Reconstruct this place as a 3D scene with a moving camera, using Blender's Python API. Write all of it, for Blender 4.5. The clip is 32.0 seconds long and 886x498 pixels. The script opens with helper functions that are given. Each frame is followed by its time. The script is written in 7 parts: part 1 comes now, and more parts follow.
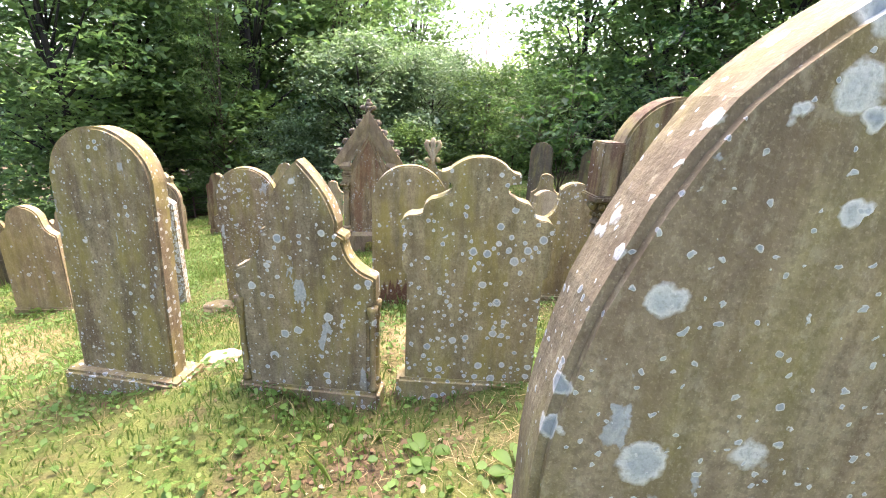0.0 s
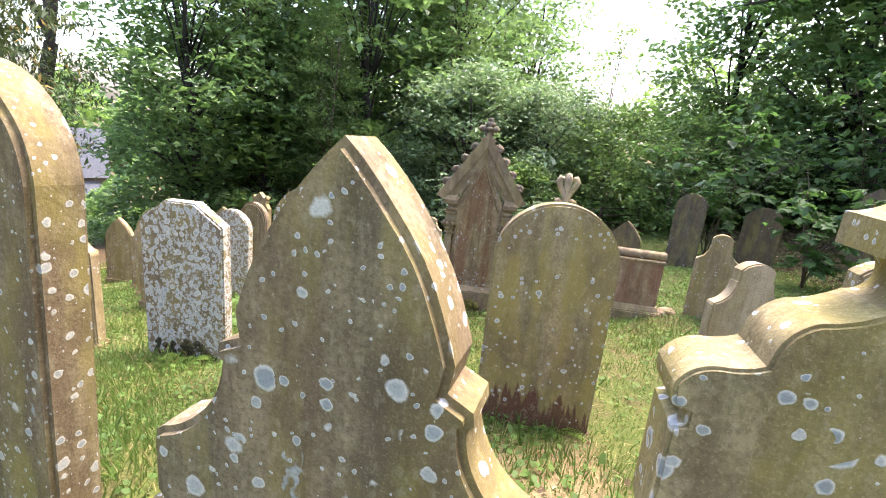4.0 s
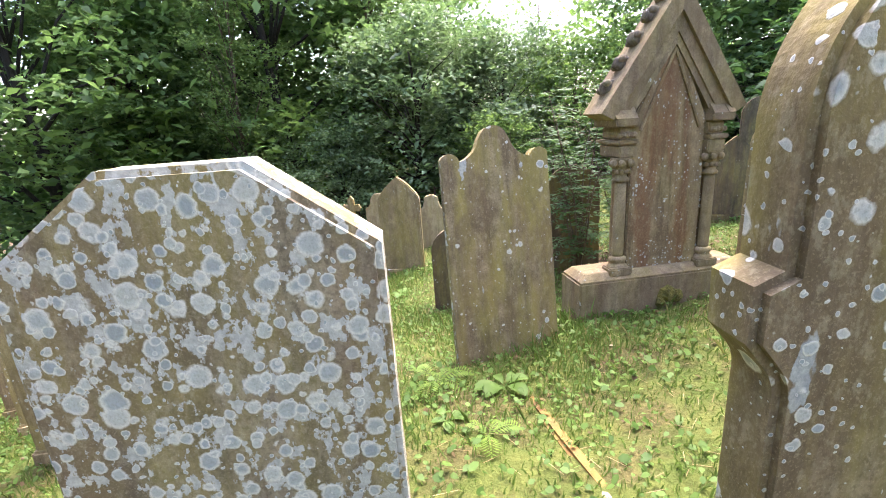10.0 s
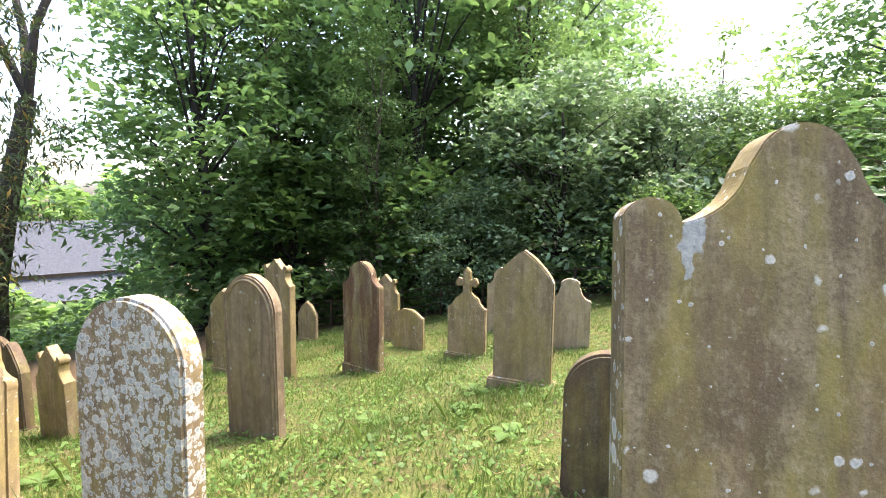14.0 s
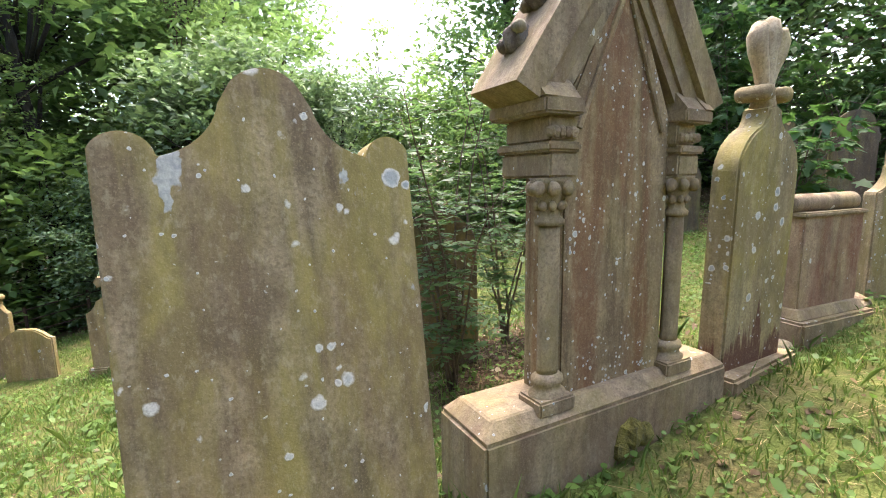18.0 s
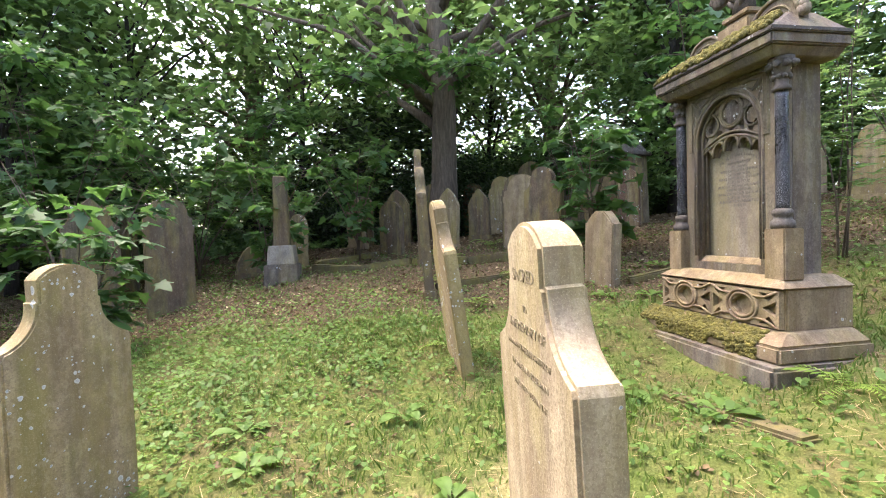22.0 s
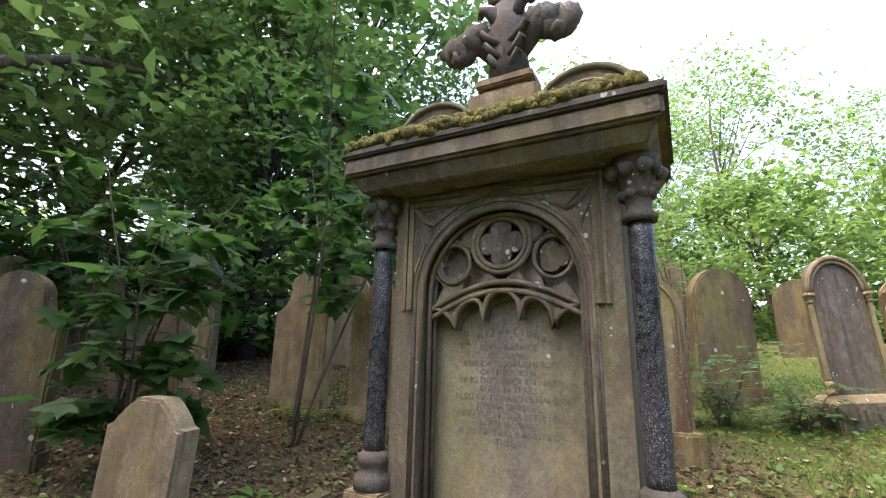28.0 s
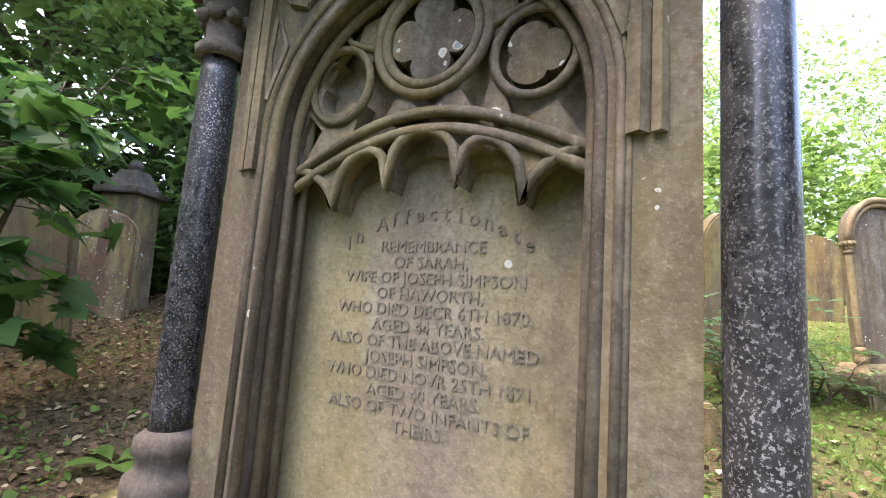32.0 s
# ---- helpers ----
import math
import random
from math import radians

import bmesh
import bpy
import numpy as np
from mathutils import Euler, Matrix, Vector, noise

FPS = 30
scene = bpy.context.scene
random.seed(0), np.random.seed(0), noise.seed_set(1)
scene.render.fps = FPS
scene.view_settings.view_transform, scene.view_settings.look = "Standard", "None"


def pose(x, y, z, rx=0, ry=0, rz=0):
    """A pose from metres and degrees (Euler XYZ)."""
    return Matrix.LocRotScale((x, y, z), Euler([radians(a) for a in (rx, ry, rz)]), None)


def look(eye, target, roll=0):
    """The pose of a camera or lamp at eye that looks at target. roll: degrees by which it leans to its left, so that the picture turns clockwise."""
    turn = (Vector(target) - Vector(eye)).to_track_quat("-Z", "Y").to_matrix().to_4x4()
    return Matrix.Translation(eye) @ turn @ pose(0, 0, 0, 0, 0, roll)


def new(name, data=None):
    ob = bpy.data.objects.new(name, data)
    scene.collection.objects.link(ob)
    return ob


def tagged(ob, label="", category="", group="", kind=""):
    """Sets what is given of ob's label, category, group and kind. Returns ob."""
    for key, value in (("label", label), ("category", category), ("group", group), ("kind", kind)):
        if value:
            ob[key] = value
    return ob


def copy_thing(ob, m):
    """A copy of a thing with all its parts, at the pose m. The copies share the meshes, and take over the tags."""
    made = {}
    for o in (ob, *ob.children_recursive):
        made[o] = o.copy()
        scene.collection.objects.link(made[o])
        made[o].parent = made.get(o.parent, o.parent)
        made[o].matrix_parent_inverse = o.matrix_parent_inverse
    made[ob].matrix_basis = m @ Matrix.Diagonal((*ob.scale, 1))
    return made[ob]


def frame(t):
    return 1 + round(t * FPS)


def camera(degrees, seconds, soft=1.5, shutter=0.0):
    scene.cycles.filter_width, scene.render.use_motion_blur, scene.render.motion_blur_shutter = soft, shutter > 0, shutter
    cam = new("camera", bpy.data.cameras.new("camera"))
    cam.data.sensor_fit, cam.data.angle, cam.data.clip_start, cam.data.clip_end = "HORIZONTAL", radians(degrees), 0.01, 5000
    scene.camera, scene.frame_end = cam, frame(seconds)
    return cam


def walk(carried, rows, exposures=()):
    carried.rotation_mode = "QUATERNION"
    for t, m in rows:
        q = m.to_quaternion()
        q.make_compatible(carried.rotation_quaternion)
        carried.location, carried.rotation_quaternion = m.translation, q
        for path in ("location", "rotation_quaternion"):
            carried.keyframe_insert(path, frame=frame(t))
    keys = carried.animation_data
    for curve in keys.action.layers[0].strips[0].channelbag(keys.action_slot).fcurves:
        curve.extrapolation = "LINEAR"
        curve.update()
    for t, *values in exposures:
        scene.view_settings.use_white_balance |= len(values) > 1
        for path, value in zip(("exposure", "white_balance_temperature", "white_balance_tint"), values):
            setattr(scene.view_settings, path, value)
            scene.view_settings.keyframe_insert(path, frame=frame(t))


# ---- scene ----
UNIT = 1.15  # metres to one step of the plan
cam = camera(88.0, 32.0, 1.0)
PATH = [
    (0, (0.420, 0.555, 1.953), (0.326, 2.446, 1.307), 2.6),
    (0.5, (0.279, 0.827, 1.880), (0.110, 2.722, 1.263), 1.8),
    (1, (0.197, 1.126, 1.870), (0.010, 3.035, 1.306), 1.1),
    (1.5, (0.179, 1.449, 1.780), (-0.002, 3.370, 1.253), 0.0),
    (2, (0.167, 1.636, 1.725), (0.091, 3.570, 1.222), -1.2),
    (2.5, (0.215, 1.776, 1.715), (0.290, 3.719, 1.246), -1.8),
    (3, (0.263, 1.945, 1.683), (0.435, 3.888, 1.240), 1.7),
    (3.5, (0.179, 2.082, 1.661), (0.099, 4.026, 1.197), 5.4),
    (4, (-0.096, 2.122, 1.641), (-0.590, 3.994, 1.140), 5.8),
    (4.5, (-0.372, 2.231, 1.587), (-1.353, 3.894, 1.066), 4.1),
    (6.5, (-1.796, 2.458, 1.421), (-3.463, 3.400, 0.844), 1.4),
    (7, (-2.129, 2.640, 1.356), (-3.778, 3.637, 0.822), -0.7),
    (7.5, (-2.278, 2.780, 1.292), (-3.809, 3.959, 0.777), -4.1),
    (8, (-2.441, 2.943, 1.189), (-3.784, 4.333, 0.675), -7.1),
    (8.5, (-2.509, 3.169, 1.094), (-3.625, 4.737, 0.549), -6.8),
    (9, (-2.497, 3.518, 1.069), (-3.292, 5.270, 0.525), -6.1),
    (9.5, (-2.493, 3.834, 1.018), (-2.886, 5.717, 0.470), -5.3),
    (10, (-2.434, 4.140, 0.962), (-2.542, 6.060, 0.413), -4.0),
    (10.5, (-2.406, 4.546, 0.896), (-2.440, 6.496, 0.453), -3.5),
    (11, (-2.425, 4.902, 0.935), (-2.428, 6.870, 0.580), -2.8),
    (11.5, (-2.418, 5.202, 0.915), (-2.419, 7.183, 0.640), -2.0),
    (12, (-2.428, 5.422, 0.822), (-2.474, 7.406, 0.573), -0.2),
    (12.5, (-2.435, 5.614, 0.766), (-2.529, 7.598, 0.538), 1.4),
    (13, (-2.401, 5.678, 0.761), (-2.541, 7.660, 0.538), 1.9),
    (13.5, (-2.492, 5.830, 0.749), (-2.821, 7.790, 0.524), 1.1),
    (14, (-2.599, 5.919, 0.748), (-3.272, 7.788, 0.520), 0.4),
    (14.5, (-2.648, 5.904, 0.752), (-3.691, 7.594, 0.514), -0.4),
    (16.5, (-2.622, 5.905, 0.745), (-3.876, 7.437, 0.460), -3.4),
    (17, (-2.501, 5.935, 0.749), (-3.366, 7.708, 0.421), -4.4),
    (17.5, (-2.318, 5.837, 0.738), (-2.465, 7.795, 0.358), -4.0),
    (18, (-2.171, 5.870, 0.640), (-1.612, 7.766, 0.337), -1.4),
    (18.5, (-2.105, 5.828, 0.614), (-0.921, 7.411, 0.315), -1.7),
    (19, (-1.901, 5.712, 0.615), (-0.319, 6.900, 0.328), -2.2),
    (19.5, (-1.636, 5.650, 0.690), (0.047, 6.698, 0.425), -1.7),
    (20, (-1.330, 5.686, 0.669), (0.464, 6.540, 0.441), -1.8),
    (20.5, (-0.950, 5.767, 0.718), (0.945, 6.382, 0.537), -1.9),
    (21, (-0.529, 5.906, 0.748), (1.384, 6.473, 0.611), -0.8),
    (21.5, (-0.212, 5.995, 0.789), (1.724, 6.487, 0.703), -0.5),
    (22, (0.145, 6.097, 0.865), (2.107, 6.481, 0.803), -1.8),
    (22.5, (0.436, 6.242, 0.868), (2.413, 6.539, 0.803), -2.5),
    (23, (0.746, 6.382, 0.899), (2.731, 6.609, 0.806), -3.0),
    (23.5, (1.020, 6.517, 0.895), (3.012, 6.631, 0.759), -3.6),
    (24, (1.293, 6.504, 0.917), (3.286, 6.515, 0.760), -3.5),
    (24.5, (1.586, 6.422, 1.001), (3.572, 6.241, 0.842), -3.5),
    (25, (1.831, 6.418, 1.067), (3.770, 5.953, 0.921), -3.3),
    (25.5, (2.022, 6.301, 1.137), (3.854, 5.510, 1.006), -3.0),
    (26, (2.197, 6.094, 1.212), (3.933, 5.105, 1.125), -2.3),
    (26.5, (2.324, 5.978, 1.236), (4.009, 4.902, 1.201), -1.9),
    (28.5, (2.534, 5.893, 1.239), (3.914, 4.569, 1.824), 1.9),
    (29, (2.563, 5.886, 1.219), (3.913, 4.541, 1.827), 2.4),
    (29.5, (2.593, 5.794, 1.162), (3.929, 4.422, 1.739), 3.0),
    (30, (2.650, 5.585, 1.149), (3.999, 4.209, 1.683), 4.2),
    (30.5, (2.712, 5.459, 1.155), (4.083, 4.082, 1.628), 5.3),
    (31, (2.729, 5.374, 1.134), (4.116, 3.991, 1.537), 5.4),
    (31.5, (2.840, 5.272, 1.152), (4.251, 3.894, 1.480), 5.0),
    (32, (2.924, 5.244, 1.182), (4.368, 3.884, 1.438), 4.1),
]
EXPOSURES = [(0, 3.42, 6450, 24), (4, 3.2, 6400, 22), (8, 3.25, 6450, 19), (12, 3.3, 6250, 22), (14, 3.25, 6350, 19), (17, 3.3, 6400, 15), (19, 3.05, 6700, 21), (20, 3.1, 6650, 18), (21, 3.35, 6600, 21),
             (23, 3.55, 6550, 20), (26, 3.78, 6500, 16), (28.5, 2.75, 6600, 18), (30, 2.75, 6700, 20), (32, 3.55, 6600, 20)]
walk(cam, [(t, look(Vector(eye) * UNIT, Vector(target) * UNIT, roll)) for t, eye, target, roll in PATH], EXPOSURES)

# ---- daylight ----
SUN_YAW, SUN_ELEV = -35.0, 64.0
world = bpy.data.worlds.new("sky")
scene.world = world
world.use_nodes = True
wn = world.node_tree.nodes
sky = wn.new("ShaderNodeTexSky")
sky.sky_type = 'NISHITA'
sky.sun_disc = False
sky.sun_elevation = radians(SUN_ELEV)
sky.sun_rotation = radians(-SUN_YAW)
sky.air_density = 1.0
sky.dust_density = 4.0
sky.ozone_density = 1.0
wn["Background"].inputs[1].default_value = 0.15
world.node_tree.links.new(sky.outputs[0], wn["Background"].inputs[0])
sun = new("sun", bpy.data.lights.new("sun", 'SUN'))
sun.data.energy = 0.75
sun.data.angle = radians(35.0)
sun.data.color = (1.0, 0.94, 0.85)
sy, se = radians(SUN_YAW), radians(SUN_ELEV)
sun.matrix_world = look((0, 0, 30), (math.sin(sy) * math.cos(se), -math.cos(sy) * math.cos(se), 30 - math.sin(se)))


# ---- the lie of the land ----
WAVES = [(4.0 * math.sin(2.3 * i + 1), 4.0 * math.sin(3.7 * i + 2), 1.9 * i) for i in range(22)]


HUMPS = ((1.2, 5.95, -0.198), (3, 6.55, -0.111), (-6.4, 4.2, -0.036), (-4.6, 12.2, -0.084), (5.3, 9.1, 0.120), (3.4, 4.6, -0.279), (4.8, 5.4, -0.009), (-0.7, 7.2, 0.053), (-1.2, 2.6, 0.044))


def ground_z(x, y):
    """Height of the hillside: it falls to the north-west and climbs to the east, with small humps."""
    x0, y0 = np.asarray(x, float), np.asarray(y, float)
    x, y = np.clip(x0, -10.0, 9.0), np.clip(y0, -2.5, 16.5)
    u, v = x / 10, (y - 6) / 10
    z = -0.183 + 1.166 * u + -1.279 * v + -0.135 * u * u + 0.519 * u * v + 0.533 * v * v + 0.167 * u ** 3
    for bx, by, bh in HUMPS:
        z = z + bh * np.exp(-((x - bx) ** 2 + (y - by) ** 2) / 1.6)
    z = z - 0.19 * np.clip(-12.0 - x0, 0.0, 45.0)
    return z + sum(0.006 * np.sin(kx * x0 + ky * y0 + ph) for kx, ky, ph in WAVES) * (np.abs(x0) < 12)


def gz(x, y):
    return float(ground_z(x, y))


# ---- materials ----
def nodes_of(name):
    m = bpy.data.materials.new(name)
    m.use_nodes = True
    nt = m.node_tree
    return m, nt, nt.nodes["Principled BSDF"]


class Net:
    """Short hand for wiring shader nodes."""

    def __init__(self, nt):
        self.nt = nt

    def add(self, kind, **inputs):
        n = self.nt.nodes.new("ShaderNode" + kind)
        for k, v in inputs.items():
            self.put(n, k, v)
        return n

    def put(self, n, key, v):
        s = n.inputs[int(key[1:])] if key[0] == "i" and key[1:].isdigit() else n.inputs[key]
        if hasattr(v, "is_linked"):
            self.nt.links.new(v, s)
        else:
            s.default_value = v

    def math(self, op, a, b=0.0, clamp=False):
        n = self.add("Math", i0=a, i1=b)
        n.operation, n.use_clamp = op, clamp
        return n.outputs[0]

    def mix(self, f, a, b):
        n = self.nt.nodes.new("ShaderNodeMix")
        n.data_type = 'RGBA'
        for k, v in ((0, f), (6, a), (7, b)):
            if hasattr(v, "is_linked"):
                self.nt.links.new(v, n.inputs[k])
            else:
                n.inputs[k].default_value = v if k == 0 else (*v, 1)
        return n.outputs[2]

    def noise(self, vec, scale, detail=4.0, rough=0.6):
        n = self.add("TexNoise", Vector=vec, Scale=scale, Detail=detail, Roughness=rough)
        return n.outputs[0]

    def ramp(self, f, lo, hi):
        n = self.add("MapRange", i0=f, i1=lo, i2=hi)
        n.clamp = True
        return n.outputs[0]

    def scaled(self, vec, s):
        n = self.add("Mapping", Vector=vec, Scale=s)
        return n.outputs[0]


def stone_mat(name, light, dark, algae=0.3, rust=0.1, lichen=0.35, size=1.0, streak=0.5, soot=0.2,
              rust_col=(0.16, 0.055, 0.03), algae_col=(0.25, 0.205, 0.055), rough=0.88, flame=0.0):
    """Weathered sandstone: grain, vertical run-off stains, algae, iron staining and round crustose lichen."""
    m, nt, p = nodes_of(name)
    k = Net(nt)
    light, dark = [(c[0] * 1.20, c[1] * 1.22, c[2] * 1.24) for c in (light, dark)]
    tc = k.add("TexCoord").outputs["Object"]
    rnd = k.add("ObjectInfo").outputs["Random"]
    shift = k.math("MULTIPLY", rnd, 53.0)
    comb = k.add("CombineXYZ", i0=shift, i1=shift, i2=shift).outputs[0]
    va = k.add("VectorMath", i0=tc, i1=comb)
    vec = va.outputs[0]
    big, mid, fine = k.noise(vec, 2.6), k.noise(vec, 11.0, 5.0), k.noise(vec, 90.0, 3.0)
    col = k.mix(k.ramp(mid, 0.3, 0.72), dark, light)
    col = k.mix(k.math("MULTIPLY", k.ramp(fine, 0.47, 0.62), 0.5), col, tuple(0.55 * c for c in dark))
    run = k.noise(k.scaled(vec, (9.0, 9.0, 0.9)), 1.6, 5.0, 0.65)
    col = k.mix(k.math("MULTIPLY", k.ramp(run, 0.46, 0.64), streak), col, tuple(0.45 * c for c in dark))
    col = k.mix(k.math("MULTIPLY", k.ramp(k.noise(k.scaled(vec, (5.0, 5.0, 1.0)), 1.3, 5.0), 0.43, 0.58), algae), col, algae_col)
    col = k.mix(k.math("MULTIPLY", k.ramp(k.noise(k.scaled(vec, (6.0, 6.0, 0.8)), 1.1, 4.0), 0.46, 0.58), rust), col, rust_col)
    col = k.mix(k.math("MULTIPLY", k.ramp(big, 0.5, 0.75), soot), col, (0.05, 0.045, 0.035))
    blotch = k.noise(k.scaled(vec, (1.0, 1.0, 0.55)), 4.6, 5.0, 0.68)
    col = k.mix(k.math("MULTIPLY", k.ramp(blotch, 0.50, 0.60), 0.55), col, (0.55 * dark[0] + 0.04, 0.52 * dark[1] + 0.026, 0.5 * dark[2] + 0.018))
    grime = k.noise(k.scaled(vec, (1.0, 1.0, 0.45)), 6.5, 6.0, 0.7)
    col = k.mix(k.math("MULTIPLY", k.ramp(grime, 0.52, 0.66), 0.45), col, tuple(0.42 * c for c in dark))
    if flame:
        # iron stain that climbs from the soil in ragged tongues
        sep = k.add("SeparateXYZ", Vector=tc)
        tongue = k.math("MULTIPLY", k.noise(k.scaled(vec, (1.0, 1.0, 0.08)), 13.0, 3.0), 2.0 * flame)
        reach = k.math("SUBTRACT", tongue, sep.outputs[2])
        col = k.mix(k.math("MULTIPLY", k.ramp(reach, 0.5 * flame, 0.62 * flame), 0.85), col, (0.085, 0.030, 0.020))
    film = k.noise(k.scaled(vec, (1.0, 1.0, 0.6)), 40.0, 5.0, 0.7)
    col = k.mix(k.math("MULTIPLY", k.ramp(film, 0.54, 0.64), 0.16 + 0.2 * min(lichen, 1.0)), col, tuple(0.6 * c + 0.4 * q for c, q in zip(light, (0.44, 0.41, 0.27))))
    speck = k.noise(vec, 210.0, 2.0)
    col = k.mix(k.math("MULTIPLY", k.ramp(speck, 0.56, 0.70), 0.22), col, tuple(min(1.0, 1.5 * c) for c in light))
    # lichen: round crusts of three sizes with a pale rim, the largest merging where it is thick
    wob = k.add("TexNoise", Vector=vec, Scale=42.0, Detail=3.0).outputs[1]
    wv = k.add("VectorMath", i0=wob, i1=(0.5, 0.5, 0.5))
    wv.operation = 'SUBTRACT'
    ws = k.add("VectorMath", i0=wv.outputs[0])
    ws.operation = 'SCALE'
    k.put(ws, "Scale", 0.016 * size)
    lv = k.add("VectorMath", i0=vec, i1=ws.outputs[0]).outputs[0]
    place = k.ramp(k.noise(vec, 3.2, 2.0), 0.60 - 0.5 * lichen, 0.85 - 0.5 * lichen)
    bump_l = None
    if lichen > 0.9:
        crust = k.ramp(k.noise(k.scaled(vec, (1.0, 1.0, 0.7)), 24.0, 5.0, 0.60), 0.525, 0.55)
        white = k.mix(k.ramp(k.noise(vec, 60.0, 4.0), 0.35, 0.7), (0.34, 0.34, 0.31), (0.53, 0.52, 0.46))
        col = k.mix(k.math("MULTIPLY", crust, 0.9), col, white)
    layers = [(12.0 / size, 0.26, 0.34), (22.0 / size, 0.30, 0.34), (52.0, 0.24, 0.30)]
    if lichen > 0.9:
        layers = [(18.0, 0.50, 0.44), (27.0, 0.55, 0.42)] + layers
    elif lichen > 0.65:
        patch = k.math("MULTIPLY", k.ramp(k.noise(k.scaled(lv, (1.0, 1.0, 0.4)), 9.0, 4.0, 0.55), 0.665, 0.68), place)
        col = k.mix(k.math("MULTIPLY", patch, 0.85), col, k.mix(k.ramp(k.noise(vec, 70.0, 3.0), 0.35, 0.7), (0.27, 0.29, 0.28), (0.46, 0.46, 0.41)))
    for n_, (sc, keep, amt) in enumerate(layers):
        at = k.add("VectorMath", i0=lv, i1=(1.7 * n_, 0.9 * n_, 2.3 * n_)).outputs[0]
        vo = k.add("TexVoronoi", Vector=at, Scale=sc)
        vo.inputs["Randomness"].default_value = 0.85
        pick = k.add("SeparateColor", Color=vo.outputs["Color"])
        r = k.math("MULTIPLY", k.math("ADD", k.math("MULTIPLY", pick.outputs[0], 0.7), 0.3), amt)
        d = k.math("DIVIDE", vo.outputs["Distance"], r)
        on = k.math("LESS_THAN", pick.outputs[1], k.math("MULTIPLY", place, keep + 0.35 * min(lichen, 1.0)))
        mask = k.math("MULTIPLY", k.ramp(d, 1.08, 0.90), on)
        heart = k.mix(k.ramp(pick.outputs[2], 0.0, 1.0), (0.25, 0.285, 0.29), (0.45, 0.45, 0.40))
        lc = k.mix(k.ramp(d, 0.62, 0.92), heart, (0.60, 0.575, 0.49))
        lc = k.mix(k.math("MULTIPLY", k.ramp(k.noise(vec, 160.0, 2.0), 0.5, 0.7), 0.45), lc, (0.22, 0.23, 0.20))
        col = k.mix(k.math("MULTIPLY", mask, 0.9), col, lc)
        bump_l = mask if bump_l is None else k.math("MAXIMUM", bump_l, mask)
    k.put(p, "Base Color", col)
    k.put(p, "Roughness", rough)
    p.inputs["Specular IOR Level"].default_value = 0.25
    h = k.math("ADD", k.math("MULTIPLY", fine, 0.5), k.math("ADD", k.math("MULTIPLY", mid, 1.2), k.math("MULTIPLY", bump_l, 0.25)))
    b = k.add("Bump", Height=h, Strength=0.6, Distance=0.007)
    k.put(p, "Normal", b.outputs[0])
    return m


def leaf_mat(name, c1, c2, glow=0.35, gloss=0.3, c3=None):
    """Leaf blades: colour differs from leaf to leaf; some light passes through."""
    m, nt, p = nodes_of(name)
    k = Net(nt)
    geo = k.add("NewGeometry")
    r = geo.outputs["Random Per Island"]
    col = k.mix(r, c1, c2)
    if c3:
        col = k.mix(k.math("GREATER_THAN", r, 0.9), col, c3)
    tc = k.add("TexCoord").outputs["Object"]
    col = k.mix(k.math("MULTIPLY", k.ramp(k.noise(tc, 0.9, 2.0), 0.35, 0.7), 0.5), col, tuple(0.6 * c for c in c1))
    k.put(p, "Base Color", col)
    k.put(p, "Roughness", 0.55)
    p.inputs["Specular IOR Level"].default_value = gloss
    tr = k.add("BsdfTranslucent", Color=k.mix(0.5, col, (c2[0] * 1.2, c2[1] * 1.25, c2[2] * 0.85)))
    mx = k.add("MixShader", i0=glow, i1=p.outputs[0], i2=tr.outputs[0])
    nt.links.new(mx.outputs[0], nt.nodes["Material Output"].inputs[0])
    return m


def plain_mat(name, c1, c2, scale=12.0, rough=0.8, metal=0.0, bump=0.4, dist=0.01, stretch=(1, 1, 1)):
    m, nt, p = nodes_of(name)
    k = Net(nt)
    tc = k.scaled(k.add("TexCoord").outputs["Object"], stretch)
    a, f = k.noise(tc, scale, 5.0), k.noise(tc, scale * 7, 3.0)
    col = k.mix(k.ramp(a, 0.3, 0.7), c1, c2)
    col = k.mix(k.math("MULTIPLY", k.ramp(f, 0.45, 0.7), 0.4), col, tuple(0.5 * c for c in c1))
    k.put(p, "Base Color", col)
    k.put(p, "Roughness", rough)
    k.put(p, "Metallic", metal)
    b = k.add("Bump", Height=k.math("ADD", a, k.math("MULTIPLY", f, 0.4)), Strength=bump, Distance=dist)
    k.put(p, "Normal", b.outputs[0])
    return m


def granite_mat():
    """Dark polished granite with crisp pale feldspar flecks."""
    m, nt, p = nodes_of("polished_dark_granite")
    k = Net(nt)
    tc = k.add("TexCoord").outputs["Object"]
    fleck = k.ramp(k.noise(tc, 300.0, 3.0, 0.7), 0.55, 0.60)
    worn = k.ramp(k.noise(k.scaled(tc, (1.0, 1.0, 0.4)), 14.0, 4.0), 0.42, 0.68)
    col = k.mix(k.ramp(k.noise(tc, 60.0, 3.0), 0.4, 0.65), (0.012, 0.012, 0.014), (0.040, 0.039, 0.042))
    col = k.mix(k.math("MULTIPLY", fleck, k.math("ADD", k.math("MULTIPLY", worn, 0.6), 0.3)), col, (0.34, 0.34, 0.34))
    k.put(p, "Base Color", col)
    k.put(p, "Roughness", k.math("ADD", k.math("MULTIPLY", worn, 0.25), 0.25))
    return m


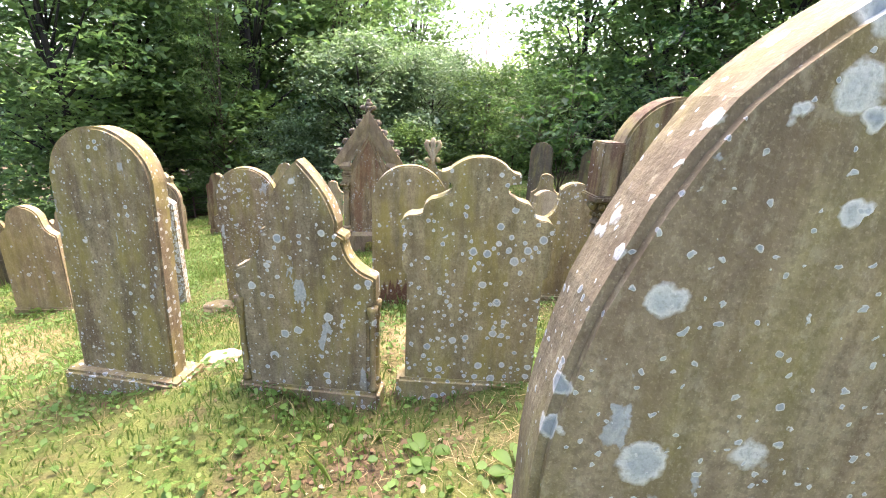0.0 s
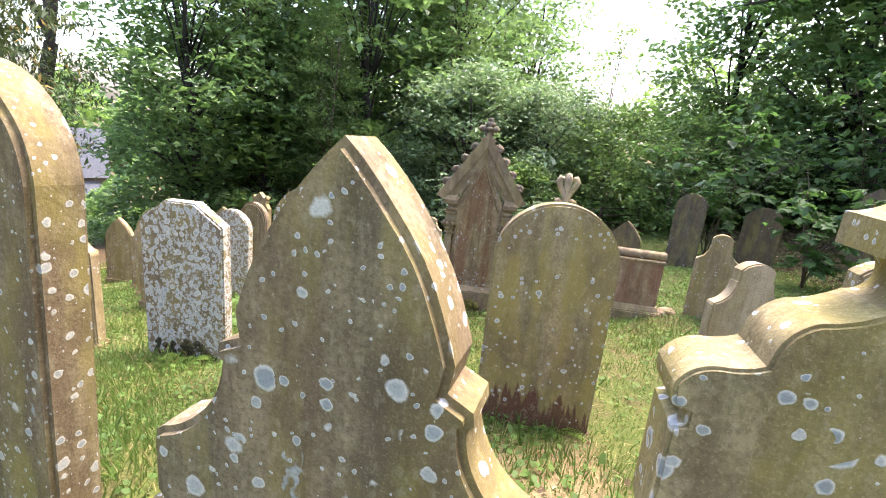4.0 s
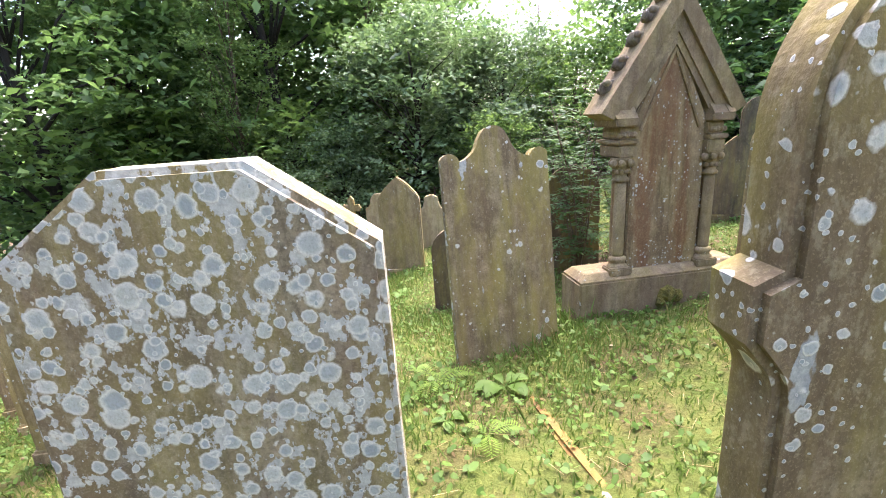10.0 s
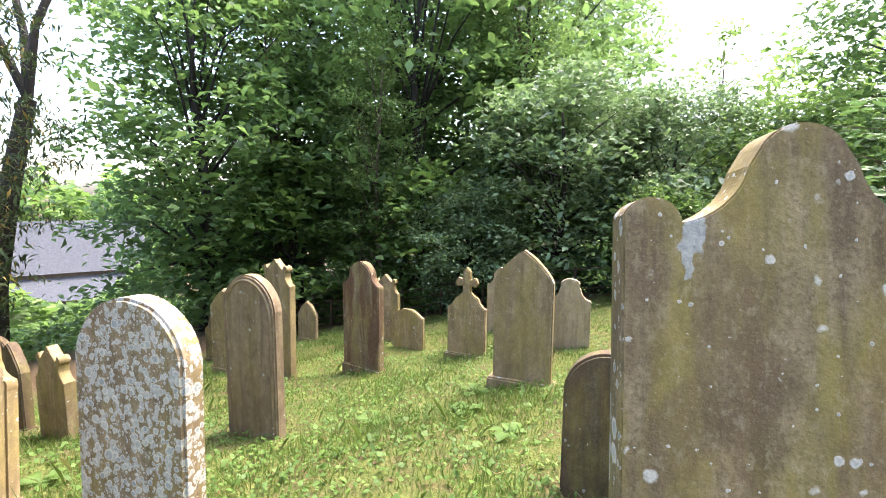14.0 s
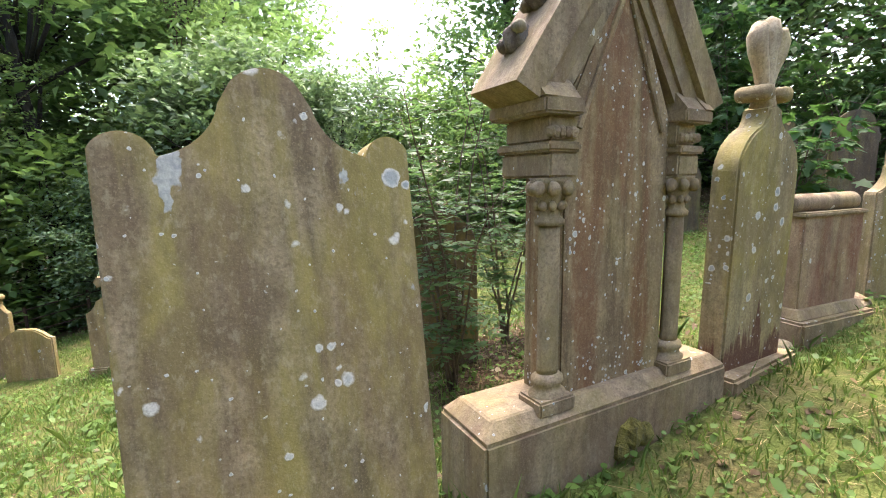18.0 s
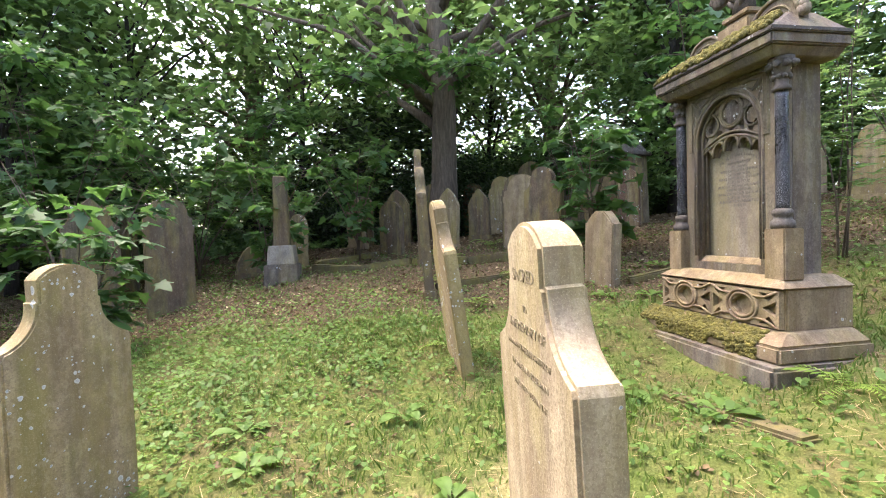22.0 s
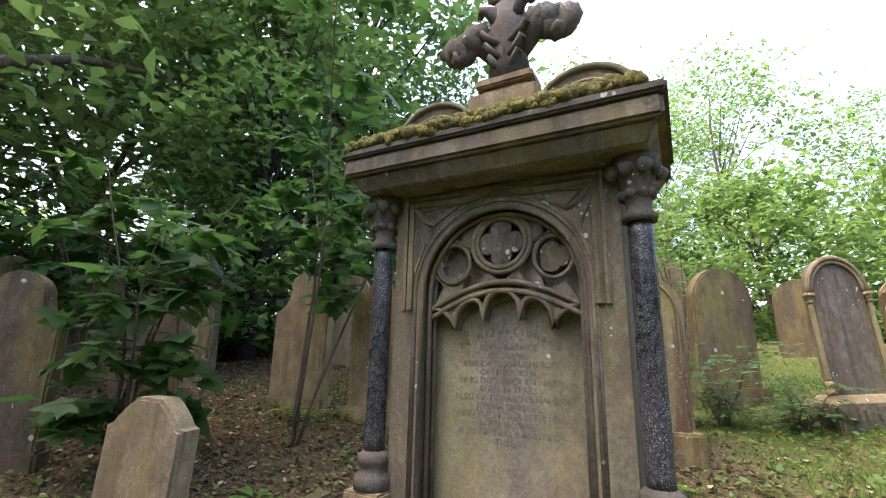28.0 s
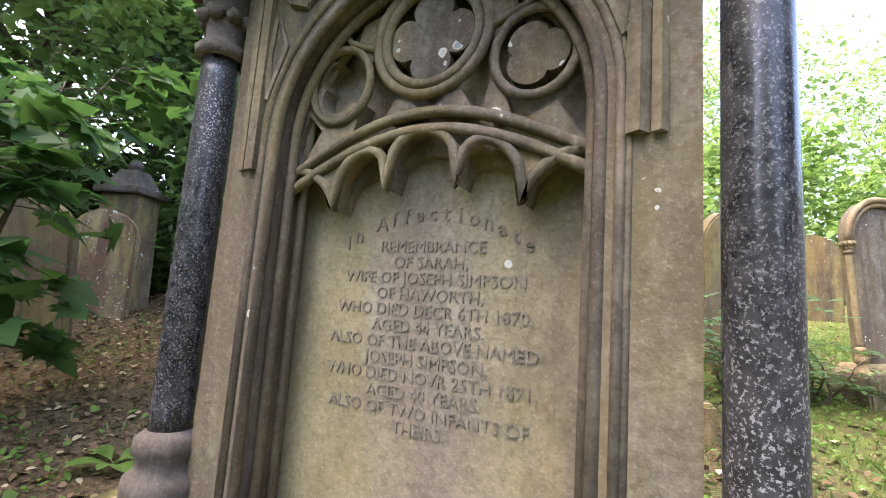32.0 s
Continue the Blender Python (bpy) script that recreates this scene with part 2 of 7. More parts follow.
def ground_mat():
    m, nt, p = nodes_of("turf_and_leaf_mould")
    k = Net(nt)
    tc = k.add("TexCoord").outputs["Object"]
    a, b_, f = k.noise(tc, 0.9, 4.0), k.noise(tc, 5.0, 5.0), k.noise(tc, 45.0, 4.0)
    litter = k.add("Attribute")
    litter.attribute_name = "litter"
    dry = k.add("Attribute")
    dry.attribute_name = "dry"
    green = k.mix(k.ramp(b_, 0.3, 0.7), (0.060, 0.085, 0.018), (0.12, 0.13, 0.035))
    green = k.mix(k.math("MULTIPLY", k.ramp(k.noise(tc, 3.1, 5.0), 0.48, 0.62), 0.55), green, k.mix(k.ramp(f, 0.35, 0.7), (0.05, 0.034, 0.018), (0.17, 0.115, 0.06)))
    straw = k.mix(k.ramp(f, 0.3, 0.7), (0.17, 0.12, 0.055), (0.36, 0.28, 0.14))
    mould = k.mix(k.ramp(f, 0.35, 0.7), (0.045, 0.032, 0.018), (0.15, 0.105, 0.055))
    wob = k.math("MULTIPLY", k.math("SUBTRACT", k.noise(tc, 2.2, 5.0), 0.5), 1.3)
    col = k.mix(k.ramp(k.math("ADD", dry.outputs["Fac"], wob), 0.35, 0.75), green, straw)
    col = k.mix(k.ramp(k.math("ADD", litter.outputs["Fac"], wob), 0.35, 0.7), col, mould)
    k.put(p, "Base Color", col)
    k.put(p, "Roughness", 0.95)
    p.inputs["Specular IOR Level"].default_value = 0.1
    bm_ = k.add("Bump", Height=k.math("ADD", b_, f), Strength=0.8, Distance=0.03)
    k.put(p, "Normal", bm_.outputs[0])
    return m


STONE_BUFF = stone_mat("buff_sandstone", (0.36, 0.275, 0.15), (0.21, 0.155, 0.080), 0.6, 0.12, 0.30, 0.8, 0.7)
STONE_OLIVE = stone_mat("olive_algae_sandstone", (0.33, 0.265, 0.13), (0.18, 0.14, 0.066), 0.8, 0.14, 0.60, 0.85, 0.6)
STONE_SPOTTED = stone_mat("lichen_spotted_sandstone", (0.28, 0.215, 0.12), (0.14, 0.105, 0.055), 0.75, 0.12, 0.82, 0.95, 0.65)
STONE_WHITE = stone_mat("lichen_covered_sandstone", (0.27, 0.215, 0.135), (0.15, 0.115, 0.07), 0.5, 0.15, 1.15, 1.0, 0.4, 0.1)
STONE_RED = stone_mat("iron_stained_sandstone", (0.27, 0.215, 0.12), (0.15, 0.11, 0.062), 0.55, 0.8, 0.28, 0.7, 0.8, 0.25, (0.080, 0.030, 0.020))
STONE_FLAME = stone_mat("olive_stone_with_red_foot", (0.33, 0.265, 0.13), (0.19, 0.15, 0.075), 0.85, 0.1, 0.45, 0.85, 0.6, 0.2, flame=0.42)
STONE_GABLE = stone_mat("iron_stained_gable_stone", (0.30, 0.22, 0.115), (0.16, 0.112, 0.06), 0.2, 0.6, 0.40, 0.5, 0.85, 0.25, (0.15, 0.058, 0.026))
STONE_TAN = stone_mat("tan_dressed_stone", (0.29, 0.22, 0.13), (0.165, 0.122, 0.07), 0.3, 0.15, 0.10, 0.6, 0.6, 0.25)
# STONE_DARK: darkened by algae, and further to put tree shade into the stone colour
STONE_DARK = stone_mat("shade_darkened_sandstone", (0.145, 0.115, 0.068), (0.075, 0.058, 0.034), 0.5, 0.2, 0.12, 0.8, 0.6, 0.35)
STONE_GREY = stone_mat("sooty_grey_sandstone", (0.185, 0.158, 0.12), (0.085, 0.072, 0.056), 0.3, 0.12, 0.05, 0.6, 0.8, 0.45)
STONE_PALE = stone_mat("pale_sandstone", (0.42, 0.34, 0.21), (0.28, 0.215, 0.13), 0.4, 0.08, 0.08, 0.7, 0.5, 0.1)
STONE_MOTTLED = stone_mat("mottled_lichen_sandstone", (0.31, 0.24, 0.14), (0.17, 0.13, 0.075), 0.5, 0.15, 1.0, 1.0, 0.6)
STONE_RINGED = stone_mat("ringed_lichen_sandstone", (0.32, 0.25, 0.14), (0.18, 0.135, 0.075), 0.55, 0.2, 0.86, 1.5, 0.6)
GRANITE = granite_mat()
GROUND = ground_mat()
BARK = plain_mat("rough_bark", (0.075, 0.056, 0.038), (0.18, 0.135, 0.09), 9.0, 0.95, 0, 0.9, 0.04, (3, 3, 0.6))
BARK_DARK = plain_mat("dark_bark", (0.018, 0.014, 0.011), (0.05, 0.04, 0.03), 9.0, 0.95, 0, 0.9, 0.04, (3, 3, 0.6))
MOSS_DARK = plain_mat("dark_moss", (0.030, 0.026, 0.010), (0.085, 0.075, 0.022), 40.0, 0.98, 0, 1.0, 0.02)
MOSS = plain_mat("moss_cushion", (0.06, 0.055, 0.01), (0.20, 0.17, 0.03), 30.0, 0.98, 0, 1.0, 0.02)
IRON = plain_mat("rusty_iron", (0.03, 0.02, 0.016), (0.09, 0.05, 0.03), 30.0, 0.7, 0.6)
LEAF_DARK = leaf_mat("dark_broad_leaf", (0.034, 0.070, 0.028), (0.23, 0.37, 0.125), 0.45)
# LEAF_SHADE: deep shade under the trees is put into this leaf colour
LEAF_SHADE = leaf_mat("shade_dark_leaf", (0.014, 0.030, 0.012), (0.060, 0.105, 0.034), 0.3)
LEAF_MID = leaf_mat("mid_green_leaf", (0.040, 0.082, 0.026), (0.22, 0.345, 0.095), 0.46)
LEAF_LIGHT = leaf_mat("light_birch_leaf", (0.065, 0.12, 0.036), (0.235, 0.35, 0.115), 0.5)
LEAF_GLOSSY = leaf_mat("glossy_holly_leaf", (0.042, 0.085, 0.040), (0.22, 0.33, 0.15), 0.38, 0.6)
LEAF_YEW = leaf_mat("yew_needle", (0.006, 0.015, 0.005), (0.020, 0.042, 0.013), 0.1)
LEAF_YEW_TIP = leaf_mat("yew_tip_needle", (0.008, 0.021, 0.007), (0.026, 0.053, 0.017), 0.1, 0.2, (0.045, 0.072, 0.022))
LEAF_CYPRESS = leaf_mat("cypress_spray", (0.032, 0.060, 0.024), (0.105, 0.135, 0.055), 0.3, 0.2, (0.30, 0.21, 0.045))
LEAF_SYC = leaf_mat("sycamore_leaf", (0.038, 0.095, 0.030), (0.095, 0.19, 0.048), 0.5, 0.4)
LEAF_ROWAN = leaf_mat("rowan_leaflet", (0.045, 0.10, 0.038), (0.11, 0.19, 0.065), 0.45, 0.35)
GRASS = leaf_mat("grass_blade", (0.068, 0.128, 0.022), (0.175, 0.255, 0.066), 0.4, 0.25, (0.36, 0.29, 0.13))
CLOVER = leaf_mat("ground_leaf", (0.06, 0.125, 0.02), (0.15, 0.245, 0.05), 0.4, 0.3)
STRAW = leaf_mat("dry_straw", (0.22, 0.16, 0.08), (0.40, 0.31, 0.16), 0.2, 0.1)
LITTER = leaf_mat("dead_leaf", (0.085, 0.052, 0.028), (0.24, 0.165, 0.085), 0.15, 0.15, (0.44, 0.36, 0.22))
FERN = leaf_mat("fern_frond_green", (0.11, 0.19, 0.025), (0.21, 0.31, 0.05), 0.45)


# ---- builders ----
def mesh_np(name, verts, faces):
    """A mesh from arrays: verts (n, 3) and faces (m, k)."""
    verts, faces = np.asarray(verts, np.float32), np.asarray(faces, np.int32)
    me = bpy.data.meshes.new(name)
    n, k = faces.shape
    me.vertices.add(len(verts))
    me.vertices.foreach_set("co", verts.ravel())
    me.loops.add(n * k)
    me.loops.foreach_set("vertex_index", faces.ravel())
    me.polygons.add(n)
    me.polygons.foreach_set("loop_start", np.arange(0, n * k, k, dtype=np.int32))
    me.polygons.foreach_set("loop_total", np.full(n, k, np.int32))
    me.update(calc_edges=True)
    me.validate()
    return me


def put_mesh(name, me, material, parent=None, m=None, label="", smooth=False):
    me.materials.clear()
    me.materials.append(material)
    if smooth:
        me.polygons.foreach_set("use_smooth", np.ones(len(me.polygons), bool))
    ob = new(name, me)
    if parent:
        ob.parent = parent
    if m is not None or not parent:
        m = m or Matrix()
        ob.matrix_basis = m if parent else Matrix.Scale(UNIT, 4) @ m
    if label:
        ob["label"] = label
    return ob


def part(name, bm, material, parent=None, label="", m=None, smooth=False):
    me = bpy.data.meshes.new(name)
    bmesh.ops.recalc_face_normals(bm, faces=bm.faces)
    bm.to_mesh(me)
    bm.free()
    return put_mesh(name, me, material, parent, m, label, smooth)


def thing(name, m, label, category, group="", kind=""):
    ob = new(name)
    ob.empty_display_size = 0.2
    ob.matrix_basis = Matrix.Scale(UNIT, 4) @ m
    return tagged(ob, label, category, group, kind)


def outline(ops, n=22):
    """Half an outline from (x, z) steps: a third number is an arc's bulge. Mirrored about x = 0, it runs anticlockwise from the
    foot on the right, over the top, to the foot on the left."""
    pts = [ops[0][:2]]
    for op in ops[1:]:
        x0, z0 = pts[-1]
        x1, z1 = op[:2]
        bulge = op[2] if len(op) > 2 else 0
        if abs(bulge) < 1e-4:
            pts.append((x1, z1))
            continue
        d = math.hypot(x1 - x0, z1 - z0)
        ang = 4 * math.atan(bulge)
        r = d / 2 / math.sin(ang / 2)
        h = r * math.cos(ang / 2)
        cx, cz = (x0 + x1) / 2 - h * (z1 - z0) / d, (z0 + z1) / 2 + h * (x1 - x0) / d
        a0 = math.atan2(z0 - cz, x0 - cx)
        steps = max(2, int(n * abs(ang) / 1.6) + 1)
        for i in range(1, steps + 1):
            a = a0 + ang * i / steps
            pts.append((cx + abs(r) * math.cos(a), cz + abs(r) * math.sin(a)))
    left = [(-x, z) for x, z in reversed(pts) if x > 1e-4]
    return pts + left


def slab_bm(pts, th, bevel=0.012, seg=2, wear=0.0):
    """A slab with this outline in x and z, th thick about y = 0, its arrises worn round."""
    bm = bmesh.new()
    f = bm.faces.new([bm.verts.new((x, -th / 2, z)) for x, z in pts])
    out = bmesh.ops.extrude_face_region(bm, geom=[f])
    vs = [v for v in out["geom"] if isinstance(v, bmesh.types.BMVert)]
    bmesh.ops.translate(bm, verts=vs, vec=(0, th, 0))
    bmesh.ops.recalc_face_normals(bm, faces=bm.faces)
    if bevel:
        es = [e for e in bm.edges if abs(e.verts[0].co.y - e.verts[1].co.y) < 1e-6]
        bmesh.ops.bevel(bm, geom=es, offset=bevel, segments=seg, affect='EDGES', clamp_overlap=True)
    if wear:
        for v in bm.verts:
            n = noise.noise_vector(v.co * 9.0)
            v.co += Vector((n.x, n.y * 0.5, n.z)) * wear
    return bm


def box_bm(x0, x1, y0, y1, z0, z1, bevel=0.01, seg=2):
    bm = bmesh.new()
    bmesh.ops.create_cube(bm, size=1.0)
    for v in bm.verts:
        v.co = Vector(((x0 + x1) / 2 + v.co.x * (x1 - x0), (y0 + y1) / 2 + v.co.y * (y1 - y0), (z0 + z1) / 2 + v.co.z * (z1 - z0)))
    if bevel:
        bmesh.ops.bevel(bm, geom=bm.edges[:], offset=bevel, segments=seg, affect='EDGES', clamp_overlap=True)
    return bm


def frustum_bm(x0, x1, y0, y1, z0, z1, dx, dy, bevel=0.006):
    bm = box_bm(x0, x1, y0, y1, z0, z1, 0)
    for v in bm.verts:
        if v.co.z > (z0 + z1) / 2:
            v.co.x += -dx if v.co.x > (x0 + x1) / 2 else dx
            v.co.y += -dy if v.co.y > (y0 + y1) / 2 else dy
    if bevel:
        bmesh.ops.bevel(bm, geom=bm.edges[:], offset=bevel, segments=1, affect='EDGES', clamp_overlap=True)
    return bm


def lathe_bm(profile, n=20, cx=0.0, cy=0.0):
    """A turned piece: profile of (radius, height) round the axis at cx, cy."""
    bm = bmesh.new()
    rings = [[bm.verts.new((cx + r * math.cos(6.2832 * i / n), cy + r * math.sin(6.2832 * i / n), z)) for i in range(n)] for r, z in profile]
    for a, b in zip(rings, rings[1:]):
        for i in range(n):
            bm.faces.new((a[i], a[(i + 1) % n], b[(i + 1) % n], b[i]))
    bm.faces.new(rings[0][::-1])
    bm.faces.new(rings[-1])
    return bm


def add_tube(bm, path, radii, n=7, cap=True):
    """A round limb along a path, added to bm."""
    rings = []
    for i, p in enumerate(path):
        p = Vector(p)
        d = (Vector(path[min(i + 1, len(path) - 1)]) - Vector(path[max(i - 1, 0)])).normalized()
        a = d.orthogonal().normalized() if not rings else (axis - d * axis.dot(d)).normalized()
        axis = a
        b = d.cross(a)
        rings.append([bm.verts.new(p + (a * math.cos(6.2832 * j / n) + b * math.sin(6.2832 * j / n)) * radii[i]) for j in range(n)])
    for r0, r1 in zip(rings, rings[1:]):
        for j in range(n):
            bm.faces.new((r0[j], r0[(j + 1) % n], r1[(j + 1) % n], r1[j]))
    if cap:
        bm.faces.new(rings[0][::-1])
        bm.faces.new(rings[-1])


def knob_bm(bumps, seed=0, n=10, rings=7):
    """Carved foliage: a ball of lobes and hollows for every (x, y, z, radius)."""
    bm = bmesh.new()
    for i, (x, y, z, r) in enumerate(bumps):
        rows = []
        for q in range(rings + 1):
            th = math.pi * q / rings
            row = []
            for u in range(n if 0 < q < rings else 1):
                a = 6.2832 * u / n
                d = Vector((math.sin(th) * math.cos(a), math.sin(th) * math.sin(a), math.cos(th)))
                s = 1 + 0.22 * math.sin(5 * a + seed + i) * (1 - d.z * d.z) + 0.25 * noise.noise(d * 2.5 + Vector((seed, i, 0)))
                row.append(bm.verts.new(d * (r * s) + Vector((x, y, z))))
            rows.append(row)
        for lo, hi in zip(rows[:-1], rows[1:]):
            for u in range(n):
                f = [lo[u % len(lo)], hi[u % len(hi)], hi[(u + 1) % len(hi)], lo[(u + 1) % len(lo)]]
                bm.faces.new([v for k, v in enumerate(f) if v not in f[:k]])
    return bm


def join_bm(*parts_):
    bm = bmesh.new()
    for p in parts_:
        me = bpy.data.meshes.new("tmp")
        p.to_mesh(me)
        p.free()
        bm.from_mesh(me)
        bpy.data.meshes.remove(me)
    return bm


# ---- the ground, one sheet to the horizon ----
def build_ground():
    fine = np.arange(-12, 12.01, 0.16)
    far = np.array([12.5, 13.5, 15, 17, 20, 25, 32, 45, 70, 120, 250, 600, 1500])
    xs = np.concatenate([-far[::-1], fine, far])
    ys = np.concatenate([6 - far[::-1], 6 + fine, 6 + far])
    X, Y = np.meshgrid(xs, ys)
    Z = ground_z(X, Y)
    nx, ny = len(xs), len(ys)
    idx = np.arange(nx * ny).reshape(ny, nx)
    faces = np.stack([idx[:-1, :-1], idx[:-1, 1:], idx[1:, 1:], idx[1:, :-1]], -1).reshape(-1, 4)
    me = mesh_np("ground", np.stack([X, Y, Z], -1).reshape(-1, 3), faces)
    for key, field in (("litter", litter_at(X, Y)), ("dry", dry_at(X, Y))):
        me.attributes.new(key, 'FLOAT', 'POINT').data.foreach_set("value", field.ravel().astype(np.float32))
    tagged(put_mesh("ground", me, GROUND, smooth=True), "sloping churchyard turf with leaf mould and dry straw", "ground", kind="structure")


def soft_step(v, a, b):
    t = np.clip((v - a) / (b - a), 0, 1)
    return t * t * (3 - 2 * t)


def blob_at(X, Y, cx, cy, rx, ry):
    return np.exp(-((X - cx) / rx) ** 2 - ((Y - cy) / ry) ** 2)


def litter_at(X, Y):
    """Where fallen leaves cover the soil under the trees."""
    a = soft_step(X + 0.12 * (Y - 6), 3.7, 5.0)
    a = np.maximum(a, 0.9 * blob_at(X, Y, -0.95, 8.85, 1.1, 1.2))
    a = np.maximum(a, 0.6 * blob_at(X, Y, -0.01, 1.9, 0.35, 1.4))
    a = np.maximum(a, 0.8 * blob_at(X, Y, -6.52, 2.17, 1.4, 1.0))
    a = np.maximum(a, soft_step(Y, 15.2, 17.0))
    a = np.maximum(a, soft_step(-X, 9.5, 11.5) * soft_step(X, -18.0, -14.0))
    a = np.maximum(a, 0.7 * blob_at(X, Y, 3.81, 2.85, 1.2, 1.0))
    return a


def dry_at(X, Y):
    """Where the turf is worn or lies as cut straw."""
    a = 0.85 * blob_at(X, Y, -4.08, 3.35, 1.5, 1.3)
    for cx, cy, rx, ry, s in ((-5.56, 2.4, 1.2, 0.8, 0.8), (0.2, 6.35, 1.0, 0.6, 0.5), (0.08, 3.83, 0.5, 1.0, 0.8), (1.65, 6.16, 0.8, 0.5, 0.7),
                              (1.97, 4.17, 1.2, 0.9, 0.6), (-2.24, 1.5, 0.7, 1.0, 0.45), (-1.89, 4.45, 0.5, 0.7, 0.5), (0.86, 2.3, 0.8, 0.4, 0.6)):
        a = np.maximum(a, s * blob_at(X, Y, cx, cy, rx, ry))
    return a


build_ground()


# ---- outlines of headstones (half, from the foot on the right to the top) ----
FOOT = -0.25


def cap(a, s):
    return math.tan(math.atan2(a, (a * a + s * s) / (2 * s) - s) / 4)


def o_round(w, h, rise=None):
    a = w / 2
    rise = rise or a * 0.9
    return [(a, FOOT), (a, h - rise), (0, h, cap(a, rise))]


def o_gothic(w, h, rise=0.3, b=0.13):
    return [(w / 2, FOOT), (w / 2, h - rise), (0, h, b)]


def o_shoulder(w, h):
    """A round head on ogee shoulders."""
    a = w / 2
    return [(a, FOOT), (a, h - 0.36), (a * 0.98, h - 0.30, 0.15), (a * 0.62, h - 0.19, -0.28), (a * 0.60, h - 0.15), (0, h, cap(a * 0.60, 0.15))]


def o_ogee(w, h):
    """A pointed arch that stands on broad concave shoulders with small blocks at its neck."""
    a = w / 2
    return [(a * 0.90, FOOT), (a * 0.90, h * 0.44), (a * 0.96, h * 0.455), (a, h * 0.47), (a, h * 0.565), (a * 0.95, h * 0.575), (a * 0.57, h * 0.705, -0.32), (a * 0.60, h * 0.712),
            (a * 0.59, h * 0.728), (a * 0.48, h * 0.742), (a * 0.50, h * 0.775), (0, h, 0.15)]


def o_scroll(w, h):
    """A domed crest with square ears over round undercuts, on stepped scroll shoulders."""
    a = w / 2
    return [(a * 0.93, FOOT), (a * 0.93, h * 0.535), (a, h * 0.55), (a, h * 0.695), (a * 0.955, h * 0.70), (a * 0.955, h * 0.715), (a * 1.01, h * 0.72), (a * 1.02, h * 0.745, 0.1), (a * 0.86, h * 0.775, 0.30),
            (a * 0.74, h * 0.785, -0.1), (a * 0.73, h * 0.80), (a * 0.62, h * 0.838, 0.25), (a * 0.44, h * 0.858, -0.12), (a * 0.40, h * 0.905, -0.75),
            (a * 0.51, h * 0.908), (a * 0.51, h * 0.942), (a * 0.36, h * 0.962, -0.22), (0, h, 0.2)]


def o_wave(w, h):
    """A swan-necked crest between two round ears."""
    a = w / 2
    e = 0.2 * a
    return [(a, FOOT), (a, h - 0.185), (a - 2 * e * 0.85, h - 0.20, 0.75), (a * 0.30, h - 0.085, -0.30), (a * 0.24, h - 0.05), (0, h, 0.30)]


def o_octagon(w, h):
    a = w / 2
    return [(a, FOOT), (a, h - 0.17), (a * 0.36, h)]


def o_trefoil(w, h):
    """Three points: a gable with small knobbed shoulders."""
    a = w / 2
    return [(a, FOOT), (a, h - 0.34), (a * 0.70, h - 0.24, -0.15), (a * 0.70, h - 0.17), (a * 0.82, h - 0.13, 0.3), (a * 0.62, h - 0.08, 0.5), (a * 0.52, h - 0.13), (0, h)]


def o_anvil(w, h):
    """A small round-headed name panel on steep concave shoulders."""
    a = w / 2
    return [(a, FOOT), (a, h * 0.68), (a * 0.97, h * 0.70), (a * 0.50, h * 0.86, -0.34), (a * 0.46, h * 0.865), (a * 0.46, h * 0.945), (0, h, cap(a * 0.46, h * 0.055))]


def o_cross(w, h):
    """A cross that grows from ogee shoulders."""
    a = w / 2
    t = 0.055
    return [(a, FOOT), (a, h * 0.55), (a * 0.6, h * 0.66, -0.25), (t, h * 0.73, -0.1), (t, h * 0.80), (t + 0.08, h * 0.785), (t + 0.115, h * 0.835), (t + 0.08, h * 0.885),
            (t, h * 0.87), (t, h * 0.955), (0, h)]


def o_notched(w, h):
    """A round head behind square cut shoulders."""
    a = w / 2
    return [(a, FOOT), (a, h - 0.42), (a * 1.06, h - 0.40), (a * 1.06, h - 0.33), (a * 0.98, h - 0.31), (a * 0.98, h - 0.24), (a * 0.80, h - 0.22), (0, h, cap(a * 0.8, 0.22))]


def o_block(w, h):
    """A tall round head above square shoulder blocks, undercut below."""
    a = w / 2
    return [(a * 0.90, FOOT), (a * 0.90, h - 0.68), (a * 0.96, h - 0.62, -0.2), (a * 1.06, h - 0.58), (a * 1.06, h - 0.49), (a * 0.92, h - 0.47), (a * 0.92, h - 0.26), (0, h, cap(a * 0.92, 0.26))]


def o_pent(w, h):
    a = w / 2
    return [(a, FOOT), (a, h - 0.12), (a * 0.86, h - 0.11), (a * 0.3, h, 0.1)]


def o_tall(w, h):
    a = w / 2
    return [(a, FOOT), (a, h - 0.68), (a * 0.62, h - 0.17, 0.14), (0, h, 0.15)]


SHAPES = dict(block=o_block, tall=o_tall, round=o_round, gothic=o_gothic, shoulder=o_shoulder, ogee=o_ogee, scroll=o_scroll, wave=o_wave, octagon=o_octagon, trefoil=o_trefoil,
              anvil=o_anvil, cross=o_cross, notched=o_notched, pent=o_pent)


def stone_pose(x, y, yaw=0, back=0, side=0, dz=0.0):
    """back: degrees by which the head leans away to +y; side: towards +x."""
    return pose(x, y, gz(x, y) + dz, 0, 0, yaw) @ pose(0, 0, 0, -back, side, 0)


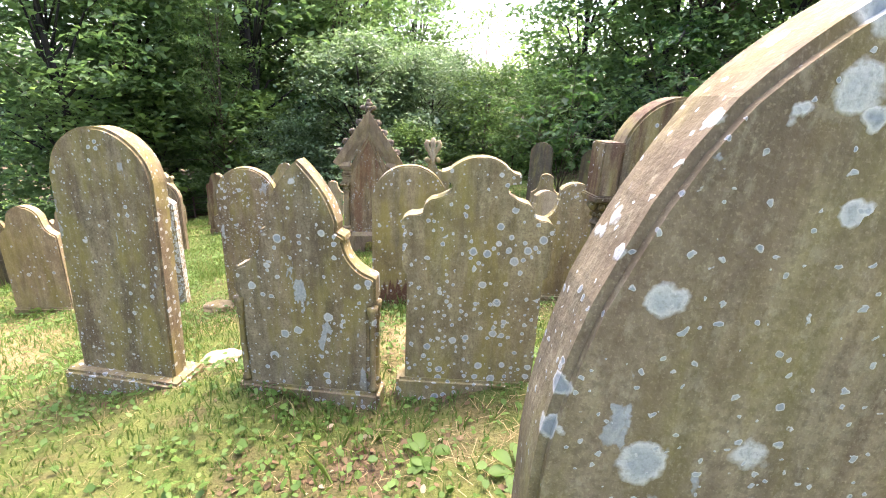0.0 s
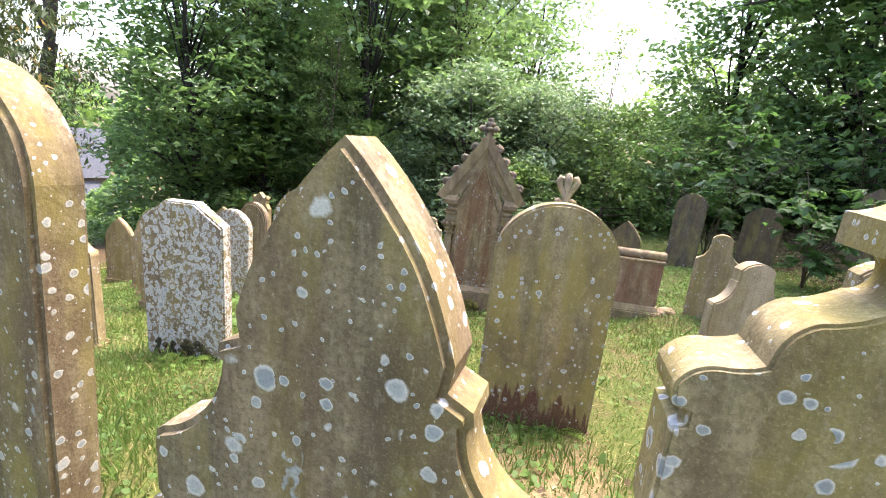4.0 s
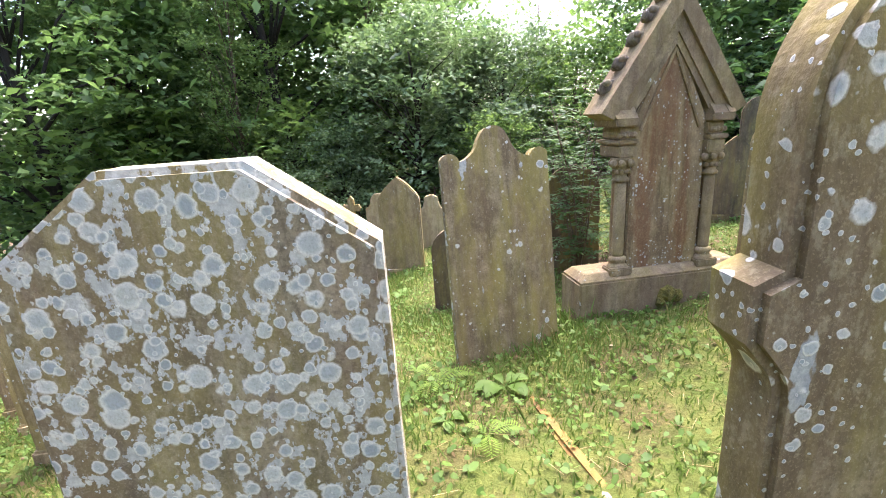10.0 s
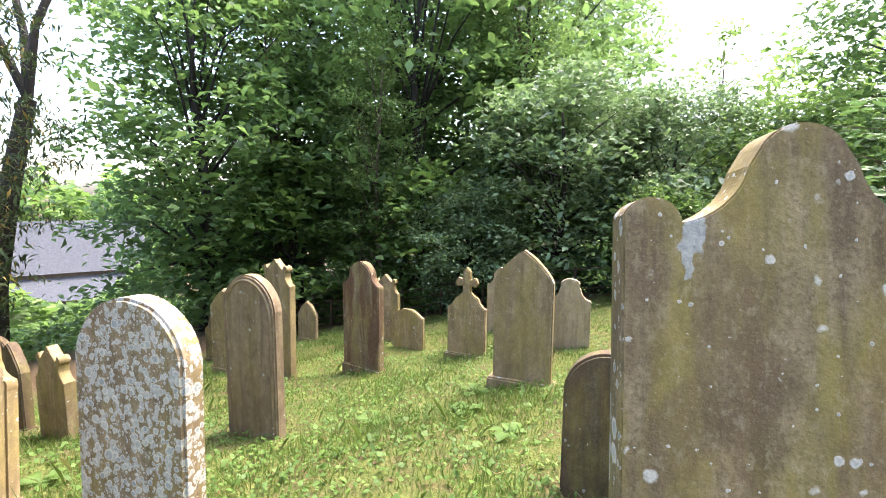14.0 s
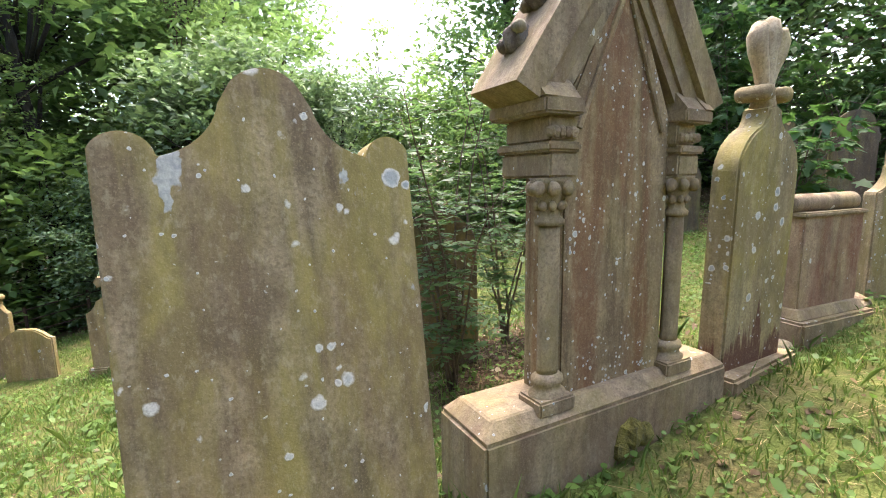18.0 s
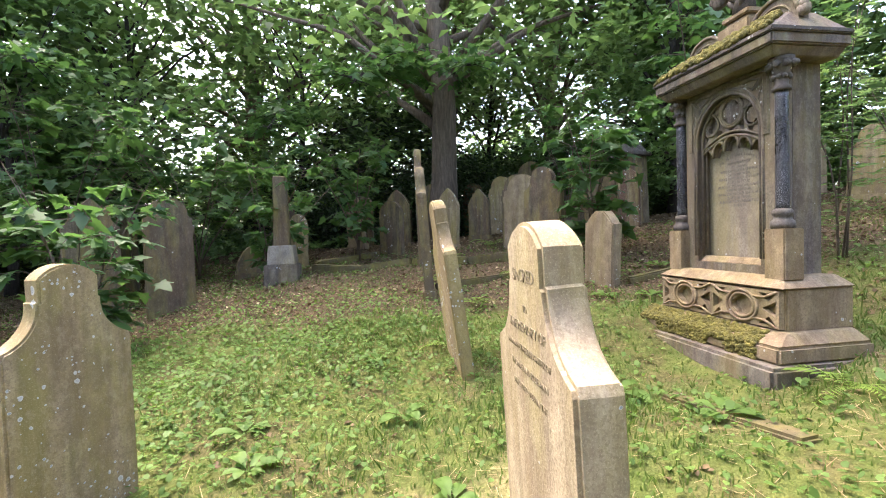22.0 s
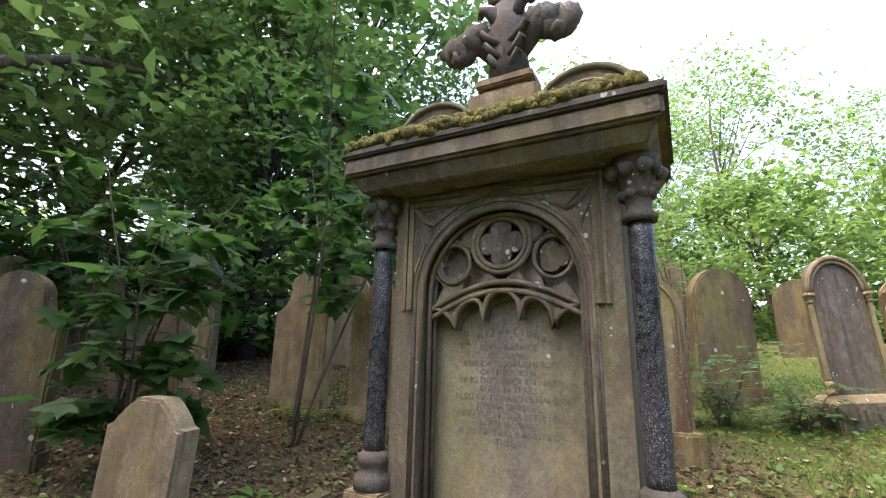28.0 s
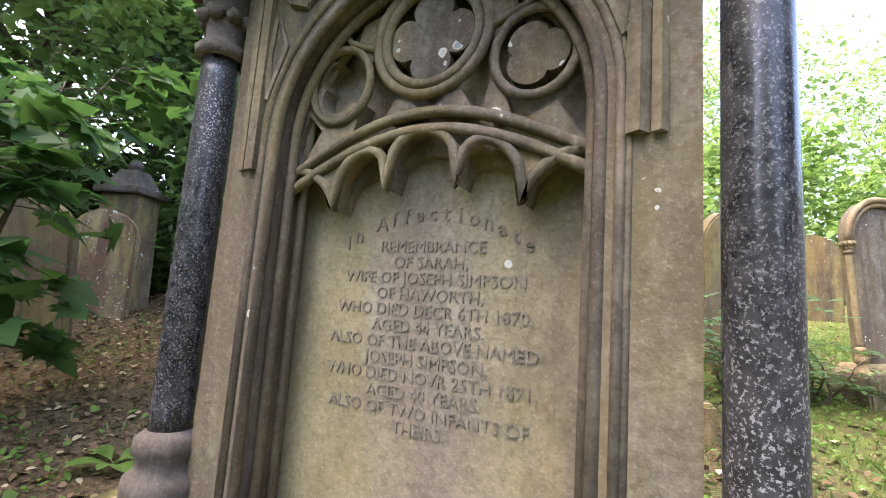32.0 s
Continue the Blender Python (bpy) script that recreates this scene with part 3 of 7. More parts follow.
def headstone(shape, x, y, w, h, mat, label, yaw=0, th=0.10, back=0, side=0, plinth=None, rim=0, group="headstones of the churchyard", bevel=0.014):
    """An upright slab; plinth: (overhang, height) of the block it stands in; rim: width of a raised border moulding."""
    top = thing("headstone", stone_pose(x, y, yaw, back, side), label, "headstone", group)
    ops = SHAPES[shape](w, h)
    if plinth is None and shape in ("shoulder", "gothic", "anvil", "ogee", "scroll", "cross") and th > 0.095:
        plinth = (0.022, 0.085)
    if plinth:
        over, ph = plinth
        ops = [(ops[0][0], ph - 0.02)] + ops[1:]
        part("plinth", box_bm(-w / 2 - over, w / 2 + over, -th / 2 - over, th / 2 + over, -0.22, ph, 0.018), mat, top, "worn plinth block")
    pts = outline(ops)
    part("slab", slab_bm(pts, th, bevel, 2, 0.003), mat, top)
    if rim:
        part("border_moulding", rim_bm(pts, th, rim), mat, top, "raised border moulding")
    return top


def rim_bm(pts, th, rim):
    """A roll moulding that follows an outline on both faces."""
    bm = bmesh.new()
    inner = [(x * (1 - rim / max(abs(p[0]) for p in pts)), z - rim if z > 0.3 else z) for x, z in pts]
    for s in (-1, 1):
        add_tube(bm, [(x, s * th / 2, max(z, 0.05)) for x, z in inner], [rim * 0.28] * len(inner), 6)
    return bm


# ---- front row, seen from behind ----
headstone("round", -1.58, 2.90, 0.60, 1.57, STONE_SPOTTED, "round-topped sandstone headstone thick with lichen, leaning on a mossy plinth", -3, 0.13, 1, 2, (0.07, 0.12))
headstone("ogee", -0.40, 2.75, 0.76, 1.34, STONE_SPOTTED, "pointed sandstone headstone with concave shoulders and lichen spots", -2, 0.12)
headstone("scroll", 0.48, 2.86, 0.77, 1.34, STONE_OLIVE, "scroll-shouldered sandstone headstone, olive with algae, lichen spotted", 2, 0.12)
headstone("tall", 0.96, 1.14, 0.86, 1.46, STONE_RINGED, "tall round-topped headstone with grey lichen rings, turf at its foot", 2, 0.14)
headstone("block", -1.72, 4.83, 0.62, 1.41, STONE_SPOTTED, "round-headed headstone with square cut shoulders and lichen", 6, 0.12, 0, 0)
headstone("octagon", -2.95, 4.97, 0.70, 1.33, STONE_WHITE, "clipped-corner headstone almost covered in white lichen", 8, 0.12, 0, 0)
headstone("anvil", 1.38, 4.68, 0.60, 1.15, STONE_OLIVE, "shouldered headstone spotted with lichen, its foot dark with damp", 4, 0.11)
headstone("round", -0.12, 4.75, 0.70, 1.40, STONE_FLAME, "round-topped headstone stained red at its foot, lichen spotted", 8, 0.11, 0, 0)
headstone("round", -0.22, 5.50, 0.70, 1.36, STONE_RED, "round-topped inscribed headstone, its face stained dark red", 18, 0.11, 0, 0, None, 0.04)
headstone("wave", -2.21, 6.88, 0.68, 1.45, STONE_SPOTTED, "swan-necked headstone with two ears, lichen spotted, in turf", 13, 0.10, 8, 0)
headstone("anvil", 1.37, 6.04, 0.60, 1.12, STONE_PALE, "small pale headstone with a carved name panel, leaning slightly", 18, 0.11, 2, 0, False)
headstone("anvil", 1.66, 7.96, 0.46, 1.04, STONE_BUFF, "small shouldered headstone with pale spots beside the path", -12, 0.10, 0, 0, False)
headstone("pent", 4.92, 5.43, 0.36, 0.72, STONE_TAN, "low broken-topped headstone leaning among dead leaves", -140, 0.13, 0, 3)
headstone("anvil", 3.22, 6.60, 0.50, 1.12, STONE_BUFF, "narrow upright headstone leaning, seen edge on", 20, 0.085, 7, 0, False)
headstone("shoulder", 4.95, 7.20, 0.50, 1.38, STONE_DARK, "dark upright headstone in a line of three", 14, 0.10, 3)
headstone("shoulder", 6.4, 7.62, 0.5, 1.6, STONE_DARK, "dark upright headstone in a line of three", 14, 0.10, 1)
# ---- west field ----
headstone("shoulder", -4.12, 4.86, 0.58, 1.21, STONE_BUFF, "shouldered buff headstone with a fern at its foot", 8, 0.11, 0, 0)
headstone("gothic", -4.85, 6.50, 0.58, 1.21, STONE_BUFF, "shouldered buff headstone standing in low leaves", 14, 0.10, 0)
headstone("shoulder", -5.93, 4.72, 0.50, 1.36, STONE_DARK, "dark narrow shouldered headstone on sunlit grass", 14, 0.13, 2, -2)
headstone("anvil", -7.30, 4.45, 0.62, 1.36, STONE_BUFF, "plain shouldered headstone under a conifer", 10, 0.11, 2, 0)
headstone("shoulder", -6.15, 2.84, 0.46, 1.18, STONE_BUFF, "narrow shouldered headstone beside the yew", 14, 0.12, 2, 1)
headstone("shoulder", -5.28, 2.87, 0.46, 1.13, STONE_BUFF, "narrow shouldered headstone beside the yew", 16, 0.12, 2, 1)
headstone("round", -7.25, 2.75, 0.42, 0.86, STONE_BUFF, "low round headstone beside the yew", 5, 0.09)
headstone("round", -3.45, 2.85, 0.40, 1.18, STONE_BUFF, "thick round-topped headstone in dry grass, leaning", 4, 0.15, 2, 1)
headstone("round", -7.25, 6.72, 0.56, 1.25, STONE_RED, "round red-stained headstone with pale spots", -4, 0.10, 1, -2)
headstone("shoulder", -6.35, 6.50, 0.46, 1.06, STONE_DARK, "small shouldered headstone in the grass", 6, 0.09)
headstone("round", -4.45, 7.22, 0.58, 1.25, STONE_MOTTLED, "round-topped headstone mottled with white lichen", 4, 0.12, 2, 0)
headstone("round", -5.38, 8.92, 0.62, 1.42, STONE_TAN, "round-topped headstone with a moulded border", -8, 0.10, 0, 0, None, 0.045)
headstone("trefoil", -6.70, 10.80, 0.56, 1.66, STONE_BUFF, "three-pointed headstone on a low plinth", -10, 0.10, 1, 0, (0.05, 0.06))
headstone("shoulder", -5.60, 11.15, 0.64, 1.48, STONE_RED, "shouldered headstone with brown streaks", -14, 0.12)
headstone("pent", -5.62, 12.65, 0.60, 0.65, STONE_BUFF, "small low pentagonal headstone in the grass", -10, 0.08)
headstone("cross", -4.45, 12.10, 0.58, 1.30, STONE_BUFF, "cross-topped headstone on a narrow plinth", -4, 0.09, 0, 0, (0.04, 0.05))
headstone("trefoil", -6.3, 13.2, 0.52, 1.25, STONE_BUFF, "knobbed headstone behind a streaked one", -4, 0.09)
headstone("shoulder", -4.25, 13.6, 0.56, 1.15, STONE_PALE, "pale shouldered headstone far down the slope", 2, 0.09)
headstone("gothic", -3.34, 10.32, 0.58, 1.36, STONE_BUFF, "pointed shouldered headstone on a plinth", -4, 0.10, 0, 0, (0.05, 0.07))
headstone("anvil", -3.02, 11.95, 0.52, 0.92, STONE_PALE, "pale shouldered headstone by the hedge", 0, 0.09)
headstone("round", -2.55, 8.35, 0.46, 0.80, STONE_DARK, "low round-topped headstone with pale spots", -4, 0.10)
headstone("shoulder", -5.52, 7.00, 0.50, 1.24, STONE_BUFF, "shouldered headstone in a row, its back to the grass", 24, 0.11, 9, -3)
headstone("shoulder", -6.05, 7.35, 0.48, 1.10, STONE_BUFF, "shouldered headstone in a row", 20, 0.10, 8, -3)
headstone("gothic", -7.35, 7.95, 0.48, 1.15, STONE_BUFF, "pointed headstone in a row", 12, 0.10, 3, 0)
headstone("round", -8.90, 7.05, 0.54, 1.20, STONE_DARK, "round headstone with an urn finial", 0, 0.10)
headstone("gothic", -8.2, 11.4, 0.55, 1.35, STONE_BUFF, "pointed headstone in the far rows", 0, 0.1)
for i, (hx, hy, hs, hh) in enumerate(((-8.6, 8.86, "gothic", 1.0), (-9.19, 10.74, "shoulder", 0.9), (-8.15, 12.34, "round", 0.85), (-6.96, 13.28, "gothic", 0.9), (-10.01, 12.91, "shoulder", 1.0),
                                      (-8.74, 14.21, "gothic", 0.9), (-10.98, 9.86, "round", 0.9), (-7.69, 8.73, "trefoil", 0.95))):
    headstone(hs, hx, hy, 0.48, hh, STONE_BUFF if i % 2 else STONE_DARK, "weathered headstone in the far rows of the slope", (i * 7) % 15 - 7, 0.10)
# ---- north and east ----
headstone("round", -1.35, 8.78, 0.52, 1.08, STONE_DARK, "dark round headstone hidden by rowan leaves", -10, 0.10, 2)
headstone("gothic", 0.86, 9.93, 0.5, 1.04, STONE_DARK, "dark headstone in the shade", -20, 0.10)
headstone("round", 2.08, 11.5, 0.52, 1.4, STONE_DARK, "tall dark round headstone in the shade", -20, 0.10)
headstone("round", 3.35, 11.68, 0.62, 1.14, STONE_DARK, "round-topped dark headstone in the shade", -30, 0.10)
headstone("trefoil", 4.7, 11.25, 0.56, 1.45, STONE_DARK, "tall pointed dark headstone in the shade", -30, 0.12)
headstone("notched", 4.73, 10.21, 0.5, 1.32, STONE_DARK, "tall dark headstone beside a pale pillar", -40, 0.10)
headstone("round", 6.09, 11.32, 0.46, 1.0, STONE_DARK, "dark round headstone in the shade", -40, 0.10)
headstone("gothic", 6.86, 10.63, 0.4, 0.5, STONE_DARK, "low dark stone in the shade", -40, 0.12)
# crowded rows take STONE_DARK, so part of their shade sits in the colour
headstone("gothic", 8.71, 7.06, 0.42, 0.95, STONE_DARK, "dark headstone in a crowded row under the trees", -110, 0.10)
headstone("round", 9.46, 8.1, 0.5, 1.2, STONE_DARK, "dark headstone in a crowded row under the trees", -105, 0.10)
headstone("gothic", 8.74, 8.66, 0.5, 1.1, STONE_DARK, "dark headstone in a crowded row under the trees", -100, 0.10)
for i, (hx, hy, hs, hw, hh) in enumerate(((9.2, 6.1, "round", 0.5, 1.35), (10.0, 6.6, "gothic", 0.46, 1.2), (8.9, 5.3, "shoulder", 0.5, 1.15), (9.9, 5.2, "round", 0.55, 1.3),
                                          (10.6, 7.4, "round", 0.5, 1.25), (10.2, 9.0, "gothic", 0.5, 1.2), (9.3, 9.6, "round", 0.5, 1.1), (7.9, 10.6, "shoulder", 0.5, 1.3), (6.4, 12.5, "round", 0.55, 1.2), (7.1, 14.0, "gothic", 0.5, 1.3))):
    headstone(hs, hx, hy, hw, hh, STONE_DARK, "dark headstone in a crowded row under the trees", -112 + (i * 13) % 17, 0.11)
headstone("round", 0.5, 10.4, 0.5, 0.7, STONE_DARK, "low dark headstone in the shade", -15, 0.10)
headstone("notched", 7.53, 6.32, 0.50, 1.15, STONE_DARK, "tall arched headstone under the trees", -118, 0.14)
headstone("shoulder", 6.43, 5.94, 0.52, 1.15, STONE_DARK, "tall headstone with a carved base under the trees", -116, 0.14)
headstone("round", 7.99, 4.64, 0.52, 0.95, STONE_RED, "brown round headstone under the trees", -117, 0.12)
headstone("anvil", 6.62, 3.95, 0.56, 1.2, STONE_TAN, "scroll-shouldered headstone under the trees", -150, 0.13)
headstone("round", 8.3, 2.45, 0.55, 1.25, STONE_TAN, "tall round headstone on a plinth", -150, 0.12, 0, 0, (0.05, 0.08))
headstone("gothic", 5.85, 3.6, 0.5, 1.2, STONE_BUFF, "pointed headstone close behind a monument", -140, 0.12, 0, 0, (0.05, 0.1))
headstone("round", 3.94, 2.82, 0.52, 1.16, STONE_RED, "red round-topped headstone with a moulded border on a plinth", -150, 0.12, 0, 0, (0.05, 0.16), 0.04)
headstone("round", 3.95, 1.2, 0.6, 1.2, STONE_DARK, "round-topped dark headstone on a plinth beside ash shoots", -122, 0.12, 0, 0, (0.05, 0.14))
headstone("round", 3.81, -1.3, 0.55, 0.95, STONE_DARK, "dark round headstone against the hedge", -160, 0.12)
headstone("round", 5.09, -0.39, 0.62, 1.35, STONE_TAN, "round-headed stone with a carved shield", -130, 0.12)
headstone("gothic", 2.62, 0.43, 0.62, 1.3, STONE_TAN, "pointed arched headstone with carved foliage", -165, 0.13)
headstone("gothic", 6.24, 0.9, 0.5, 1.0, STONE_BUFF, "headstone at the edge of the trees", -130, 0.1)


# ---- carved monuments ----
def plate_bm(outer, holes, th, y=0.0):
    """A plate with openings cut through: outlines in x and z, front face at y."""
    bm = bmesh.new()
    edges = []
    for loop in (outer, *holes):
        vs = [bm.verts.new((x, y, z)) for x, z in loop]
        edges += [bm.edges.new((vs[i], vs[(i + 1) % len(vs)])) for i in range(len(vs))]
    bmesh.ops.triangle_fill(bm, edges=edges, use_beauty=True)
    out = bmesh.ops.extrude_face_region(bm, geom=bm.faces[:])
    bmesh.ops.translate(bm, verts=[v for v in out["geom"] if isinstance(v, bmesh.types.BMVert)], vec=(0, th, 0))
    return bm


def foil(cx, cz, r, lobes=4, n=36, deep=0.3):
    """A quatrefoil opening."""
    out = []
    for i in range(n):
        a = 6.2832 * i / n
        s = r * (1 - deep + deep * abs(math.cos(lobes * a / 2)) ** 0.6)
        out.append((cx + s * math.cos(a), cz + s * math.sin(a)))
    return out


def arch_loop(half, z0, spring, n=18, rise=1.0):
    pts = [(-half, z0), (half, z0), (half, spring)]
    pts += [(half * math.cos(math.pi * i / n), spring + rise * half * math.sin(math.pi * i / n)) for i in range(1, n)]
    return pts + [(-half, spring)]


def letters(text, size, parent, x, y, z, mat, turn=0, name="lettering", depth=0.0012):
    """A line of incised letters, centred, on a face that looks along -y (turn 0) or +y (turn 180)."""
    cu = bpy.data.curves.new("line", 'FONT')
    cu.body, cu.size, cu.align_x, cu.extrude = text, size, 'CENTER', depth
    cu.resolution_u = 2
    ob = bpy.data.objects.new("line", cu)
    me = bpy.data.meshes.new_from_object(ob)
    bpy.data.objects.remove(ob)
    return put_mesh(name, me, mat, parent, pose(x, y, z, 90, 0, turn))


# flat letter tones: the light and shade of carved relief is put into the colour
LETTER = plain_mat("letter_relief_shade", (0.10, 0.085, 0.065), (0.24, 0.205, 0.155), 60.0, 0.95, 0, 0.2, 0.002)
LETTER_PALE = plain_mat("worn_letter_relief_shade", (0.17, 0.13, 0.07), (0.27, 0.215, 0.125), 60.0, 0.95, 0, 0.2, 0.002)


def column(parent, x, y, z0, z1, r, shaft_mat, stone, capital=0.15):
    """A shaft on a ringed base under a leafy capital; z0 and z1 bound the whole."""
    zb, zc = z0 + 0.10, z1 - capital
    part("column_base", lathe_bm([(r * 1.75, z0), (r * 1.8, z0 + 0.02), (r * 1.75, z0 + 0.035), (r * 1.35, z0 + 0.045), (r * 1.3, z0 + 0.06), (r * 1.55, z0 + 0.07), (r * 1.5, z0 + 0.088), (r * 1.05, zb)], 24, x, y), stone, parent, smooth=True)
    part("shaft", lathe_bm([(r, zb), (r, zb + 0.02), (r, (zb + zc) / 2), (r * 0.97, zc - 0.03), (r * 0.97, zc)], 24, x, y), shaft_mat, parent, smooth=True)
    lumps = []
    for i in range(8):
        a = 6.2832 * i / 8 + 0.39
        big_ = 1.9 if i % 2 == 0 else 1.55
        lumps.append((x + r * big_ * math.cos(a), y + r * big_ * math.sin(a), zc + capital * 0.78, r * 0.62))
        lumps.append((x + r * 1.15 * math.cos(a), y + r * 1.15 * math.sin(a), zc + capital * 0.42, r * 0.42))
    body = lathe_bm([(r * 1.35, zc), (r * 1.4, zc + 0.015), (r * 0.95, zc + 0.03), (r * 1.05, zc + capital * 0.4), (r * 1.75, z1 - 0.015), (r * 1.9, z1)], 16, x, y)
    cap_ob = part("capital", body, stone, parent, "carved leaf capital", smooth=True)
    for i, lump in enumerate(lumps):
        part("leaf", knob_bm([lump], 3 + i, 8, 6), stone, cap_ob, smooth=True)


def crocket(bm_list, x, y, z, s, seed, out=1):
    bumps = [(x, y, z, 0.055 * s)]
    bm_list.append(knob_bm(bumps, seed, 18, 12))


# ---- gabled monument with corner columns ----
def gable_monument():
    top = thing("gabled_monument", pose(-1.10, 7.37, gz(-1.10, 7.3) - 0.01, 0, 0.5, 12), "gabled red-stained sandstone monument with crockets and corner columns", "monument")
    top.scale = (1.01 * UNIT, 0.75 * UNIT, 1.03 * UNIT)
    hw = 0.63
    part("plinth", box_bm(-hw, hw, -0.20, 0.20, -0.25, 0.26, 0.012), STONE_TAN, top, "moss-patched plinth block")
    part("plinth_chamfer", frustum_bm(-hw + 0.005, hw - 0.005, -0.195, 0.195, 0.26, 0.31, 0.05, 0.06), STONE_TAN, top)
    part("moss_patch", knob_bm([(0.02, -0.203, 0.12, 0.06), (0.09, -0.203, 0.10, 0.05), (-0.03, -0.203, 0.07, 0.04)], 5), MOSS, top, "patch of moss").scale = (1, 1, 1)
    body = [(0.27, 0.30), (0.27, 1.26), (0.0, 1.90)]
    part("slab", slab_bm(outline(body), 0.20, 0.01), STONE_GABLE, top, "red-streaked inscription slab")
    for s in (-1, 1):
        # raking cornice: two stepped bands
        for k, (dy, lo, hi) in enumerate(((0.17, 0.05, 0.15), (0.135, -0.02, 0.05), (0.118, -0.06, -0.02))):
            bm = bmesh.new()
            a, b = Vector((s * 0.375, 0, 1.27)), Vector((0, 0, 1.93))
            d = (b - a).normalized()
            n = Vector((-d.z * -s * -1, 0, 0))
            n = Vector((s * abs(d.z), 0, abs(d.x)))
            quad = [a + n * lo, b + Vector((0, 0, lo / abs(d.x))), b + Vector((0, 0, hi / abs(d.x))), a + n * hi]
            f0 = [bm.verts.new((q.x, -dy, q.z)) for q in quad]
            f1 = [bm.verts.new((q.x, dy, q.z)) for q in quad]
            bm.faces.new(f0)
            bm.faces.new(f1[::-1])
            for i in range(4):
                bm.faces.new((f0[i], f1[i], f1[(i + 1) % 4], f0[(i + 1) % 4]))
            part("raking_cornice", bm, STONE_TAN, top)
        # entablature over the column, with a small gablet facing outwards
        for nm, hx, hy, lo, hi in (("architrave", 0.375, 0.17, 1.06, 1.14), ("fillet", 0.39, 0.185, 1.14, 1.17), ("frieze", 0.365, 0.155, 1.17, 1.25), ("eave", 0.415, 0.20, 1.25, 1.30)):
            part(nm, box_bm(min(s * 0.25, s * hx), max(s * 0.25, s * hx), -hy, hy, lo, hi, 0.008), STONE_TAN, top)
        for j in range(5):
            part("bead", knob_bm([(s * (0.27 + 0.024 * j), -0.158, 1.20, 0.018)], j, 8, 6), STONE_TAN, top)
        bm = bmesh.new()
        tri = [(-0.20, 1.30), (0.20, 1.30), (0, 1.50)]
        hole = [(-0.10, 1.335), (0.10, 1.335), (0, 1.44)]
        gb = plate_bm(tri, [hole], 0.05)
        back_ = plate_bm(tri, [], 0.12)
        for v in gb.verts:
            v.co = Vector((s * (0.415 - v.co.y), v.co.x, v.co.z))
        for v in back_.verts:
            v.co = Vector((s * (0.385 - v.co.y), v.co.x * 0.96, v.co.z))
        bm.free()
        part("gablet", join_bm(gb, back_), STONE_TAN, top, "small end gable with a triangular recess")
        column(top, s * 0.325, -0.10, 0.31, 1.06, 0.040, STONE_TAN, STONE_TAN)
        if s > 0:
            part("pedestal", box_bm(0.245, 0.405, -0.18, -0.02, 0.28, 0.335, 0.008), STONE_TAN, top)
        else:
            part("pedestal", box_bm(-0.405, -0.245, -0.18, -0.02, 0.28, 0.335, 0.008), STONE_TAN, top)
        part("side_pier", box_bm(min(s * 0.25, s * 0.31), max(s * 0.25, s * 0.31), -0.06, 0.10, 0.30, 1.07, 0.008), STONE_GABLE, top)
        for j in range(4):
            f = 0.06 + 0.25 * j
            lumps = []
            crocket(lumps, s * (0.375 * (1 - f) + 0.05), 0, 1.27 + 0.66 * f + 0.22, 1.05, j + 4, s)
            ck = part("crocket", join_bm(*lumps), STONE_GREY, top, "carved leaf crocket", smooth=True)
            for q in range(4):
                a = 1.57 * q + 0.6
                part("curl", knob_bm([(s * (0.375 * (1 - f) + 0.05) + 0.04 * math.cos(a), 0.05 * math.sin(2 * a), 1.49 + 0.66 * f + 0.038 * math.sin(a), 0.026)], q + j, 9, 7), STONE_GREY, ck, smooth=True)
    part("inner_moulding", join_bm(*[tube_between((s * 0.21, -0.108, 1.22), (0, -0.108, 1.78), 0.012) for s in (-1, 1)]), STONE_GABLE, top)
    part("finial_stem", join_bm(frustum_bm(-0.06, 0.06, -0.06, 0.06, 1.96, 2.12, 0.015, 0.015), box_bm(-0.085, 0.085, -0.085, 0.085, 2.12, 2.15, 0.01)), STONE_TAN, top)
    part("finial", knob_bm([(0, 0, 2.22, 0.05), (0.075, 0, 2.27, 0.042), (-0.075, 0, 2.27, 0.042), (0, 0.06, 2.27, 0.035), (0, -0.06, 2.27, 0.035), (0, 0, 2.33, 0.05), (0, 0, 2.39, 0.03)], 2), STONE_GREY, top, "carved foliage finial", smooth=True)

    # a gable of moderate pitch
    for ob in top.children_recursive:
        if ob.type == 'MESH':
            for v in ob.data.vertices:
                if v.co.z > 1.3:
                    v.co.z = 1.3 + (v.co.z - 1.3) * 0.82


def tube_between(a, b, r, n=6):
    bm = bmesh.new()
    add_tube(bm, [a, b], [r, r], n)
    return bm


gable_monument()


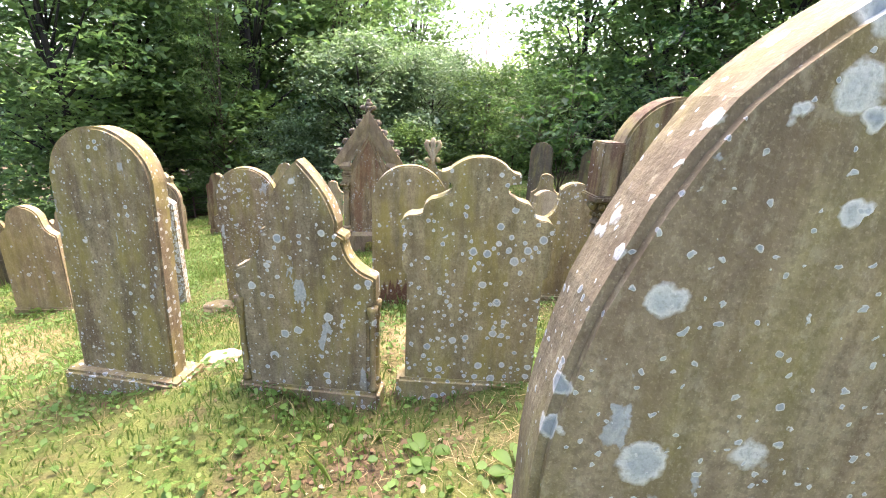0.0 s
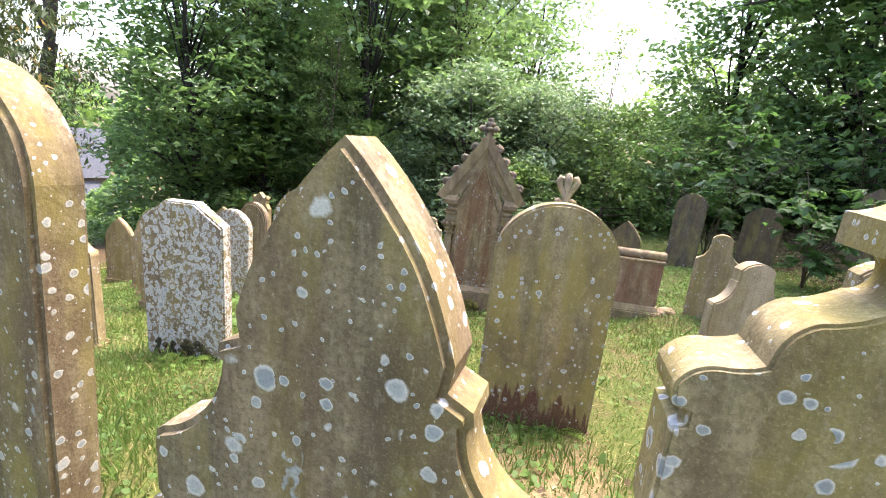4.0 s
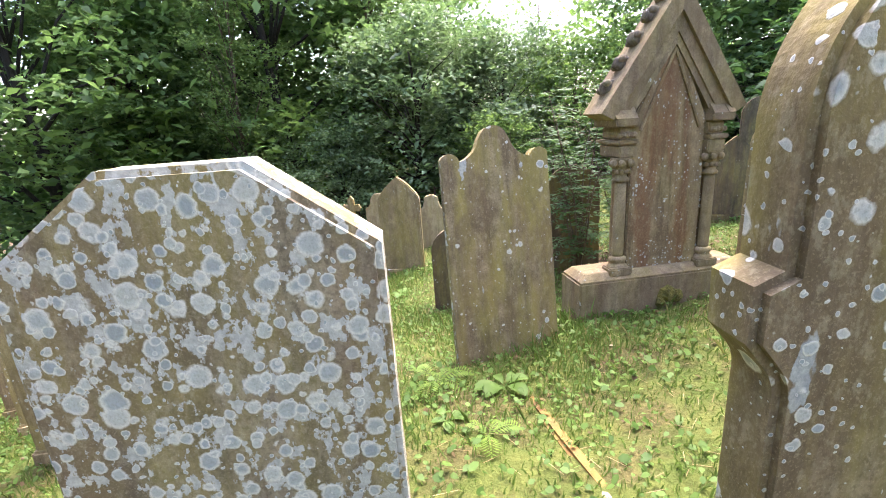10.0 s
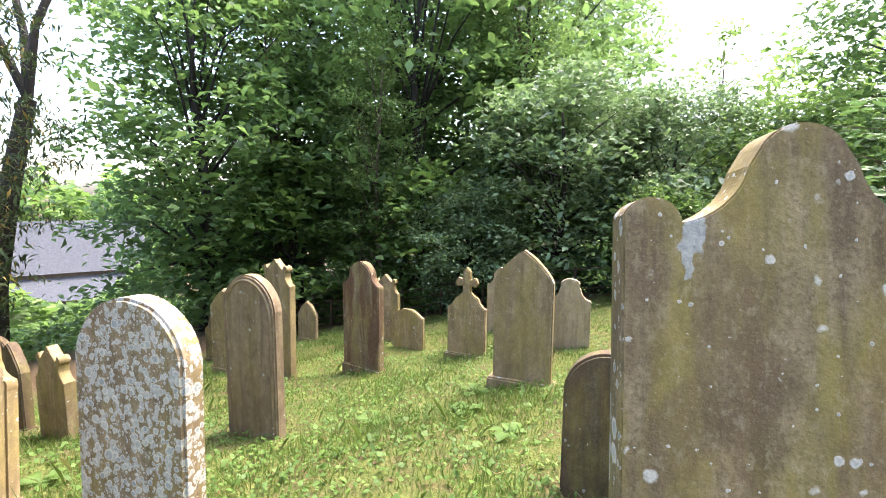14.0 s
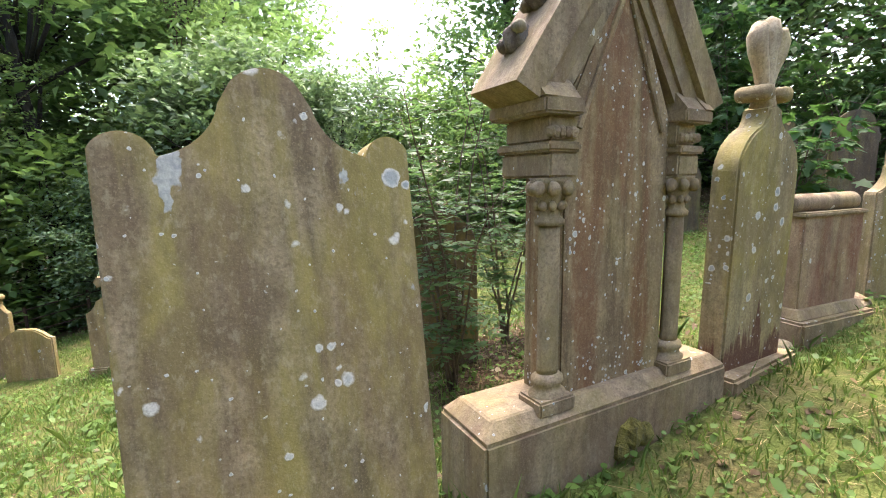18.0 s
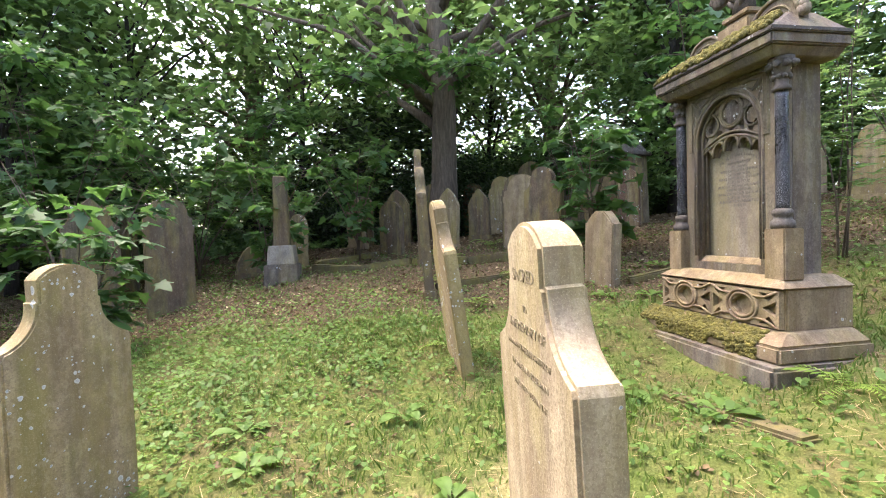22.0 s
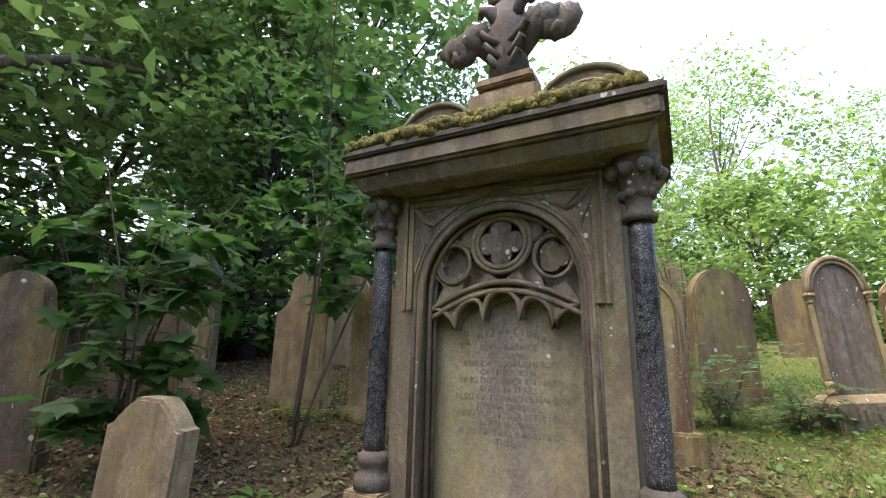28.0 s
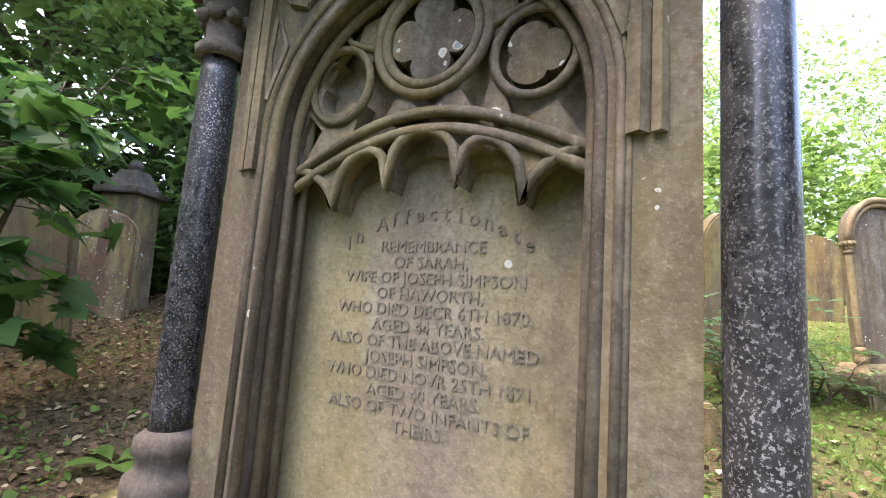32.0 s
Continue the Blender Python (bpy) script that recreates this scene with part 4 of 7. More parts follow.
# ---- tall monument with tracery, granite shafts and a mossy roof ----
def tracery_monument():
    top = thing("tracery_monument", pose(3.42, 4.86, -0.01, 0, 0, -159.5), "tall sandstone monument with gothic tracery, granite shafts and mossy roof", "monument")
    top.scale = (1.12 * UNIT, 1.12 * UNIT, 1.12 * UNIT)
    part("base_step", box_bm(-0.57, 0.57, -0.27, 0.60, -0.25, 0.035, 0.02), STONE_GREY, top, "broad sunken step")
    part("base_course", box_bm(-0.53, 0.53, -0.20, 0.59, 0.035, 0.135, 0.014), STONE_TAN, top)
    part("base_weathering", frustum_bm(-0.525, 0.525, -0.195, 0.585, 0.135, 0.205, 0.05, 0.09, 0.008), STONE_TAN, top)
    rng = np.random.RandomState(4)
    lumps = []
    for _ in range(1900):
        x, f = rng.uniform(-0.53, 0.40), rng.uniform(0, 1)
        if f < 0.35 and math.sin(11 * x) > 0.75:
            continue
        y_, z_ = (-0.203, 0.04 + 0.19 * f) if f < 0.5 else (-0.20 + 0.17 * (f - 0.5), 0.135 + 0.13 * (f - 0.5))
        lumps.append((x, y_ + rng.uniform(-0.004, 0.004), z_, rng.uniform(0.007, 0.015)))
    part("moss_ledge", knob_bm(lumps, 9, 6, 4), MOSS, top, "thick golden moss on the ledge", smooth=True)
    part("plinth", box_bm(-0.455, 0.455, -0.075, 0.53, 0.20, 0.455, 0.008), STONE_TAN, top)
    for s in (-1, 1):
        cx = s * 0.218
        outer = [(cx - 0.222, 0.215), (cx + 0.222, 0.215), (cx + 0.222, 0.44), (cx - 0.222, 0.44)]
        holes = [foil(cx, 0.3275, 0.068, 4, 36, 0.28)]
        for sx in (-1, 1):
            for sz in (-1, 1):
                holes.append([(cx + sx * 0.205, 0.3275 + sz * 0.095), (cx + sx * 0.105, 0.3275 + sz * 0.095), (cx + sx * 0.165, 0.3275 + sz * 0.045)][::sx * sz])
            holes.append([(cx + sx * 0.205, 0.3275 - 0.05), (cx + sx * 0.205, 0.3275 + 0.05), (cx + sx * 0.125, 0.3275)][::-1 if sx > 0 else 1])
        part("quatrefoil_panel", plate_bm(outer, holes, 0.03, -0.105), STONE_TAN, top, "pierced quatrefoil relief")
        bm = bmesh.new()
        for rr, yy in ((0.098, -0.108), (0.075, -0.106)):
            loop = [(cx + rr * math.cos(6.2832 * i / 24), yy, 0.3275 + rr * math.sin(6.2832 * i / 24)) for i in range(25)]
            add_tube(bm, loop, [0.009] * 25, 6, False)
        for sx in (-1, 1):
            for sz in (-1, 1):
                add_tube(bm, [(cx + sx * 0.068, -0.107, 0.3275 + sz * 0.068), (cx + sx * 0.14, -0.107, 0.3275 + sz * 0.07), (cx + sx * 0.215, -0.107, 0.3275 + sz * 0.11)], [0.009, 0.008, 0.008], 5)
        part("relief_rib", bm, STONE_TAN, top, smooth=True)
    part("plinth_weathering", frustum_bm(-0.47, 0.47, -0.115, 0.54, 0.455, 0.52, 0.07, 0.07, 0.008), STONE_TAN, top)
    # body with an arched opening
    HALF, SPRING = 0.232, 1.298
    frame_outer = [(-0.325, 0.50), (0.325, 0.50), (0.325, 1.60), (-0.325, 1.60)]
    part("arched_frame", plate_bm(frame_outer, [arch_loop(HALF, 0.565, SPRING)], 0.10, 0.0), STONE_GREY, top, "grey arched surround")
    part("body", box_bm(-0.325, 0.325, 0.10, 0.46, 0.50, 1.60, 0.006), STONE_GREY, top)
    part("tablet", box_bm(-HALF - 0.001, HALF + 0.001, 0.085, 0.105, 0.56, 1.30, 0.003), STONE_PALE_GREY, top, "pale grey inscribed tablet")
    part("sill", frustum_bm(-HALF, HALF, 0.01, 0.10, 0.565, 0.60, 0.01, 0.03, 0.004), STONE_TAN, top)
    bm = bmesh.new()
    for rr, yy, th in ((HALF, 0.003, 0.008), (HALF + 0.02, 0.0, 0.006), (HALF + 0.028, 0.001, 0.004), (HALF - 0.012, 0.03, 0.008), (HALF - 0.016, 0.055, 0.007)):
        path = [(rr, yy, 0.60)] + [(rr * math.cos(math.pi * i / 24), yy, SPRING + rr * math.sin(math.pi * i / 24)) for i in range(25)] + [(-rr, yy, 0.60)]
        add_tube(bm, path, [th] * len(path), 6)
    part("arch_moulding", bm, STONE_GREY, top, "stepped arch mouldings", smooth=True)
    cusps = ((HALF, 1.235), (0.142, 1.195), (0.054, 1.222), (-0.054, 1.222), (-0.142, 1.195), (-HALF, 1.235))
    for depth, drop, name in ((0.030, 0.0, "tracery"), (0.014, 0.026, "inner_tracery")):
        low = [cusps[0]]
        for (x0, z0), (x1, z1), rise in zip(cusps[:-1], cusps[1:], (0.035, 0.068, 0.078, 0.068, 0.035)):
            for i in range(1, 13):
                f = i / 12
                low.append((x0 + (x1 - x0) * f, z0 + (z1 - z0) * f + (rise - drop * (rise > 0.05)) * max(0.0, 1 - (2 * f - 1) ** 2) ** 0.36))
        crown_ = [(-HALF * 0.998 * math.cos(math.pi * i / 20), SPRING + HALF * 0.998 * math.sin(math.pi * i / 20)) for i in range(21)]
        holes = []
        if depth > 0.02:
            rim_low = low
            holes = [foil(0, 1.437, 0.067, 4, 48, 0.40)]
            for s in (-1, 1):
                holes.append(foil(s * 0.148, 1.385, 0.043, 3, 36, 0.30))
                holes.append([(s * (0.098 + 0.030 * u), 1.452 + 0.042 * v) for u, v in ((-0.6, 0.9), (0.7, 0.6), (0.9, -0.2), (-0.1, -0.9))][::-s])
                holes.append([(s * x, z) for x, z in ((0.213, 1.262), (0.178, 1.318), (0.205, 1.345), (0.222, 1.300))][::-s])
                holes.append([(s * x, z) for x, z in ((0.010, 1.330), (0.068, 1.324), (0.050, 1.352), (0.028, 1.347))][::-s])
                holes.append([(s * x, z) for x, z in ((0.084, 1.322), (0.122, 1.306), (0.105, 1.352), (0.090, 1.368))][::-s])
                holes.append([(s * x, z) for x, z in ((0.030, 1.285), (0.058, 1.262), (0.082, 1.274), (0.056, 1.287))][::-s])
        part(name, plate_bm(low + crown_, holes, depth, 0.04 if holes else 0.071), STONE_GREY, top, "cusped gothic tracery" if holes else "")
    bm = bmesh.new()
    for rr in (0.086, 0.072):
        add_tube(bm, [(rr * math.cos(6.2832 * i / 28), 0.038, 1.437 + rr * math.sin(6.2832 * i / 28)) for i in range(29)], [0.008] * 29, 6, False)
    for dz in (0.0, 0.024):
        add_tube(bm, [(x, 0.037, 1.215 + dz + 0.085 * math.cos(x / HALF * 1.5)) for x in np.linspace(-HALF, HALF, 21)], [0.008] * 21, 6)
    add_tube(bm, [(x, 0.038, z) for x, z in rim_low], [0.008] * len(rim_low), 5)
    for s in (-1, 1):
        add_tube(bm, [(s * 0.148 + 0.053 * math.cos(6.2832 * i / 20), 0.038, 1.385 + 0.058 * math.sin(6.2832 * i / 20)) for i in range(21)], [0.007] * 21, 5, False)
        add_tube(bm, [(s * 0.085, 0.038, 1.43), (s * 0.135, 0.038, 1.45), (s * 0.15, 0.038, 1.47)], [0.006] * 3, 5)
    part("tracery_rib", bm, STONE_GREY, top, smooth=True)
    part("tracery_back", box_bm(-HALF, HALF, 0.088, 0.104, 1.30, 1.545, 0.002), STONE_GREY, top)
    # square label over the arch, with sunk daggers in the spandrels
    bm = bmesh.new()
    for grow, th in ((0.0, 0.012), (0.02, 0.008)):
        pts = ((-0.268 - grow, 1.25), (-0.268 - grow, 1.565 + grow), (-0.10, 1.565 + grow), (-0.05, 1.572 + grow * 0.5), (0, 1.592), (0.05, 1.572 + grow * 0.5), (0.10, 1.565 + grow), (0.268 + grow, 1.565 + grow), (0.268 + grow, 1.25))
        add_tube(bm, [(x, -0.003, z) for x, z in pts], [th] * len(pts), 4)
    for s in (-1, 1):
        for pts in (((0.255, 1.36), (0.225, 1.44), (0.252, 1.50), (0.262, 1.43)), ((0.12, 1.548), (0.19, 1.505), (0.235, 1.545), (0.17, 1.556))):
            loop = [(s * x, -0.002, z) for x, z in pts + pts[:1]]
            add_tube(bm, loop, [0.0055] * 5, 4)
        add_tube(bm, [(s * 0.19, -0.002, 1.50), (s * 0.222, -0.004, 1.512), (s * 0.258, -0.006, 1.556)], [0.006, 0.008, 0.006], 5)
    part("label_moulding", bm, STONE_GREY, top)
    for s in (-1, 1):
        x0, x1 = (s * 0.31, s * 0.43) if s > 0 else (s * 0.43, s * 0.31)
        part("pedestal", box_bm(x0, x1, -0.06, 0.055, 0.50, 0.76, 0.006), STONE_TAN, top)
        column(top, s * 0.368, -0.005, 0.76, 1.60, 0.030, GRANITE, STONE_SOOT, 0.16)
    part("cornice", join_bm(frustum_bm(-0.40, 0.40, -0.09, 0.50, 1.60, 1.645, -0.03, -0.03, 0.006), box_bm(-0.445, 0.445, -0.135, 0.55, 1.645, 1.70, 0.008)), STONE_GREY, top)
    part("cornice_lip", box_bm(-0.455, 0.455, -0.145, 0.56, 1.70, 1.725, 0.006), STONE_SOOT, top)
    part("roof", frustum_bm(-0.44, 0.44, -0.13, 0.545, 1.725, 1.85, 0.10, 0.20, 0.01), STONE_GREY, top)
    rng = np.random.RandomState(6)
    lumps = []
    for _ in range(900):
        f = rng.uniform(0, 1) ** 1.2
        x = rng.uniform(-0.445 + 0.10 * f, 0.42 - 0.10 * f)
        if noise.noise(Vector((7 * x, 5 * f, 1.3))) < -0.28:
            continue
        lumps.append((x, -0.142 + 0.19 * f, 1.728 + 0.125 * f + rng.uniform(-0.006, 0.016), rng.uniform(0.008, 0.020)))
    part("roof_moss", knob_bm(lumps, 7, 6, 4), MOSS, top, "golden-green moss over the roof", smooth=True)
    for s in (-1, 1):
        hump = [(s * (0.245 + 0.135 * math.cos(math.pi * i / 12)), 1.845 + 0.105 * math.sin(math.pi * i / 12)) for i in range(13)]
        ped = [(s * 0.385, 1.78)] + hump + [(s * 0.11, 1.78)]
        part("scroll_pediment", plate_bm(ped, [], 0.10, 0.08), STONE_GREY, top, "round-backed pediment wing")
        bm = bmesh.new()
        add_tube(bm, [(x, 0.078, z) for x, z in hump], [0.011] * 13, 6)
        add_tube(bm, [(s * 0.245 + (x - s * 0.245) * 0.72, 0.078, 1.83 + (z - 1.845) * 0.72) for x, z in hump], [0.007] * 13, 5)
        part("scroll", bm, STONE_GREY, top, smooth=True)
        part("corner_knob", knob_bm([(s * 0.395, 0.10, 1.83, 0.032), (s * 0.395, 0.10, 1.86, 0.024)], 5, 10, 7), STONE_GREY, top, smooth=True)
    part("finial_pedestal", join_bm(box_bm(-0.115, 0.115, 0.05, 0.26, 1.78, 1.935, 0.008), frustum_bm(-0.085, 0.085, 0.075, 0.245, 1.935, 1.965, 0.01, 0.01), box_bm(-0.095, 0.095, 0.065, 0.255, 1.965, 1.995, 0.006)), STONE_TAN, top)
    # foliage cross: a leafy stem with two curled side knobs and a leafy head
    bm = bmesh.new()
    add_tube(bm, [(0, 0.16, 1.99), (0, 0.16, 2.08), (0, 0.16, 2.18), (0, 0.16, 2.30)], [0.075, 0.062, 0.072, 0.05], 12)
    for s in (-1, 1):
        add_tube(bm, [(s * 0.02, 0.16, 2.10), (s * 0.07, 0.155, 2.17), (s * 0.12, 0.15, 2.195), (s * 0.165, 0.15, 2.185)], [0.045, 0.052, 0.056, 0.045], 10)
        for q in range(3):
            x_, z_ = s * (0.035 + 0.012 * q), 2.02 + 0.05 * q
            add_tube(bm, [(s * 0.012, 0.105, z_), (x_, 0.10, z_ + 0.035), (x_ + s * 0.012, 0.095, z_ + 0.055), (x_ + s * 0.022, 0.10, z_ + 0.045)], [0.010, 0.014, 0.012, 0.006], 6)
        add_tube(bm, [(s * 0.02, 0.13, 2.20), (s * 0.05, 0.12, 2.27), (s * 0.08, 0.12, 2.285), (s * 0.09, 0.125, 2.26)], [0.018, 0.024, 0.022, 0.010], 7)
    add_tube(bm, [(0, 0.11, 2.0), (0, 0.105, 2.12), (0, 0.11, 2.24)], [0.008, 0.010, 0.006], 6)
    for v in bm.verts:
        v.co.x *= 1.05
        v.co.y = 0.15 + (v.co.y - 0.15) * 1.3
    stem = part("cross_finial", bm, STONE_SOOT, top, "foliage-carved cross finial", smooth=True)
    for s in (-1, 1):
        curl = [(s * 0.165, 0.15, 2.165, 0.062), (s * 0.20, 0.145, 2.18, 0.045), (s * 0.10, 0.12, 2.20, 0.042), (s * 0.17, 0.12, 2.135, 0.032), (s * 0.13, 0.13, 2.215, 0.034), (s * 0.20, 0.16, 2.145, 0.03)]
        part("leaf_knob", knob_bm(curl, 4 + s, 12, 8), STONE_SOOT, stem, smooth=True)
    part("leaf_head", knob_bm([(0, 0.16, 2.31, 0.042), (0.035, 0.15, 2.34, 0.03), (-0.035, 0.15, 2.34, 0.03), (0, 0.14, 2.37, 0.032)], 9, 12, 8), STONE_SOOT, stem, smooth=True)
    lines = ("REMEMBRANCE", "OF SARAH,", "WIFE OF JOSEPH SIMPSON", "OF HAWORTH,", "WHO DIED DECR 6TH 1870,", "AGED 44 YEARS.", "ALSO OF THE ABOVE NAMED", "JOSEPH SIMPSON,",
             "WHO DIED NOVR 25TH 1871,", "AGED 40 YEARS.", "ALSO OF TWO INFANTS OF", "THEIRS.")
    for i, line in enumerate(lines):
        letters(line, 0.0238, top, 0, 0.0842, 1.140 - 0.0225 * i, LETTER)
    word = "In Affectionate"
    for i, ch in enumerate(word):
        if ch != " ":
            a = (i - 7) * 0.085
            letters(ch, 0.032, top, 0.25 * math.sin(a), 0.0842, 0.935 + 0.25 * math.cos(a), LETTER)

    # the monument is shallow from front to back
    for ob in top.children_recursive:
        if ob.type == 'MESH' and not ob.name.startswith("lettering"):
            for v in ob.data.vertices:
                if v.co.y > 0.1:
                    v.co.y = 0.1 + (v.co.y - 0.1) * 0.48
                if v.co.z < 0.52:
                    v.co.z = 0.52 - (0.52 - v.co.z) * 0.82


STONE_PALE_GREY = stone_mat("pale_grey_tablet", (0.26, 0.225, 0.165), (0.16, 0.135, 0.10), 0.45, 0.05, 0.02, 0.6, 0.3, 0.15)
STONE_SOOT = stone_mat("soot_blackened_stone", (0.13, 0.115, 0.095), (0.055, 0.048, 0.04), 0.05, 0.05, 0.05, 0.6, 0.3, 0.6)
tracery_monument()


# ---- round-headed stone with end columns ----
def columned_stone(x, y, turn, s_):
    top = thing("columned_headstone", pose(x, y, gz(x, y), 0, 0, turn), "round-headed red-stained monument with end columns on a stone base", "headstone")
    top.scale = Vector(s_) * UNIT
    part("plinth", box_bm(-0.54, 0.54, -0.17, 0.17, -0.2, 0.11, 0.02), STONE_TAN, top)
    ops = [(0.34, 0.09), (0.34, 1.10), (0.375, 1.14), (0.375, 1.43), (0, 1.79, 0.38)]
    part("slab", slab_bm(outline(ops), 0.15, 0.014), STONE_RED, top, "red and brown streaked slab")
    for s in (-1, 1):
        x0, x1 = sorted((s * 0.335, s * 0.475))
        part("end_block", box_bm(x0, x1, -0.075, 0.085, 1.22, 1.53, 0.008), STONE_RED, top)
        part("impost", box_bm(x0 - 0.02, x1 + 0.02, -0.095, 0.105, 1.19, 1.225, 0.008), STONE_DARK, top)
        column(top, s * 0.405, 0.0, 0.40, 1.19, 0.037, STONE_DARK, STONE_DARK)
        part("pedestal", box_bm(x0, x1, -0.08, 0.08, 0.09, 0.40, 0.01), STONE_RED, top)
        rng = np.random.RandomState(3)
        lumps = [(s * 0.405 + rng.uniform(-0.045, 0.045), 0.088, z, rng.uniform(0.014, 0.024)) for z in np.linspace(1.25, 1.5, 16)]
        part("foliage_panel", knob_bm(lumps, 2, 7, 5), STONE_DARK, top, "deeply carved leaf panel", smooth=True)


columned_stone(1.46, 3.07, 12, (0.84, 0.9, 0.89))
columned_stone(2.25, 4.13, 25, (0.84, 0.84, 0.84))


# ---- stone with a lily finial ----
def finial_stone():
    top = thing("finial_headstone", stone_pose(-0.15, 7.55, 14, -1, 0), "green-stained round headstone with a carved lily finial", "headstone")
    top.scale = (1.12 * UNIT, 1.0 * UNIT, 1.01 * UNIT)
    part("slab", slab_bm(outline([(0.24, FOOT), (0.24, 0.98), (0.09, 1.17, 0.28), (0.05, 1.25, -0.25), (0, 1.27)]), 0.12, 0.014), STONE_FLAME, top)
    for s in (-1, 1):
        part("ball", lathe_bm([(0.001, -0.075), (0.030, -0.07), (0.036, -0.05), (0.036, 0.05), (0.030, 0.07), (0.001, 0.075)], 16), STONE_BUFF, top, "turned side roll", m=pose(s * 0.072, 0, 1.315, 90, 0, 0), smooth=True)
    bm = bmesh.new()
    for s in (-1, 1):
        add_tube(bm, [(s * 0.015, 0, 1.26), (s * 0.022, 0, 1.38), (s * 0.055, 0, 1.46), (s * 0.098, 0, 1.53), (s * 0.118, 0, 1.60), (s * 0.098, 0, 1.645), (s * 0.068, 0, 1.635), (s * 0.062, 0, 1.60)], [0.034, 0.030, 0.034, 0.040, 0.042, 0.036, 0.026, 0.014], 12)
    add_tube(bm, [(0, 0, 1.24), (0, 0, 1.34), (0, 0, 1.42), (0, 0, 1.52), (0, 0, 1.62), (0, 0, 1.69), (0, 0, 1.71)], [0.060, 0.042, 0.036, 0.040, 0.052, 0.036, 0.008], 12)
    for v in bm.verts:
        v.co = (v.co.x * 0.78, v.co.y, 1.24 + (v.co.z - 1.24) * 0.86)
    part("finial", bm, STONE_PALE, top, "pale carved lily finial", smooth=True)


finial_stone()


# ---- stone with a rolled top ----
def scroll_stone():
    top = thing("scroll_headstone", stone_pose(0.79, 7.87, 6), "low brown headstone with a rolled top on a mossy plinth", "headstone")
    part("plinth", box_bm(-0.36, 0.36, -0.17, 0.17, -0.2, 0.10, 0.015), STONE_TAN, top)
    part("step", frustum_bm(-0.33, 0.33, -0.13, 0.13, 0.10, 0.16, 0.025, 0.03), STONE_TAN, top)
    part("body", box_bm(-0.29, 0.29, -0.085, 0.085, 0.15, 0.71, 0.008), STONE_RED_TAN, top, "brown streaked body")
    part("cap_moulding", box_bm(-0.305, 0.305, -0.10, 0.10, 0.69, 0.72, 0.008), STONE_TAN, top)
    bm = bmesh.new()
    add_tube(bm, [(-0.31, 0, 0.765), (-0.30, 0, 0.765), (0.30, 0, 0.765), (0.31, 0, 0.765)], [0.05, 0.056, 0.056, 0.05], 18)
    part("roll", bm, STONE_TAN, top, "weathered stone roll", smooth=True)
    bm = bmesh.new()
    for s in (-1, 1):
        add_tube(bm, [(s * 0.312, (0.045 - 0.0035 * i) * math.cos(0.7 * i), 0.765 + (0.045 - 0.0035 * i) * math.sin(0.7 * i)) for i in range(12)], [0.005] * 12, 5)
    part("spiral", bm, STONE_DARK, top, smooth=True)


STONE_RED_TAN = stone_mat("brown_streaked_stone", (0.36, 0.26, 0.15), (0.21, 0.135, 0.08), 0.25, 0.6, 0.08, 0.7, 0.5, 0.2)
scroll_stone()


# ---- broken pillar on its pedestal ----
def pillar():
    top = thing("stone_pillar", stone_pose(5.72, 9.36, -70), "square stone pillar on a stepped pedestal in the shade", "pillar")
    top.scale = (1.1 * UNIT, 1.1 * UNIT, 1.12 * UNIT)
    part("pedestal", box_bm(-0.19, 0.19, -0.19, 0.19, -0.2, 0.22, 0.012), STONE_GREY, top)
    part("pedestal_cap", frustum_bm(-0.16, 0.16, -0.16, 0.16, 0.22, 0.44, 0.02, 0.02), STONE_PALE_GREY, top)
    part("shaft", frustum_bm(-0.09, 0.09, -0.09, 0.09, 0.43, 1.25, 0.02, 0.02), STONE_DARK, top)


pillar()


# ---- leaning arched monument with its own columns ----
def arched_columned():
    top = thing("arched_headstone", stone_pose(3.08, 1.18, -130, 2, -3), "leaning arched headstone with slim columns and a fluted base", "headstone")
    top.scale = (0.86 * UNIT, 0.9 * UNIT, 1.0 * UNIT)
    part("plinth", box_bm(-0.36, 0.36, -0.16, 0.16, -0.2, 0.14, 0.015), STONE_GREY, top)
    for i in range(11):
        part("flute", box_bm(-0.31 + 0.058 * i, -0.28 + 0.058 * i, -0.175, -0.155, 0.03, 0.12, 0.004), STONE_GREY, top)
    part("ledge", frustum_bm(-0.33, 0.33, -0.14, 0.14, 0.14, 0.20, 0.03, 0.05), STONE_TAN, top, "moss-edged ledge")
    part("slab", slab_bm(outline([(0.25, 0.18), (0.25, 0.98), (0, 1.24, 0.41)]), 0.10, 0.01), STONE_GREY, top, "inscribed arched slab with pink stains")
    bm = bmesh.new()
    for rr, th in ((0.275, 0.022), (0.24, 0.014)):
        path = [(rr * math.cos(math.pi * i / 16), -0.06, 0.96 + rr * math.sin(math.pi * i / 16)) for i in range(17)]
        add_tube(bm, path, [th] * 17, 7)
    part("arch_moulding", bm, STONE_TAN, top, smooth=True)
    for s in (-1, 1):
        column(top, s * 0.275, -0.05, 0.20, 0.96, 0.022, STONE_TAN, STONE_TAN, 0.08)


arched_columned()

